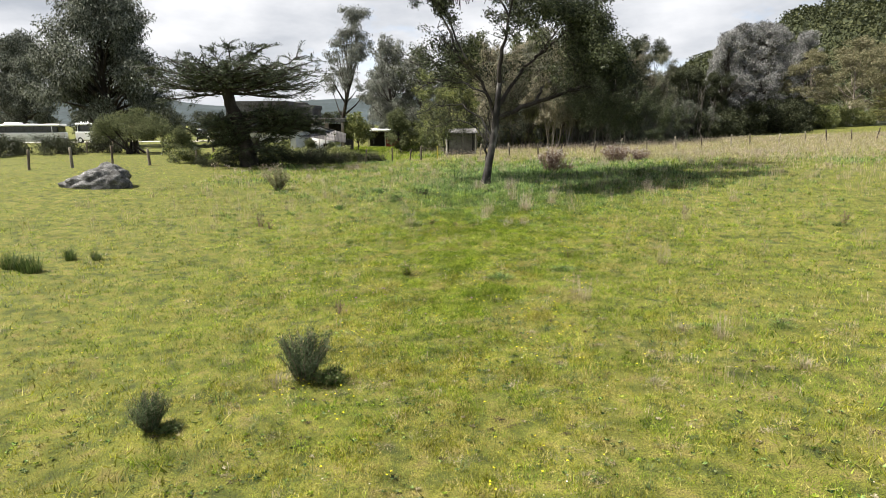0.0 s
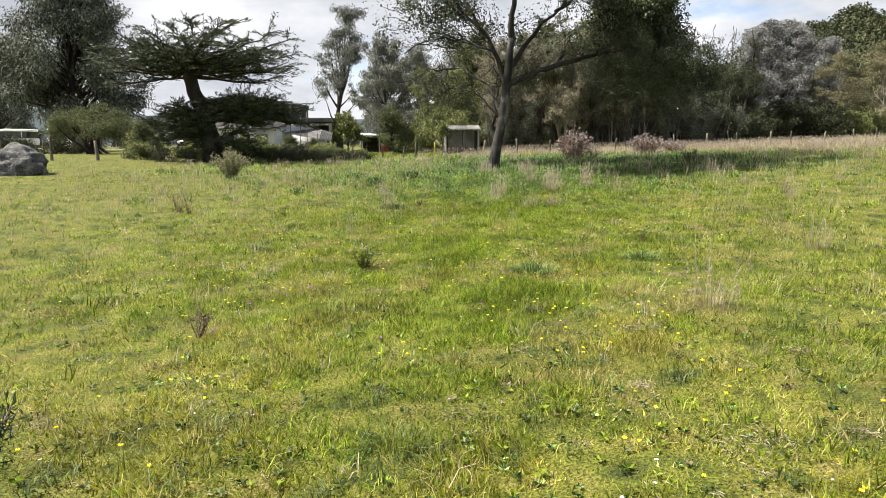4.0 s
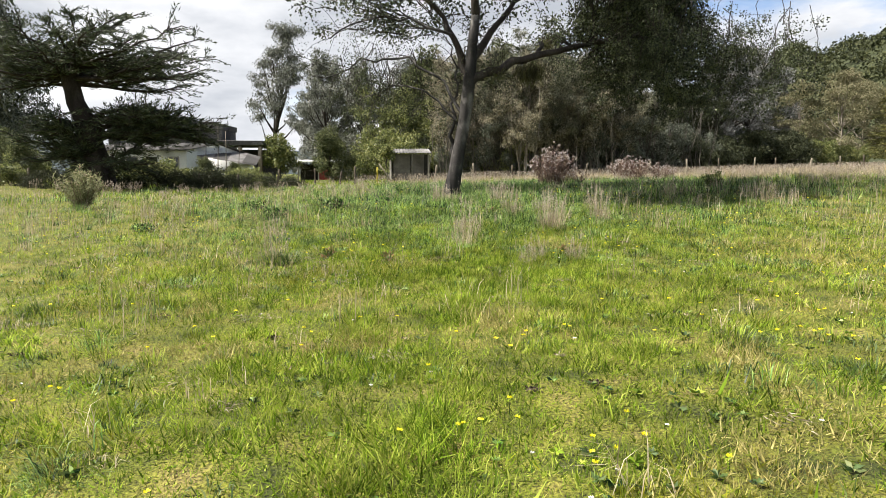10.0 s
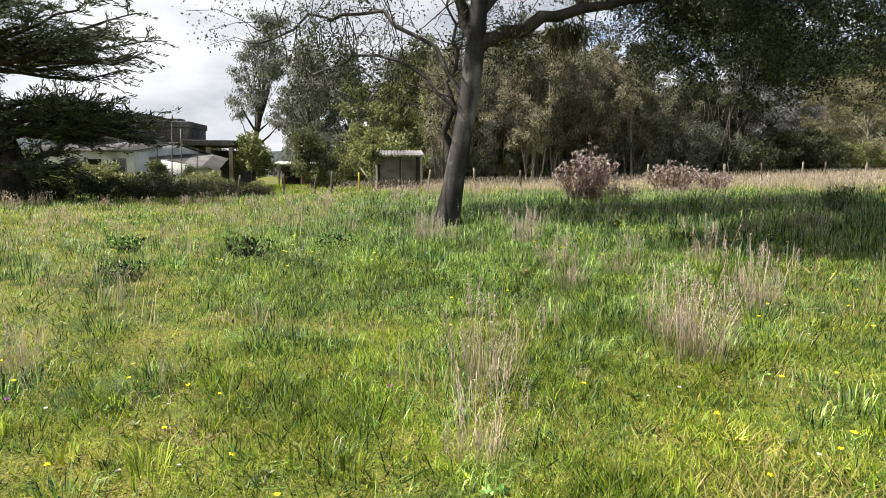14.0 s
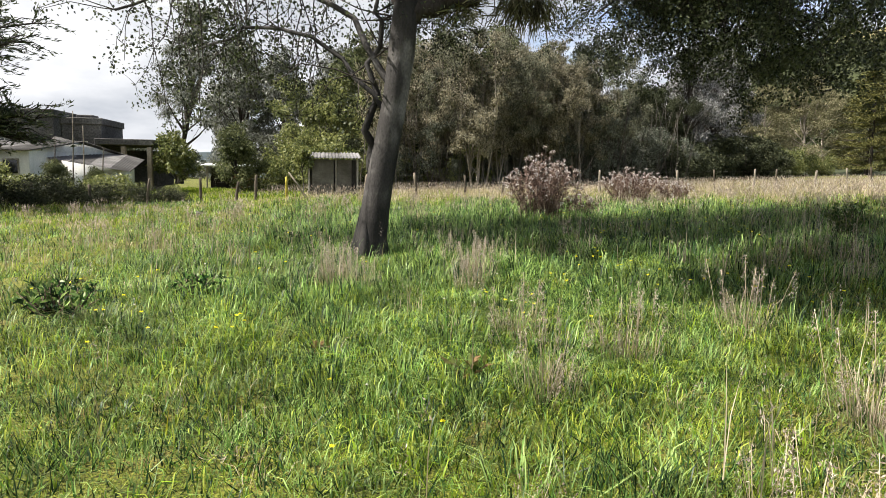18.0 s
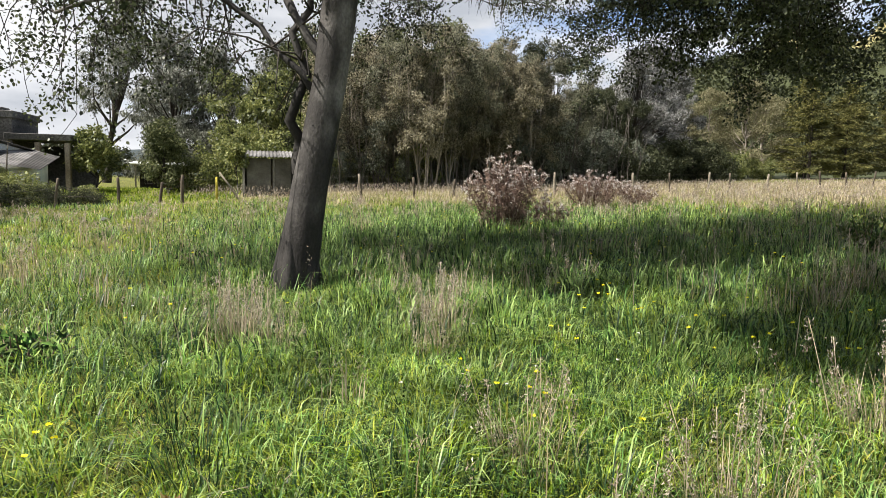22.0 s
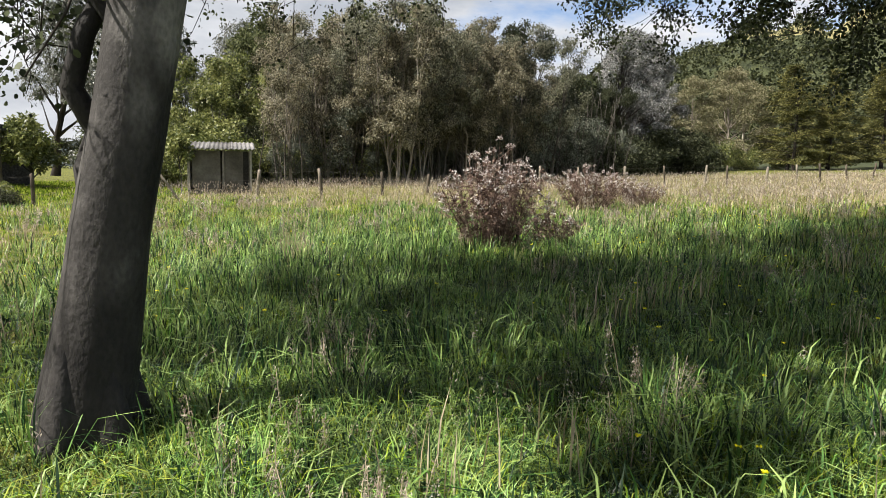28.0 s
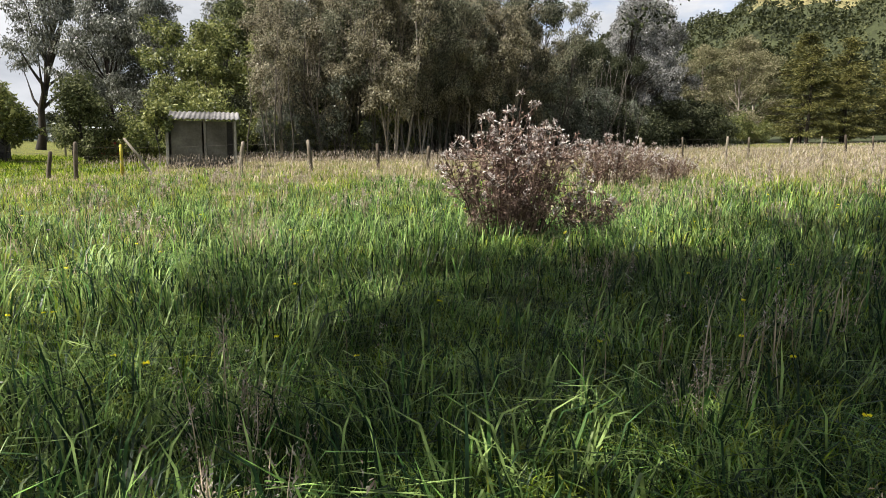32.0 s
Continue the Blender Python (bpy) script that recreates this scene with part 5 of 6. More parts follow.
def suv():
    root = thing("car", (-36.0, 98.5, gz(-36, 98.5) + 0.05), "white off-road car with a dark windscreen on the gravel road", "car", rz=-70)
    part("body", box((4.4, 1.75, 0.75), (0, 0, 0.75), 0.14), white_metal, root)
    part("cabin", box((2.6, 1.55, 0.65), (-0.5, 0, 1.4), 0.2), black_glass, root)
    part("roof", box((2.2, 1.45, 0.1), (-0.55, 0, 1.74), 0.05), white_metal, root)
    part("grille", box((0.06, 1.2, 0.3), (2.2, 0, 0.8), 0.02), rubber, root)
    part("bumper", box((0.2, 1.7, 0.25), (2.2, 0, 0.5), 0.05), rubber, root)
    for sy in (-0.7, 0.7):
        part("headlight", box((0.1, 0.3, 0.2), (2.2, sy, 0.85), 0.03), clover, root)
    for sx in (-1.35, 1.35):
        for sy in (-0.8, 0.8):
            wheel(root, (sx, sy, 0.38), 0.38, 0.24)


suv()

tent = thing("canopy_tent", (-54.5, 118, gz(-54.5, 118)), "small red pointed canopy tent beside the road", "tent")
bm = bmesh.new()
bmesh.ops.create_cone(bm, cap_ends=False, segments=4, radius1=2.3, radius2=0.1, depth=1.2, matrix=Matrix.Translation((0, 0, 2.6)) @ Matrix.Rotation(radians(45), 4, "Z"))
part("cover", bm, red_paint, tent)
for x in (-1.5, 1.5):
    for y in (-1.5, 1.5):
        part("leg", box((0.07, 0.07, 2.05), (x, y, 1.0), 0.01), board_mat, tent)


# ---- boulder ----
def boulder():
    rng = np.random.default_rng(3)
    bm = bmesh.new()
    bmesh.ops.create_icosphere(bm, subdivisions=5, radius=1.0)
    for v in bm.verts:
        p = v.co
        n1 = noise.fractal(p * 1.3 + Vector((4, 1, 2)), 0.8, 2.1, 5)
        n2 = noise.noise(p * 5.0)
        k = 1 + 0.20 * n1 + 0.05 * n2 + 0.05 * abs(noise.noise(p * 2.6))
        # high shoulder on one side, long low flank on the other
        h = 1.0 if p.x > 0.2 else 1.0 - 0.55 * min(1, (0.2 - p.x) / 1.1)
        v.co = Vector((p.x * 1.7 * k, p.y * 1.1 * k, max(-0.35, p.z * 1.12 * k * h)))
    ob = part("boulder", bm, rock_mat, None, "", True)
    x, y = -18.2, 33.6
    ob.location = (x, y, gz(x, y) + 0.05)
    ob.rotation_euler = (0, 0, radians(8))
    tagged(ob, "large grey weathered boulder with a sloping flank lying in the grass", "rock")
    stone = bmesh.new()
    bmesh.ops.create_icosphere(stone, subdivisions=3, radius=0.11)
    for v in stone.verts:
        v.co *= 1 + 0.2 * noise.noise(v.co * 6)
        v.co.z *= 0.6
    s = part("stone", stone, rock_mat, None, "", True)
    s.location = (-2.3, 43.0, gz(-2.3, 43.0) + 0.05)
    tagged(s, "pale stone lying in the grass", "rock")


boulder()


# ---- fences ----
def fence(name, posts, label, wires=3, r=0.055, special=()):
    """posts: x, y, height, lean. Wires run from post to post."""
    root = thing(name, (0, 0, 0), label, "fence")
    rng = np.random.default_rng(len(posts) * 7 + 1)
    tops = []
    for i, (x, y, h, lean) in enumerate(posts):
        h = h * (0.86 if x > -19.9 else 1.0)
        z = gz(x, y)
        rr = r * rng.uniform(0.8, 1.35) * (1.6 if x < -19.9 else 1.0)
        P = [(x, y, z - 0.2), (x + lean * 0.3, y, z + h * 0.35), (x + lean * 0.7, y + rng.normal() * 0.02, z + h * 0.7), (x + lean, y, z + h)]
        part("post", mesh_tubes("post", [tube(P, [rr * 1.1, rr, rr * 0.97, rr * 0.9], 7, 0.08, rng)], yellow_paint if i in special else post_mat), post_mat, root, "yellow painted post" if i in special else "")
        tops.append((x, y, z, h, lean))
    for k in range(wires):
        f = 0.92 - 0.27 * k
        pts = []
        for i, (x, y, z, h, lean) in enumerate(tops):
            pts.append((x + lean * f, y - 0.04, z + min(h, 1.25) * f))
            if i + 1 < len(tops):
                x2, y2, z2, h2, l2 = tops[i + 1]
                pts.append(((x + lean * f + x2 + l2 * f) / 2, (y + y2) / 2 - 0.04, (z + min(h, 1.25) * f + z2 + min(h2, 1.25) * f) / 2 - 0.04))
        part("wire", mesh_tubes("wire", [tube(pts, [0.0035] * len(pts), 4)], wire_mat), wire_mat, root)


rf = np.random.default_rng(9)
row = []
for x in np.arange(-29.5, -20, 1.9):
    row.append((x, 42.4 + (x + 28) * 0.95, rf.uniform(1.2, 1.5), rf.normal() * 0.12))
for x in np.arange(-19.5, -3.4, 2.2):
    row.append((x, 51.0 + (x + 19.5) * 0.13, rf.uniform(0.95, 1.3), rf.normal() * 0.06))
row += [(-2.7, 53.6, 1.0, 0.12), (-1.75, 53.0, 1.35, 0.02), (-0.4, 52.8, 1.2, 0.0), (3.15, 54.3, 1.2, 0.1)]
for x in np.arange(5.3, 66, 2.45):
    row.append((x + rf.normal() * 0.25, 53.2 + 0.11 * (x - 5) + 0.0022 * (x - 5) ** 2 + rf.normal() * 0.15, rf.uniform(0.9, 1.3), rf.normal() * 0.1))
yel = [i for i, p in enumerate(row) if abs(p[0] + 0.4) < 0.05]
fence("fence", row, "long pasture fence of rough wooden posts and wire", special=yel)
far = [(x, 66 + 0.5 * (x + 30) * 0.3, 1.2, rf.normal() * 0.05) for x in np.arange(-38, -21, 2.4)]
fence("fence", far, "second wooden post fence along the farm road")
brace = part("fence_brace", mesh_tubes("fence_brace", [tube([(0, 0, -0.1), (-0.45, 0, 0.6), (-0.85, 0, 1.15)], [0.05, 0.045, 0.04], 6)], post_mat), post_mat)
brace.location = (0.55, 52.8, gz(0.55, 52.8))
tagged(brace, "slanting wooden brace leaning on the yellow fence post", "fence brace")


# ---- grass ----
def path_x(y):
    return np.interp(y, [-2, 8, 14, 20, 25, 30, 40], [0.1, 0.25, 0.7, 1.2, 2.1, 3.6, 6.0])


def sow(rng, n, x0, x1, y0, y1, keep):
    x, y = rng.uniform(x0, x1, n), rng.uniform(y0, y1, n)
    k = rng.uniform(size=n) < keep(x, y)
    x, y = x[k], y[k]
    return np.stack([x, y, ground_z(x, y) - 0.01], 1)


def dry_edge(x):
    return np.interp(x, [-14, 0, 4, 8, 20, 70], [60, 50, 45.5, 41.5, 37, 36])


def clumpy(P, s=1.3, k=0):
    """0 to 1, a soft patchiness over the field."""
    return patches(P[:, 0], P[:, 1], 1.15 / s, k + int(s * 10))


rg = np.random.default_rng(42)


def strew(name, v, per, kinds, pick, label_of):
    """Splits loose leaves into one object for each material."""
    idx_ = np.repeat(pick, per)
    for i, mat_ in enumerate(kinds):
        sel = v[idx_ == i]
        if len(sel):
            tagged(part(name, (sel, np.arange(len(sel)).reshape(-1, per)), mat_), label_of[i], "grass", kind="stuff")


def hue_pick(P, green_low, green_high, dry=0.16):
    """0 yellowish, 1 green, 2 dry: in uneven patches with scattered strays."""
    g = np.interp(P[:, 1], [5, 11, 20], [green_low, 0.5 * (green_low + green_high), green_high])
    a_ = patches(P[:, 0], P[:, 1], 1.1, 21) + rg.normal(size=len(P)) * 0.2
    b_ = patches(P[:, 0], P[:, 1], 0.7, 33) + rg.normal(size=len(P)) * 0.16
    return np.where(b_ > 1.0 - dry, 2, np.where(a_ < g, 1, 0))


# short cropped turf close to the path
P1 = sow(rg, 2700000, -8, 9, 3, 25, lambda x, y: np.clip(1.05 / (1 + (np.abs(x - path_x(y)) / np.interp(y, [5, 12], [3.6, 2.3])) ** 2) * (1 - 0.6 * np.clip((y - 21) / 4, 0, 1)), 0.05, 1) * (0.55 + 0.45 * vnoise(x, y, 0.22, 8)))
c1 = patches(P1[:, 0], P1[:, 1], 0.42, 11) ** 1.6
broad = rg.uniform(size=len(P1)) < np.interp(P1[:, 1], [6, 14], [0.5, 0.2])
v, f = slips(P1, rg.normal(size=(len(P1), 3)) * 0.75 + np.array([0, 0, 0.62]), (0.024 + 0.062 * c1) * rg.uniform(0.6, 1.45, len(P1)) * np.interp(P1[:, 1], [7, 13], [1.0, 1.6]), np.where(broad, rg.uniform(0.008, 0.012, len(P1)), rg.uniform(0.0032, 0.0062, len(P1))), rg)
strew("short_grass", v, 3, (turf, turf_green, bleached), hue_pick(P1, 0.22, 0.92, 0.15), ("short yellowish green pasture grass", "short fresh green pasture grass", "dry bleached blades in the short turf"))
# open pasture, coarser further away
P2 = sow(rg, 1250000, -40, 45, -1, 60, lambda x, y: np.clip(0.85 * np.exp(-((y - 14) / 22.0) ** 2) + 0.15, 0, 1) * (0.25 + 0.75 * np.exp(-(np.abs(x) / 15.0) ** 2)) * np.where((np.abs(x - path_x(y)) < 3.2) & (y > 4), 0.10, 1.0) * (0.5 + 0.5 * vnoise(x, y, 0.35, 9)))
c2 = patches(P2[:, 0], P2[:, 1], 0.8, 13) ** 1.5
v, f = slips(P2, rg.normal(size=(len(P2), 3)) * 0.75 + np.array([0, 0, 0.7]), (0.04 + 0.12 * c2) * rg.uniform(0.6, 1.4, len(P2)), rg.uniform(0.009, 0.020, len(P2)), rg)
strew("pasture_grass", v, 3, (turf, turf_green, bleached), hue_pick(P2, 0.18, 0.85, 0.15), ("yellowish green grass across the open pasture", "fresh green grass across the open pasture", "dry bleached grass across the open pasture"))
# low dense carpet on the last stretch
PB = sow(rg, 720000, -2.5, 9, 19, 33.5, lambda x, y: np.clip((y - 19) / 3, 0, 1) / (1 + (np.abs(x - path_x(y) - 0.3) / 2.1) ** 2) * (0.45 + 0.55 * vnoise(x, y, 0.3, 7)))
vB, fB = slips(PB, rg.normal(size=PB.shape) * 0.7 + np.array([0, 0, 0.7]), rg.uniform(0.03, 0.10, len(PB)) * (0.6 + 0.7 * clumpy(PB, 3.0)), rg.uniform(0.0035, 0.0075, len(PB)), rg)
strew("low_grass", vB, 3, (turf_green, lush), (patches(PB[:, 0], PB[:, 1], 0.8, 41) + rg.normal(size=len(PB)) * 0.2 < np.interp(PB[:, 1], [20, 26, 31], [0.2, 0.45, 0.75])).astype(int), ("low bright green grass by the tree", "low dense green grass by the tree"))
# lush taller grass round the tree
P3 = sow(rg, 980000, -9, 17, 13, 46, lambda x, y: np.clip((y - 13) / 11, 0, 1) ** 1.5 * np.clip(1.1 / (1 + (np.abs(x - path_x(y) - 0.8) / 3.6) ** 2), 0.08, 1) * np.where(y > 38, 0.35, 1.0) * (0.12 + 0.88 * patches(x, y, 0.55, 15) ** 1.4))
c3 = clumpy(P3, 1.0) * (0.35 + 0.65 * clumpy(P3, 2.6))
h3 = (0.05 + 0.31 * c3) * rg.uniform(0.45, 1.35, len(P3)) * np.clip(0.19 + (P3[:, 1] - 20) / 14, 0.16, 1.05)
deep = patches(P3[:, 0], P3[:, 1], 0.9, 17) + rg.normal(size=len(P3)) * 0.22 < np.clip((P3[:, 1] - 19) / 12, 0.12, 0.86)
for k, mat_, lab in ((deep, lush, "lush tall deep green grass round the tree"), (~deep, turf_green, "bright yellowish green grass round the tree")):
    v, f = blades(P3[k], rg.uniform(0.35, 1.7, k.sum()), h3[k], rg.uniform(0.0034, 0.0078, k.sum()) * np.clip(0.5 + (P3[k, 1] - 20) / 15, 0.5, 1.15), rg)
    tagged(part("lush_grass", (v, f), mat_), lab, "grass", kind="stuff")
P6 = sow(rg, 700000, -3, 10, 22, 40, lambda x, y: np.clip((y - 22) / 4, 0, 1) / (1 + (np.abs(x - path_x(y) - 0.4) / 2.0) ** 2) * (0.3 + 0.7 * vnoise(x, y, 0.4, 4)))
c6 = clumpy(P6, 1.1) * (0.4 + 0.6 * clumpy(P6, 3.3))
v, f = slips(P6, rg.normal(size=(len(P6), 3)) * 0.6 + np.array([0, 0, 0.8]), (0.05 + 0.19 * c6) * rg.uniform(0.5, 1.4, len(P6)), rg.uniform(0.004, 0.009, len(P6)), rg)
tagged(part("lush_undergrowth", (v, f), lush), "dense low green grass under the taller blades", "grass", kind="stuff")
P7 = sow(rg, 150000, -14, 40, 33, 64, lambda x, y: np.clip((y - 33) / 5, 0, 1) * np.clip((dry_edge(x) + 12 - y) / 9, 0, 1))
h7 = (0.08 + 0.34 * clumpy(P7, 0.7) * clumpy(P7, 1.9)) * rg.uniform(0.5, 1.3, len(P7))
kind7 = patches(P7[:, 0], P7[:, 1], 1.6, 23) + rg.normal(size=len(P7)) * 0.16
for lo, hi, mat_, lab in ((-9, 0.42, lush, "dark lush patches in the meadow beyond the tree"), (0.42, 0.80, turf_green, "uneven fresh green meadow grass beyond the tree"), (0.80, 9, straw, "pale dry patches in the meadow beyond the tree")):
    k = (kind7 >= lo) & (kind7 < hi)
    v, f = blades(P7[k], rg.uniform(0.3, 1.2, k.sum()), h7[k], rg.uniform(0.009, 0.020, k.sum()), rg)
    tagged(part("meadow_grass", (v, f), mat_), lab, "grass", kind="stuff")
# pale dry band before the fence
P4 = sow(rg, 260000, -6, 70, 34, 72, lambda x, y: np.clip((y - dry_edge(x)) / 7, 0, 1) * np.clip(1.15 - y / 120, 0, 1) * np.where(x < 0, 0.3, 0.9) * (0.35 + 0.65 * patches(x, y, 1.5, 19)))
v, f = blades(P4, rg.uniform(0.2, 0.9, len(P4)), rg.uniform(0.14, 0.46, len(P4)) * (0.55 + 0.7 * clumpy(P4, 0.8)), rg.uniform(0.006, 0.014, len(P4)), rg)
tagged(part("dry_grass", (v, f), straw), "tall pale dry grass along the fence", "grass", kind="stuff")
P5 = sow(rg, 52000, -2, 60, 34, 66, lambda x, y: np.clip((y - dry_edge(x)) / 8, 0, 0.9) * (0.2 + 0.8 * patches(x, y, 2.2, 29)))
Q = P5 + np.array([0, 0, 1.0]) * rg.uniform(0.16, 0.5, len(P5))[:, None]
D = rg.normal(size=(len(Q), 3)) * 0.25 + np.array([0, 0, 1.0])
tagged(part("dry_grass_heads", kites(Q, D, rg.uniform(0.07, 0.18, len(Q)), 0.026, rg), seed), "pinkish seed heads over the dry grass", "grass", kind="stuff")


# mown-looking green beyond the fence, by the huts
P8 = sow(rg, 34000, -22, 0, 55, 82, lambda x, y: 1.0 + 0 * x)
v, f = slips(P8, rg.normal(size=(len(P8), 3)) * 0.7 + np.array([0, 0, 0.7]), rg.uniform(0.12, 0.3, len(P8)), 0.06, rg)
tagged(part("lawn_grass", (v, f), turf_green), "short bright green lawn beyond the fence", "grass", kind="stuff")


# many small tufts that break up the pasture
def tufts(name, n, seedn, mat, label, y0, y1, h0, h1, per, wide, w, lean=1.0):
    rng = np.random.default_rng(seedn)
    C = sow(rng, n, -16, 20, y0, y1, lambda x, y: np.clip(1.2 / (1 + (np.abs(x - path_x(y)) / 8.0) ** 2), 0, 1) * (0.25 + 0.75 * patches(x, y, 2.4, seedn)))
    s = rng.uniform(0.4, 1.3, len(C)) * np.interp(C[:, 1], [5, 14], [0.85, 1.0])
    P = np.repeat(C, per, axis=0) + rng.normal(size=(len(C) * per, 3)) * np.array([wide, wide, 0]) * np.repeat(s, per)[:, None]
    v, f = blades(P, rng.uniform(0.2, 1.3, len(P)) * lean, rng.uniform(h0, h1, len(P)) * np.repeat(s, per), w * rng.uniform(0.7, 1.4, len(P)), rng, rng.uniform(0, 2 * math.pi, len(P)))
    tagged(part(name, (v, f), mat), label, "grass", kind="stuff")
    return C


tufts("straw_wisps", 2600, 51, straw, "thin wisps of pale dry grass all over the pasture", 5, 44, 0.06, 0.26, 16, 0.07, 0.0038)
tufts("green_wisps", 2300, 52, turf_green, "small raised green tufts all over the pasture", 4, 40, 0.05, 0.16, 30, 0.08, 0.006)
tufts("deep_green_wisps", 700, 54, lush, "small deep green tufts in the turf", 5, 40, 0.05, 0.16, 34, 0.09, 0.006)
tufts("dark_wisps", 3200, 53, darkweed, "small dark weedy tufts in the pasture", 4, 40, 0.04, 0.12, 24, 0.06, 0.007, 1.2)


# slender flowering stalks standing together, with soft plumes
def plumes(seedn, n, x0, x1, y0, y1, h0, h1, keep):
    rng = np.random.default_rng(seedn)
    C = sow(rng, n, x0, x1, y0, y1, keep)
    per = 16
    s = rng.uniform(0.5, 1.2, len(C))
    S = np.repeat(C, per, axis=0) + rng.normal(size=(len(C) * per, 3)) * np.array([0.14, 0.12, 0]) * np.repeat(s, per)[:, None]
    h = rng.uniform(h0, h1, len(S)) * np.repeat(s, per)
    lean, az = rng.uniform(0.05, 0.4, len(S)), rng.uniform(0, 2 * math.pi, len(S))
    tagged(part("plume_stalks", blades(S, lean, h, np.interp(S[:, 1], [20, 34], [0.004, 0.009]), rng, az), straw), "slender dry flowering grass stalks in loose stands", "grass", kind="stuff")
    tip = S + np.stack([np.cos(az) * h * lean, np.sin(az) * h * lean, h * (1 - 0.35 * lean)], 1)
    m = 9
    T = np.repeat(tip, m, axis=0) + rng.normal(size=(len(tip) * m, 3)) * np.array([0.008, 0.008, 0.03])
    tagged(part("plume_heads", kites(T, rng.normal(size=T.shape) * 0.5 + np.array([0, 0, 0.9]), rng.uniform(0.014, 0.034, len(T)) * np.repeat(np.interp(tip[:, 1], [31, 42], [0.7, 2.2]), m), np.repeat(np.interp(tip[:, 1], [31, 42], [0.0045, 0.016]), m), rng), seed), "soft greyish pink plumes on the dry stalks", "grass", kind="stuff")


plumes(55, 1300, -16, 26, 17, 47, 0.24, 0.56, lambda x, y: np.clip((y - 15) / 12, 0, 1) * np.where((x < 1) & (y > 36), 0.3, 1.0) * np.where((np.abs(x - path_x(y)) < 2.6) & (y > 25), 0.45, 1.0) * (0.15 + 0.85 * patches(x, y, 3.5, 57)))
plumes(56, 150, 3, 20, 5, 22, 0.14, 0.34, lambda x, y: np.clip((x - 2 - path_x(y)) / 3, 0, 1))
# rounded clumps that fall outwards
CL = sow(rg, 3000, -9, 18, 7, 47, lambda x, y: np.clip((y - 4) / 16, 0.12, 1) * np.clip(1.2 / (1 + (np.abs(x - path_x(y) - 0.8) / 4.5) ** 2), 0, 1))
sc = rg.uniform(0.45, 1.25, len(CL)) ** 1.3 * np.clip(0.3 + (CL[:, 1] - 12) / 22, 0.3, 1.05)
ac, qc = rg.uniform(0, 2 * math.pi, (len(CL), 70)), rg.uniform(0, 1, (len(CL), 70)) ** 0.6
outc = np.stack([np.cos(ac), np.sin(ac), 0 * ac], -1)
PC = (CL[:, None, :] + outc * (qc * 0.2 * sc[:, None])[..., None]).reshape(-1, 3)
LC = np.repeat(sc, 70) * rg.uniform(0.10, 0.31, len(PC))
vC, fC = blades(PC, (0.15 + 0.95 * qc).ravel() * rg.uniform(0.6, 1.3, len(PC)), LC * np.where(PC[:, 1] < 27, 0.75, 1.0), rg.uniform(0.004, 0.0078, len(PC)) * np.interp(PC[:, 1], [14, 26], [0.75, 1.15]), rg, ac.ravel() + rg.normal(size=len(PC)) * 0.3)
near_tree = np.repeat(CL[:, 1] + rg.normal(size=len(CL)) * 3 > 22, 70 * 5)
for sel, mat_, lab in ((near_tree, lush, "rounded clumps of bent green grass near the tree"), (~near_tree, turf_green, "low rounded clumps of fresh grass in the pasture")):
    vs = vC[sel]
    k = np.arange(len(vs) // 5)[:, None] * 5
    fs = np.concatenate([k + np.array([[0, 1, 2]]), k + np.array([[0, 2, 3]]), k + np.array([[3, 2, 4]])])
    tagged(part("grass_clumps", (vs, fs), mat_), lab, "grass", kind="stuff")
# thick green growth close to the last stretch of the path
PN = sow(rg, 420000, -1, 9, 25, 35, lambda x, y: np.clip((y - 25) / 3, 0, 1) / (1 + (np.abs(x - path_x(y) - 0.3) / 1.9) ** 2) * (0.3 + 0.7 * patches(x, y, 0.45, 77)))
hN = (0.07 + 0.15 * clumpy(PN, 1.6)) * rg.uniform(0.6, 1.4, len(PN)) * np.interp(PN[:, 1], [25, 30], [0.7, 1.0])
bright = rg.uniform(size=len(PN)) < np.interp(PN[:, 1], [25, 31], [0.5, 0.2])
for k, mat_, lab in ((bright, turf_green, "bright blades in the thick grass by the tree"), (~bright, lush, "thick deep green grass by the tree")):
    tagged(part("thick_grass", blades(PN[k], rg.uniform(0.3, 1.5, k.sum()), hN[k], rg.uniform(0.0042, 0.0088, k.sum()), rg, rg.uniform(0, 2 * math.pi, k.sum())), mat_), lab, "grass", kind="stuff")
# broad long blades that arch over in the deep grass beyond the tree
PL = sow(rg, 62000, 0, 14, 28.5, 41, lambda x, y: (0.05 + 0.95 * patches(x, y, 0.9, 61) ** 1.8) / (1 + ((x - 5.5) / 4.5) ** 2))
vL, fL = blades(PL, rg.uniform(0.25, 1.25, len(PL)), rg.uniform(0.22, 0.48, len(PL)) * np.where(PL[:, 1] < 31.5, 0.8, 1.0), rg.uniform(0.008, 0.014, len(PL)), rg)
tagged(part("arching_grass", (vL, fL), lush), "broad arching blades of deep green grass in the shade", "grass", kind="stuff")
C9 = sow(rg, 1500, -10, 22, 20, 48, lambda x, y: np.clip((y - 19) / 10, 0, 1) * (0.25 + 0.75 * clumpy(np.stack([x, y], 1), 0.6)))
h9 = rg.uniform(0.3, 0.62, len(C9))
v, f = blades(C9, rg.uniform(0.0, 0.3, len(C9)), h9, 0.005, rg)
tagged(part("grass_stalks", (v, f), straw), "thin dry flowering grass stalks", "grass", kind="stuff")
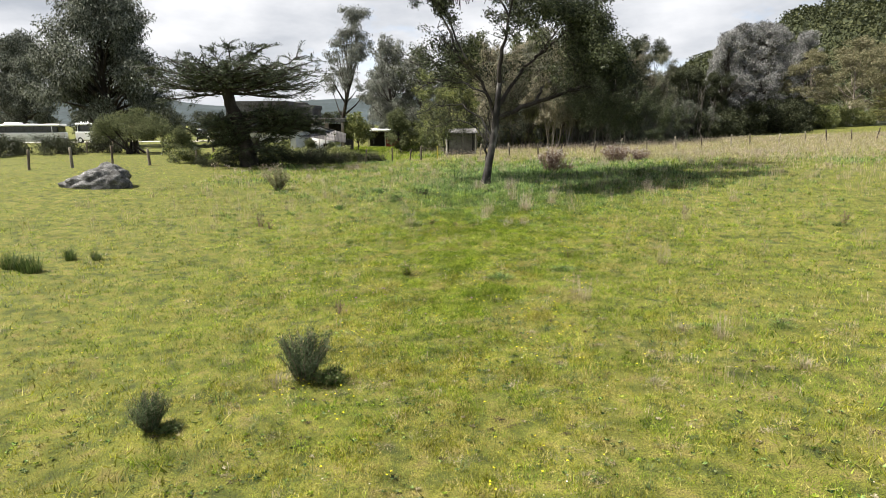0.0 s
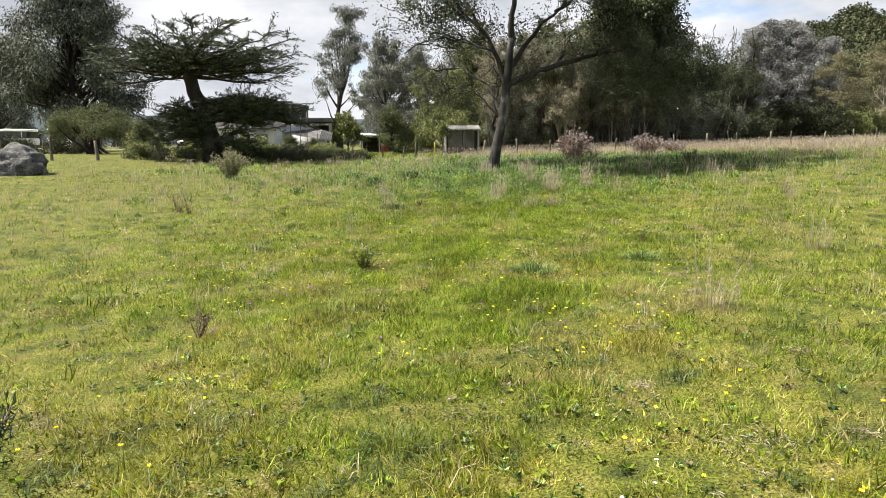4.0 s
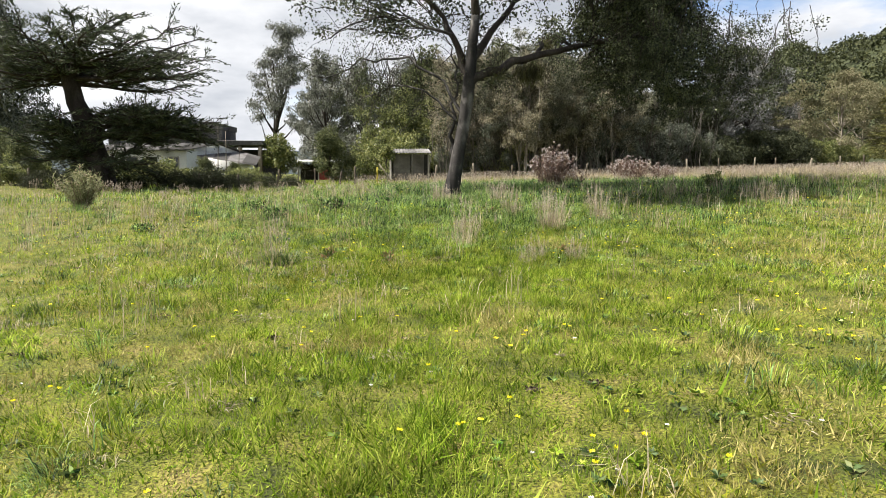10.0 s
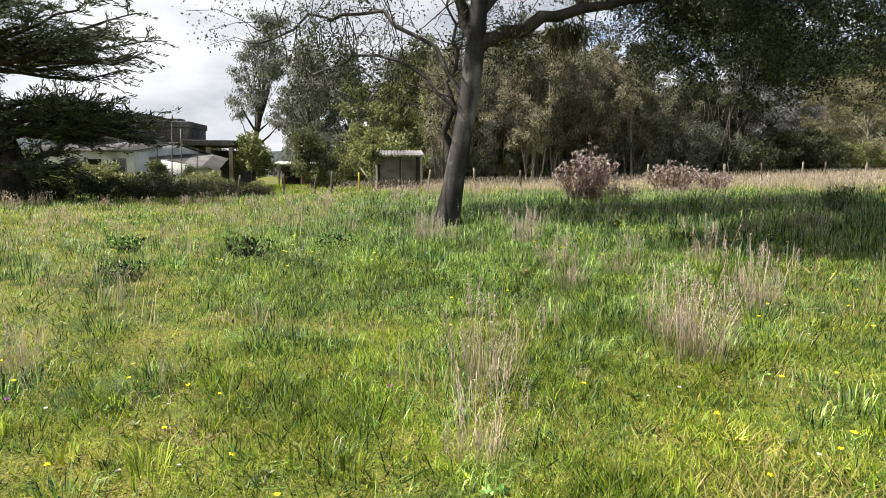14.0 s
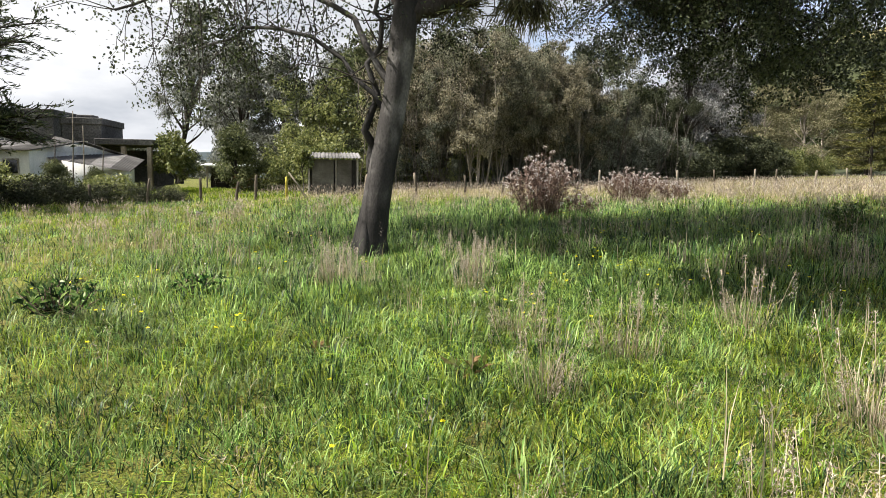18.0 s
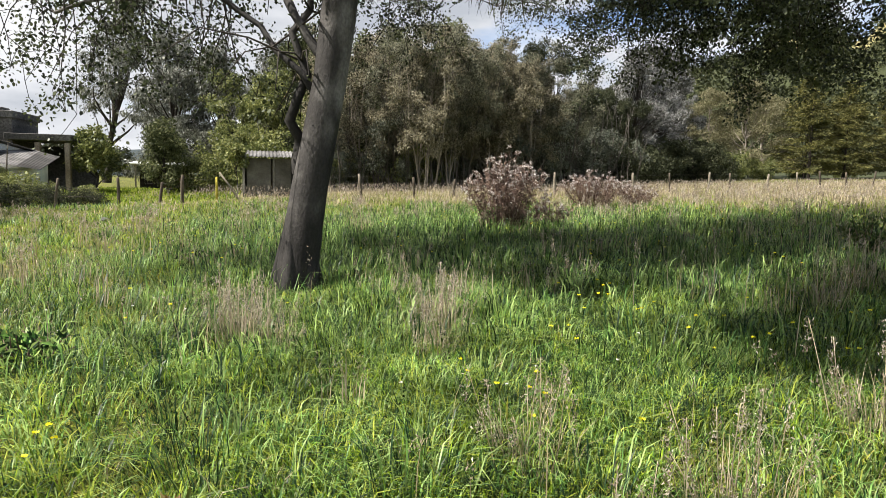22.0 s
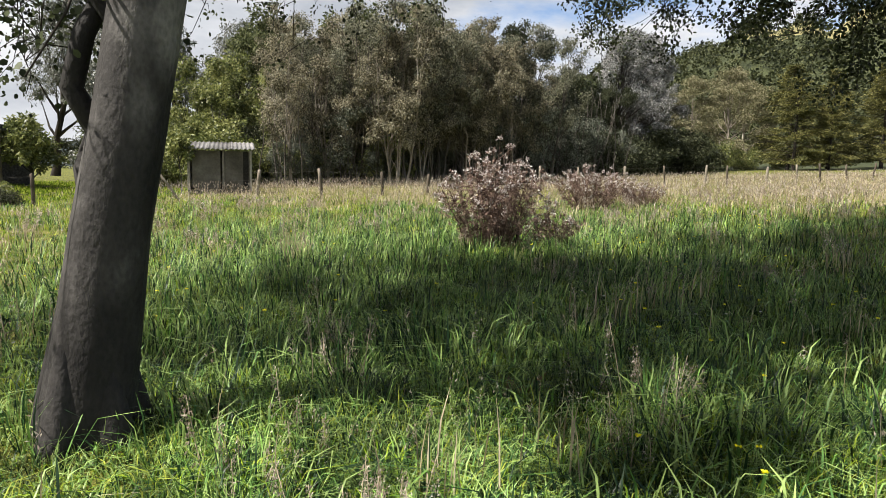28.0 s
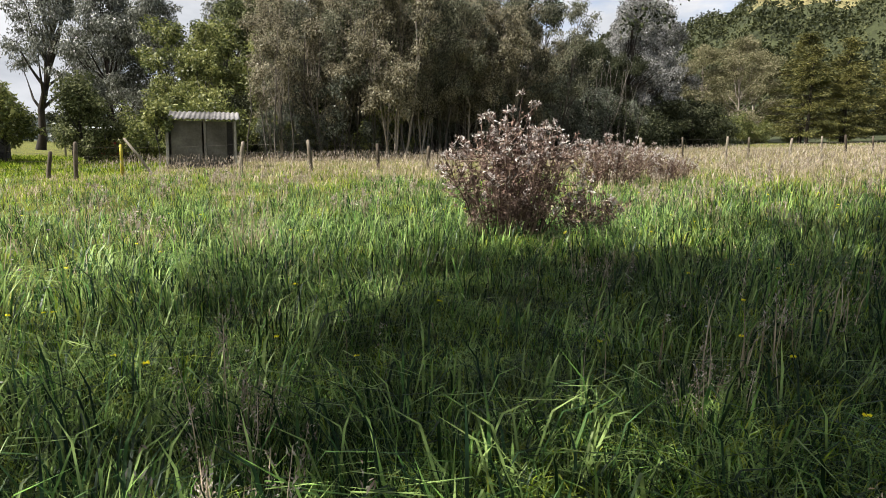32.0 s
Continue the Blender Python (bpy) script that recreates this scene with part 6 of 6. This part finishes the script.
Q9 = np.repeat(C9 + np.array([0, 0, 1.0]) * (h9 * 0.96)[:, None], 12, axis=0) + rg.normal(size=(len(C9) * 12, 3)) * np.array([0.012, 0.012, 0.035])
tagged(part("grass_plumes", kites(Q9, rg.normal(size=Q9.shape) * 0.6 + np.array([0, 0, 0.8]), rg.uniform(0.014, 0.03, len(Q9)), 0.006, rg), seed), "soft pinkish plumes on the dry stalks", "grass", kind="stuff")


# bare earth crumbs and flattened dead thatch between the tufts
for name, n, per, mat_, wide, size, lab in (("earth_clods", 620, 46, clod, 0.05, 0.02, "small dark patches of bare crumbly earth"), ("dead_thatch", 900, 80, thatch, 0.12, 0.05, "flattened greyish dead thatch in the turf")):
    C = sow(rg, n, -9, 10, 4, 26, lambda x, y: np.clip(1.2 / (1 + (np.abs(x - path_x(y)) / 5.0) ** 2), 0, 1) * np.interp(y, [6, 14, 24], [1.0, 0.55, 0.4]) * (0.2 + 0.8 * patches(x, y, 1.8, 71)))
    P = np.repeat(C, per, axis=0) + rg.normal(size=(len(C) * per, 3)) * np.array([wide, wide * 0.7, 0.006]) * np.repeat(rg.uniform(0.4, 1.5, len(C)), per)[:, None] + np.array([0, 0, 0.03])
    tagged(part(name, kites(P, rg.normal(size=P.shape) * np.array([1, 1, 0.25]), size * rg.uniform(0.6, 1.6, len(P)), size * (0.6 if name == "earth_clods" else 0.12), rg, 0.3), mat_), lab, "turf", kind="stuff")


# flat rosettes of small broad leaves pressed into the turf
CR = sow(rg, 30000, -8, 9, 4, 24, lambda x, y: np.clip(1.1 / (1 + (np.abs(x - path_x(y)) / 3.6) ** 2), 0, 1) * (0.1 + 0.9 * patches(x, y, 1.2, 81) ** 2) * np.interp(y, [5, 11, 24], [1.0, 0.4, 0.15]))
ar = np.arange(7)[None, :] * 0.9 + rg.uniform(0, 6.3, (len(CR), 1)) + rg.normal(size=(len(CR), 7)) * 0.2
DR = np.stack([np.cos(ar), np.sin(ar), rg.uniform(0.05, 0.7, ar.shape)], -1).reshape(-1, 3)
LR = np.repeat(rg.uniform(0.02, 0.055, len(CR)), 7)
vR, fR = kites(np.repeat(CR + np.array([0, 0, 0.03]), 7, axis=0), DR, LR, LR * 0.42, rg, 0.3)
strew("leaf_rosettes", vR, 4, (lush, darkweed, turf_green, thatch), np.repeat(rg.choice(4, len(CR), p=[0.3, 0.35, 0.28, 0.07]), 7), ("small flat green leaf rosettes in the turf", "small flat dark leaf rosettes in the turf", "small flat pale green leaf rosettes in the turf", "withered leaf rosettes in the turf"))


# small yellow flowers on thin stems
def flowers(name, n, seedn, mat, label, keep, r=0.0165, clusters=(), per=5):
    rng = np.random.default_rng(seedn)
    P = sow(rng, n, -12, 14, 3, 40, keep)
    if clusters:
        E = np.array([(x + dx, y + dy) for x, y in clusters for dx, dy in rng.normal(size=(per, 2)) * 0.17])
        P = np.vstack([P, np.column_stack([E, ground_z(E[:, 0], E[:, 1])])])
    h = rng.uniform(0.04, 0.13, len(P)) + 0.12 * np.clip((P[:, 1] - 22) / 8, 0, 1)
    top = P + np.array([0, 0, 1.0]) * h[:, None]
    pieces = []
    m = 7
    az = np.arange(m) * 2 * math.pi / m
    for k in range(m):
        d = np.tile(np.array([math.cos(az[k]), math.sin(az[k]), 0.25]), (len(P), 1)) + rng.normal(size=(len(P), 3)) * 0.1
        pieces.append(kites(top, d, r * rng.uniform(0.85, 1.2, len(P)), r * 0.9, rng, 0.1, 0.6))
    tagged(part(name, join(pieces), mat), label, "flowers", kind="stuff")
    v, f = blades(P, 0.05, h, 0.004, rng)
    tagged(part(name + "_stems", (v, f), lush), "thin green flower stems in the pasture", "flowers", kind="stuff")


def near(x, y):
    p = np.stack([x, y, x], 1)
    return np.clip(clumpy(p, 0.7) * 1.5 - 0.55, 0, 1) * np.clip(1.3 / (1 + (np.abs(x - path_x(y)) / 5.0) ** 2), 0, 1)


flowers("yellow_flowers", 3900, 61, petal, "small yellow dandelion-like flowers in the grass", near, clusters=[(0.7, 12.2), (1.5, 12.15), (2.3, 12.35), (3.0, 12.9), (4.8, 29.7), (4.65, 29.2), (1.0, 16.2), (1.5, 15.9), (0.9, 14.9), (3.3, 17.6), (3.9, 18.4), (-2.0, 8.2), (-1.6, 8.0), (-2.3, 8.0), (0.0, 11.2), (1.3, 10.9), (2.2, 10.2), (-1.5, 10.8), (-2.4, 9.8), (1.0, 27.8), (3.4, 27.6)])
flowers("pale_flowers", 1500, 62, clover, "tiny pale clover heads in the grass", near, 0.012)

flowers("purple_flowers", 60, 63, purple, "small purple clover heads in the grass", near, 0.02, [(-1.38, 13.63), (-1.59, 13.14), (-1.46, 13.2), (-0.5, 11.92)], 2)


# ---- tufts and weeds ----
def grass_tuft(seedn, n, h, r, mat_blade, mat_head, heads, label, name="grass_tuft", w=0.005, fall=0.35):
    rng = np.random.default_rng(seedn)
    root = thing(name, (0, 0, 0), label, "grass tuft", name.replace("_", " ") + "s in the pasture")
    a, q = rng.uniform(0, 2 * math.pi, n), r * rng.uniform(0, 1, n) ** 0.6
    P = np.stack([np.cos(a) * q, np.sin(a) * q, np.full(n, -0.03)], 1)
    tagged(part("foliage", blades(P, (0.12 + fall * q / r) * rng.uniform(0.5, 1.5, n), h * rng.uniform(0.35, 1.05, n), w * rng.uniform(0.7, 1.5, n), rng, a + rng.normal(size=n) * 0.5), mat_blade, root), kind="stuff")
    if heads:
        a, q = rng.uniform(0, 2 * math.pi, heads), r * rng.uniform(0, 1, heads)
        stems, Hp, Hd = [], [], []
        for i in range(heads):
            p = np.array([math.cos(a[i]) * q[i], math.sin(a[i]) * q[i], 0])
            lean = rng.normal(size=2) * 0.12 * h
            e = p + np.array([p[0] * 0.6 + lean[0], p[1] * 0.6 + lean[1], h * rng.uniform(0.6, 1.4)])
            stems.append(tube(bent(p, e, 4, 0.006, rng), [0.0028, 0.0024, 0.002, 0.0016], 3))
            m = 56
            u = rng.uniform(0, 0.2, m)
            Hp.append(e[None] - np.array([0, 0, 1.0]) * u[:, None] + rng.normal(size=(m, 3)) * 0.013)
            Hd.append(rng.normal(size=(m, 3)) * 0.7 + np.array([0, 0, 0.9]))
        tagged(part("stalk_growth", mesh_tubes("stalk_growth", stems, straw), straw, root), kind="stuff")
        Hp = np.vstack(Hp)
        tagged(part("seed_fluff", kites(Hp, np.vstack(Hd), rng.uniform(0.010, 0.026, len(Hp)), 0.0055, rng), mat_head, root, "pale feathery seed heads"), kind="stuff")
    return root


straw_a = grass_tuft(71, 130, 0.5, 0.2, straw, seed, 16, "tall pale straw-coloured grass tuft with seed heads", w=0.003, fall=0.45)
plant(straw_a, [(-1.15, 22.4, 0.9, 15), (2.37, 21.35, 0.6, 30), (2.86, 21.23, 0.6, 200), (2.2, 21.1, 0.5, 90), (4.5, 25.5, 1.0, 70), (7.8, 30.14, 1.0, 0), (3.22, 23.9, 1.1, 0), (1.74, 23.7, 1.1, 45), (1.64, 29.84, 0.9, 0), (3.29, 29.82, 0.8, 120), (3.03, 28.96, 0.8, 220), (2.0, 29.3, 0.75, 10), (4.4, 25.2, 0.8, 0), (3.25, 24.1, 0.95, 60), (3.1, 27.3, 0.85, 130), (1.62, 22.8, 0.8, 200), (2.95, 26.15, 0.9, 250), (3.0, 12.4, 1.0, 300), (1.75, 29.5, 0.9, 20), (3.2, 29.35, 0.95, 100), (3.3, 29.9, 0.7, 170), (4.9, 9.7, 0.8, 70), (5.7, 15.3, 0.9, 10), (6.7, 29.4, 0.9, 0), (4.9, 27.2, 1.0, 80), (3.7, 26.7, 0.9, 140), (3.45, 36.8, 1.25, 50), (1.75, 29.9, 0.8, 210), (7.25, 28.7, 0.8, 0), (-4.4, 26.7, 0.8, 30), (-1.4, 24.4, 0.7, 90), (3.2, 24.4, 0.8, 300), (9.0, 27.5, 0.9, 0), (11.5, 24.5, 0.9, 80), (8.5, 21.5, 0.9, 40)])
pink_a = grass_tuft(72, 120, 0.42, 0.2, lush, seed, 10, "tuft of grass with pinkish feathery seed heads")
plant(pink_a, [(3.5, 32.4, 1.1, 0), (5.0, 30.9, 1.0, 50), (5.2, 32.1, 0.9, 120), (3.45, 31.7, 1.0, 200), (4.75, 30.5, 0.9, 280), (3.2, 30.9, 0.85, 20), (3.4, 32.7, 0.8, 90), (2.4, 21.5, 0.6, 30), (2.9, 21.4, 0.6, 130), (2.9, 30.6, 0.9, 45), (6.1, 34.6, 1.1, 0), (6.6, 35.0, 0.9, 0), (2.05, 30.1, 0.7, 0)])
green_t = grass_tuft(73, 520, 0.25, 0.22, lush, seed, 0, "low bright green grass clump", w=0.0055, fall=1.0)
plant(green_t, [(1.45, 14.25, 1.15, 0), (3.09, 15.04, 1.0, 40), (4.87, 10.26, 0.7, 0), (6.26, 10.28, 0.8, 60), (2.45, 12.9, 0.5, 100), (3.4, 16.9, 0.7, 60), (0.1, 15.6, 0.6, 120), (1.2, 21.8, 0.9, 30), (5.6, 11.8, 0.7, 0), (-0.9, 16.1, 0.6, 70), (0.2, 24.9, 1.0, 20), (-0.4, 24.2, 0.9, 80), (4.9, 23.1, 0.8, 0)])
dark_t = grass_tuft(74, 380, 0.22, 0.18, darkweed, seed, 0, "small dark green grass tuft", w=0.006, fall=1.0)
plant(dark_t, [(0.0, 9.6, 0.9, 0), (-2.9, 19.8, 0.9, 50), (-2.2, 19.8, 0.7, 100), (-3.0, 17.3, 0.9, 150), (3.0, 17.5, 0.9, 200), (-0.65, 23.9, 1.1, 250), (-0.95, 22.2, 1.5, 300), (-0.85, 22.8, 0.8, 10), (0.7, 23.5, 0.8, 60), (-0.25, 28.5, 1.6, 110), (-2.9, 19.4, 0.7, 0), (12.8, 19.6, 1.3, 0), (-4.5, 14.0, 0.8, 0), (6.5, 18.5, 0.9, 0), (-6.0, 20.5, 0.9, 90)])
rush = grass_tuft(75, 260, 0.7, 0.2, darkweed, seed, 0, "upright clump of dark green rushes", "rush_clump", 0.012)
plant(rush, [(-12.4, 17.2, 1.0, 0), (-11.5, 16.8, 1.1, 40), (-11.9, 17.0, 0.9, 80), (-11.2, 18.2, 0.8, 120), (-10.4, 18.2, 0.65, 160), (-12.9, 16.6, 0.9, 200)])


# bushy grey-green shrubs in the foreground
def leafy_weed(seedn, h, r, stems, per, mat_l, label, size=0.06, name="shrub", heads=None, ratio=0.28, loose=0.0):
    rng = np.random.default_rng(seedn)
    root = thing(name, (0, 0, 0), label, "shrub")
    tubes, Ps, Ds, Hp = [], [], [], []
    for i in range(stems):
        a, q = rng.uniform(0, 2 * math.pi), rng.uniform(0, 1) ** 0.6
        e = np.array([math.cos(a) * r * q, math.sin(a) * r * q, h * rng.uniform(0.65, 1.0) * (1 - 0.25 * q)])
        P = bent(np.array([math.cos(a), math.sin(a), 0]) * r * 0.12 * q, e, 6, 0.015, rng)
        tubes.append(tube(P, np.linspace(0.008, 0.003, 6), 4))
        t = rng.uniform(0.15, 1.0, per) * 5
        k = np.minimum(t.astype(int), 4)
        Ps.append(P[k] + (P[k + 1] - P[k]) * (t - k)[:, None] + rng.normal(size=(per, 3)) * loose)
        d = rng.normal(size=(per, 3)) * 0.75 + np.array([0, 0, 0.75])
        Ds.append(d)
        Hp.append(e)
    tagged(part("stem_growth", mesh_tubes("stem_growth", tubes, thistle_stem), thistle_stem, root), kind="stuff")
    Ps, Ds = np.vstack(Ps), np.vstack(Ds)
    tagged(part("foliage", kites(Ps, Ds, size * rng.uniform(0.6, 1.4, len(Ps)), size * ratio, rng), mat_l, root), kind="stuff")
    if heads:
        Hp = np.repeat(np.array(Hp), 8, axis=0) + rng.normal(size=(8 * stems, 3)) * 0.008
        tagged(part("blossom", kites(Hp, rng.normal(size=Hp.shape) * np.array([1, 1, 0.3]), 0.024, 0.018, rng), heads, root), kind="stuff")
    return root


sh = leafy_weed(81, 0.95, 0.46, 52, 200, greyweed, "bushy dark grey-green shrub with upright spires in short grass", 0.05, ratio=0.2, loose=0.028)
plant(sh, [(-2.13, 8.6, 1.05, 200), (-3.9, 7.1, 0.72, 120)])
# dark leaves added where the shrub's shadow lies
shadow_weed = leafy_weed(87, 0.3, 0.3, 30, 60, darkweed, "low dark leafy weed patch, added for the shadow at the foot of the shrub", 0.05, ratio=0.4, loose=0.03)
plant(shadow_weed, [(-1.74, 8.5, 1.0, 0), (-3.62, 7.05, 0.6, 50)])
dead_t = grass_tuft(76, 200, 0.28, 0.16, thatch, seed, 0, "flattened tuft of dead brown grass beside the shrub", fall=0.9)
plant(dead_t, [(-2.52, 8.5, 1.0, 0), (-2.35, 8.95, 0.7, 90), (3.2, 7.9, 0.8, 20), (4.4, 10.2, 1.0, 0), (5.6, 8.3, 1.0, 140)])
sp = leafy_weed(82, 1.0, 0.55, 46, 60, sage, "upright pale green weed shrub with dry flower tips", 0.1, heads=straw, ratio=0.2, loose=0.02)
plant(sp, [(-8.6, 33.3, 1.35, 0)])
yw = leafy_weed(83, 0.45, 0.26, 16, 40, turf_green, "straggly weed clump with dry brownish tips", 0.07, heads=straw, ratio=0.14)
plant(yw, [(-0.88, 15.15, 1.0, 0), (3.45, 16.4, 0.7, 90)])
tw = leafy_weed(84, 0.6, 0.2, 10, 16, thistle_stem, "thin dark dried weed with bare stems", 0.06)
plant(tw, [(-6.9, 23.5, 1.0, 0), (-2.15, 12.2, 0.7, 100), (13.0, 19.8, 0.9, 30), (-6.4, 23.0, 0.8, 0), (8.8, 22.4, 0.7, 10)])
dock = leafy_weed(85, 0.42, 0.2, 8, 7, dockleaf, "broad-leaved dock plant with reddish-brown leaves", 0.15, ratio=0.36)
plant(dock, [(-0.35, 22.2, 0.7, 0), (0.5, 21.6, 0.55, 90), (2.86, 21.7, 0.5, 180), (2.55, 26.5, 0.6, 30), (1.6, 27.2, 0.5, 60), (4.4, 31.3, 0.6, 200)])
gp = leafy_weed(86, 0.32, 0.3, 24, 18, lush, "low grey-green leafy weed patch", 0.07, ratio=0.35)
plant(gp, [(-0.7, 28.9, 1.3, 0), (-4.3, 26.4, 1.0, 90), (-1.0, 29.6, 1.2, 45), (0.4, 29.5, 1.1, 0), (-2.0, 27.8, 1.1, 10), (1.0, 33.5, 1.0, 0), (-3.0, 30.5, 1.2, 80)])


# ---- dried thistle clumps ----
def thistle(seedn, h, r, stems, label, fluff=0.5):
    rng = np.random.default_rng(seedn)
    root = thing("thistle_clump", (0, 0, 0), label, "thistle", "dried thistle clumps")
    tubes, Ps, Ds, Hp, Bp = [], [], [], [], []
    for i in range(stems):
        a, q = rng.uniform(0, 2 * math.pi), rng.uniform(0, 1) ** 0.55
        e = np.array([math.cos(a) * r * q, math.sin(a) * r * q, h * rng.uniform(0.62, 1.0) * (1 - 0.28 * q * q)])
        P = bent(np.array([math.cos(a), math.sin(a), 0]) * r * 0.3 * q + np.array([0, 0, -0.1]), e, 7, 0.02, rng)
        tubes.append(tube(P, np.linspace(0.011, 0.004, 7), 5))
        Hp.append(e)
        for b in range(7):
            k = rng.integers(2, 6)
            d = unit(rng.normal(size=(1, 3)) * np.array([[1, 1, 0.4]]) + np.array([[0, 0, 0.7]]))[0]
            e2 = P[k] + d * rng.uniform(0.12, 0.34)
            tubes.append(tube(np.array([P[k], (P[k] + e2) / 2 + np.array([0, 0, -0.01]), e2]), [0.006, 0.004, 0.003], 4))
            (Hp if rng.uniform() < fluff * 1.7 * (e2[2] / h) ** 1.6 else Bp).append(e2)
        m = 30
        t = rng.uniform(0.05, 0.95, m) * 6
        k = np.minimum(t.astype(int), 5)
        Ps.append(P[k] + (P[k + 1] - P[k]) * (t - k)[:, None])
        Ds.append(rng.normal(size=(m, 3)) * 0.9 - np.array([0, 0, 0.25]))
    tagged(part("stem_growth", mesh_tubes("stem_growth", tubes, thistle_stem), thistle_stem, root), kind="stuff")
    Ps = np.vstack(Ps)
    tagged(part("dry_foliage", kites(Ps, np.vstack(Ds), rng.uniform(0.05, 0.14, len(Ps)), 0.022, rng, 0.5), thistle_stem, root, "curled dry brown leaves"), kind="stuff")

    def heads_at(C, n, s, mat, name, lab):
        C = np.array(C)
        Q = np.repeat(C, n, axis=0) + rng.normal(size=(n * len(C), 3)) * s * 0.3
        D = rng.normal(size=Q.shape) + np.array([0, 0, 0.4])
        tagged(part(name, kites(Q, D, s * rng.uniform(0.6, 1.3, len(Q)), s * 0.42, rng, 0.2), mat, root, lab), kind="stuff")

    heads_at(Hp, 16, 0.05, thistle_fluff, "seed_fluff", "pinkish white fluffy seed heads")
    heads_at(Bp + Hp, 12, 0.045, thistle_stem, "bud_growth", "brown spiny buds")
    return root


th = thistle(91, 1.74, 0.82, 62, "large dried brown thistle clump with fluffy pinkish-white seed heads", 0.62)
plant(th, [(6.35, 37.0, 1.0, 0)])
th2 = thistle(92, 1.34, 1.1, 66, "broad dried thistle clump with pinkish seed heads", 0.45)
plant(th2, [(11.9, 44.2, 1.0, 0), (13.7, 44.6, 0.72, 100)])
th3 = thistle(93, 0.8, 0.34, 12, "small greyish thistle plant beside the big clump", 0.3)
plant(th3, [(7.1, 36.5, 1.0, 0)])
tall_weed = leafy_weed(88, 0.95, 0.5, 18, 34, darkweed, "tall dark leafy weeds standing in the dry grass", 0.11, ratio=0.4, loose=0.03)
plant(tall_weed, [(10.1, 32.2, 0.75, 30)])
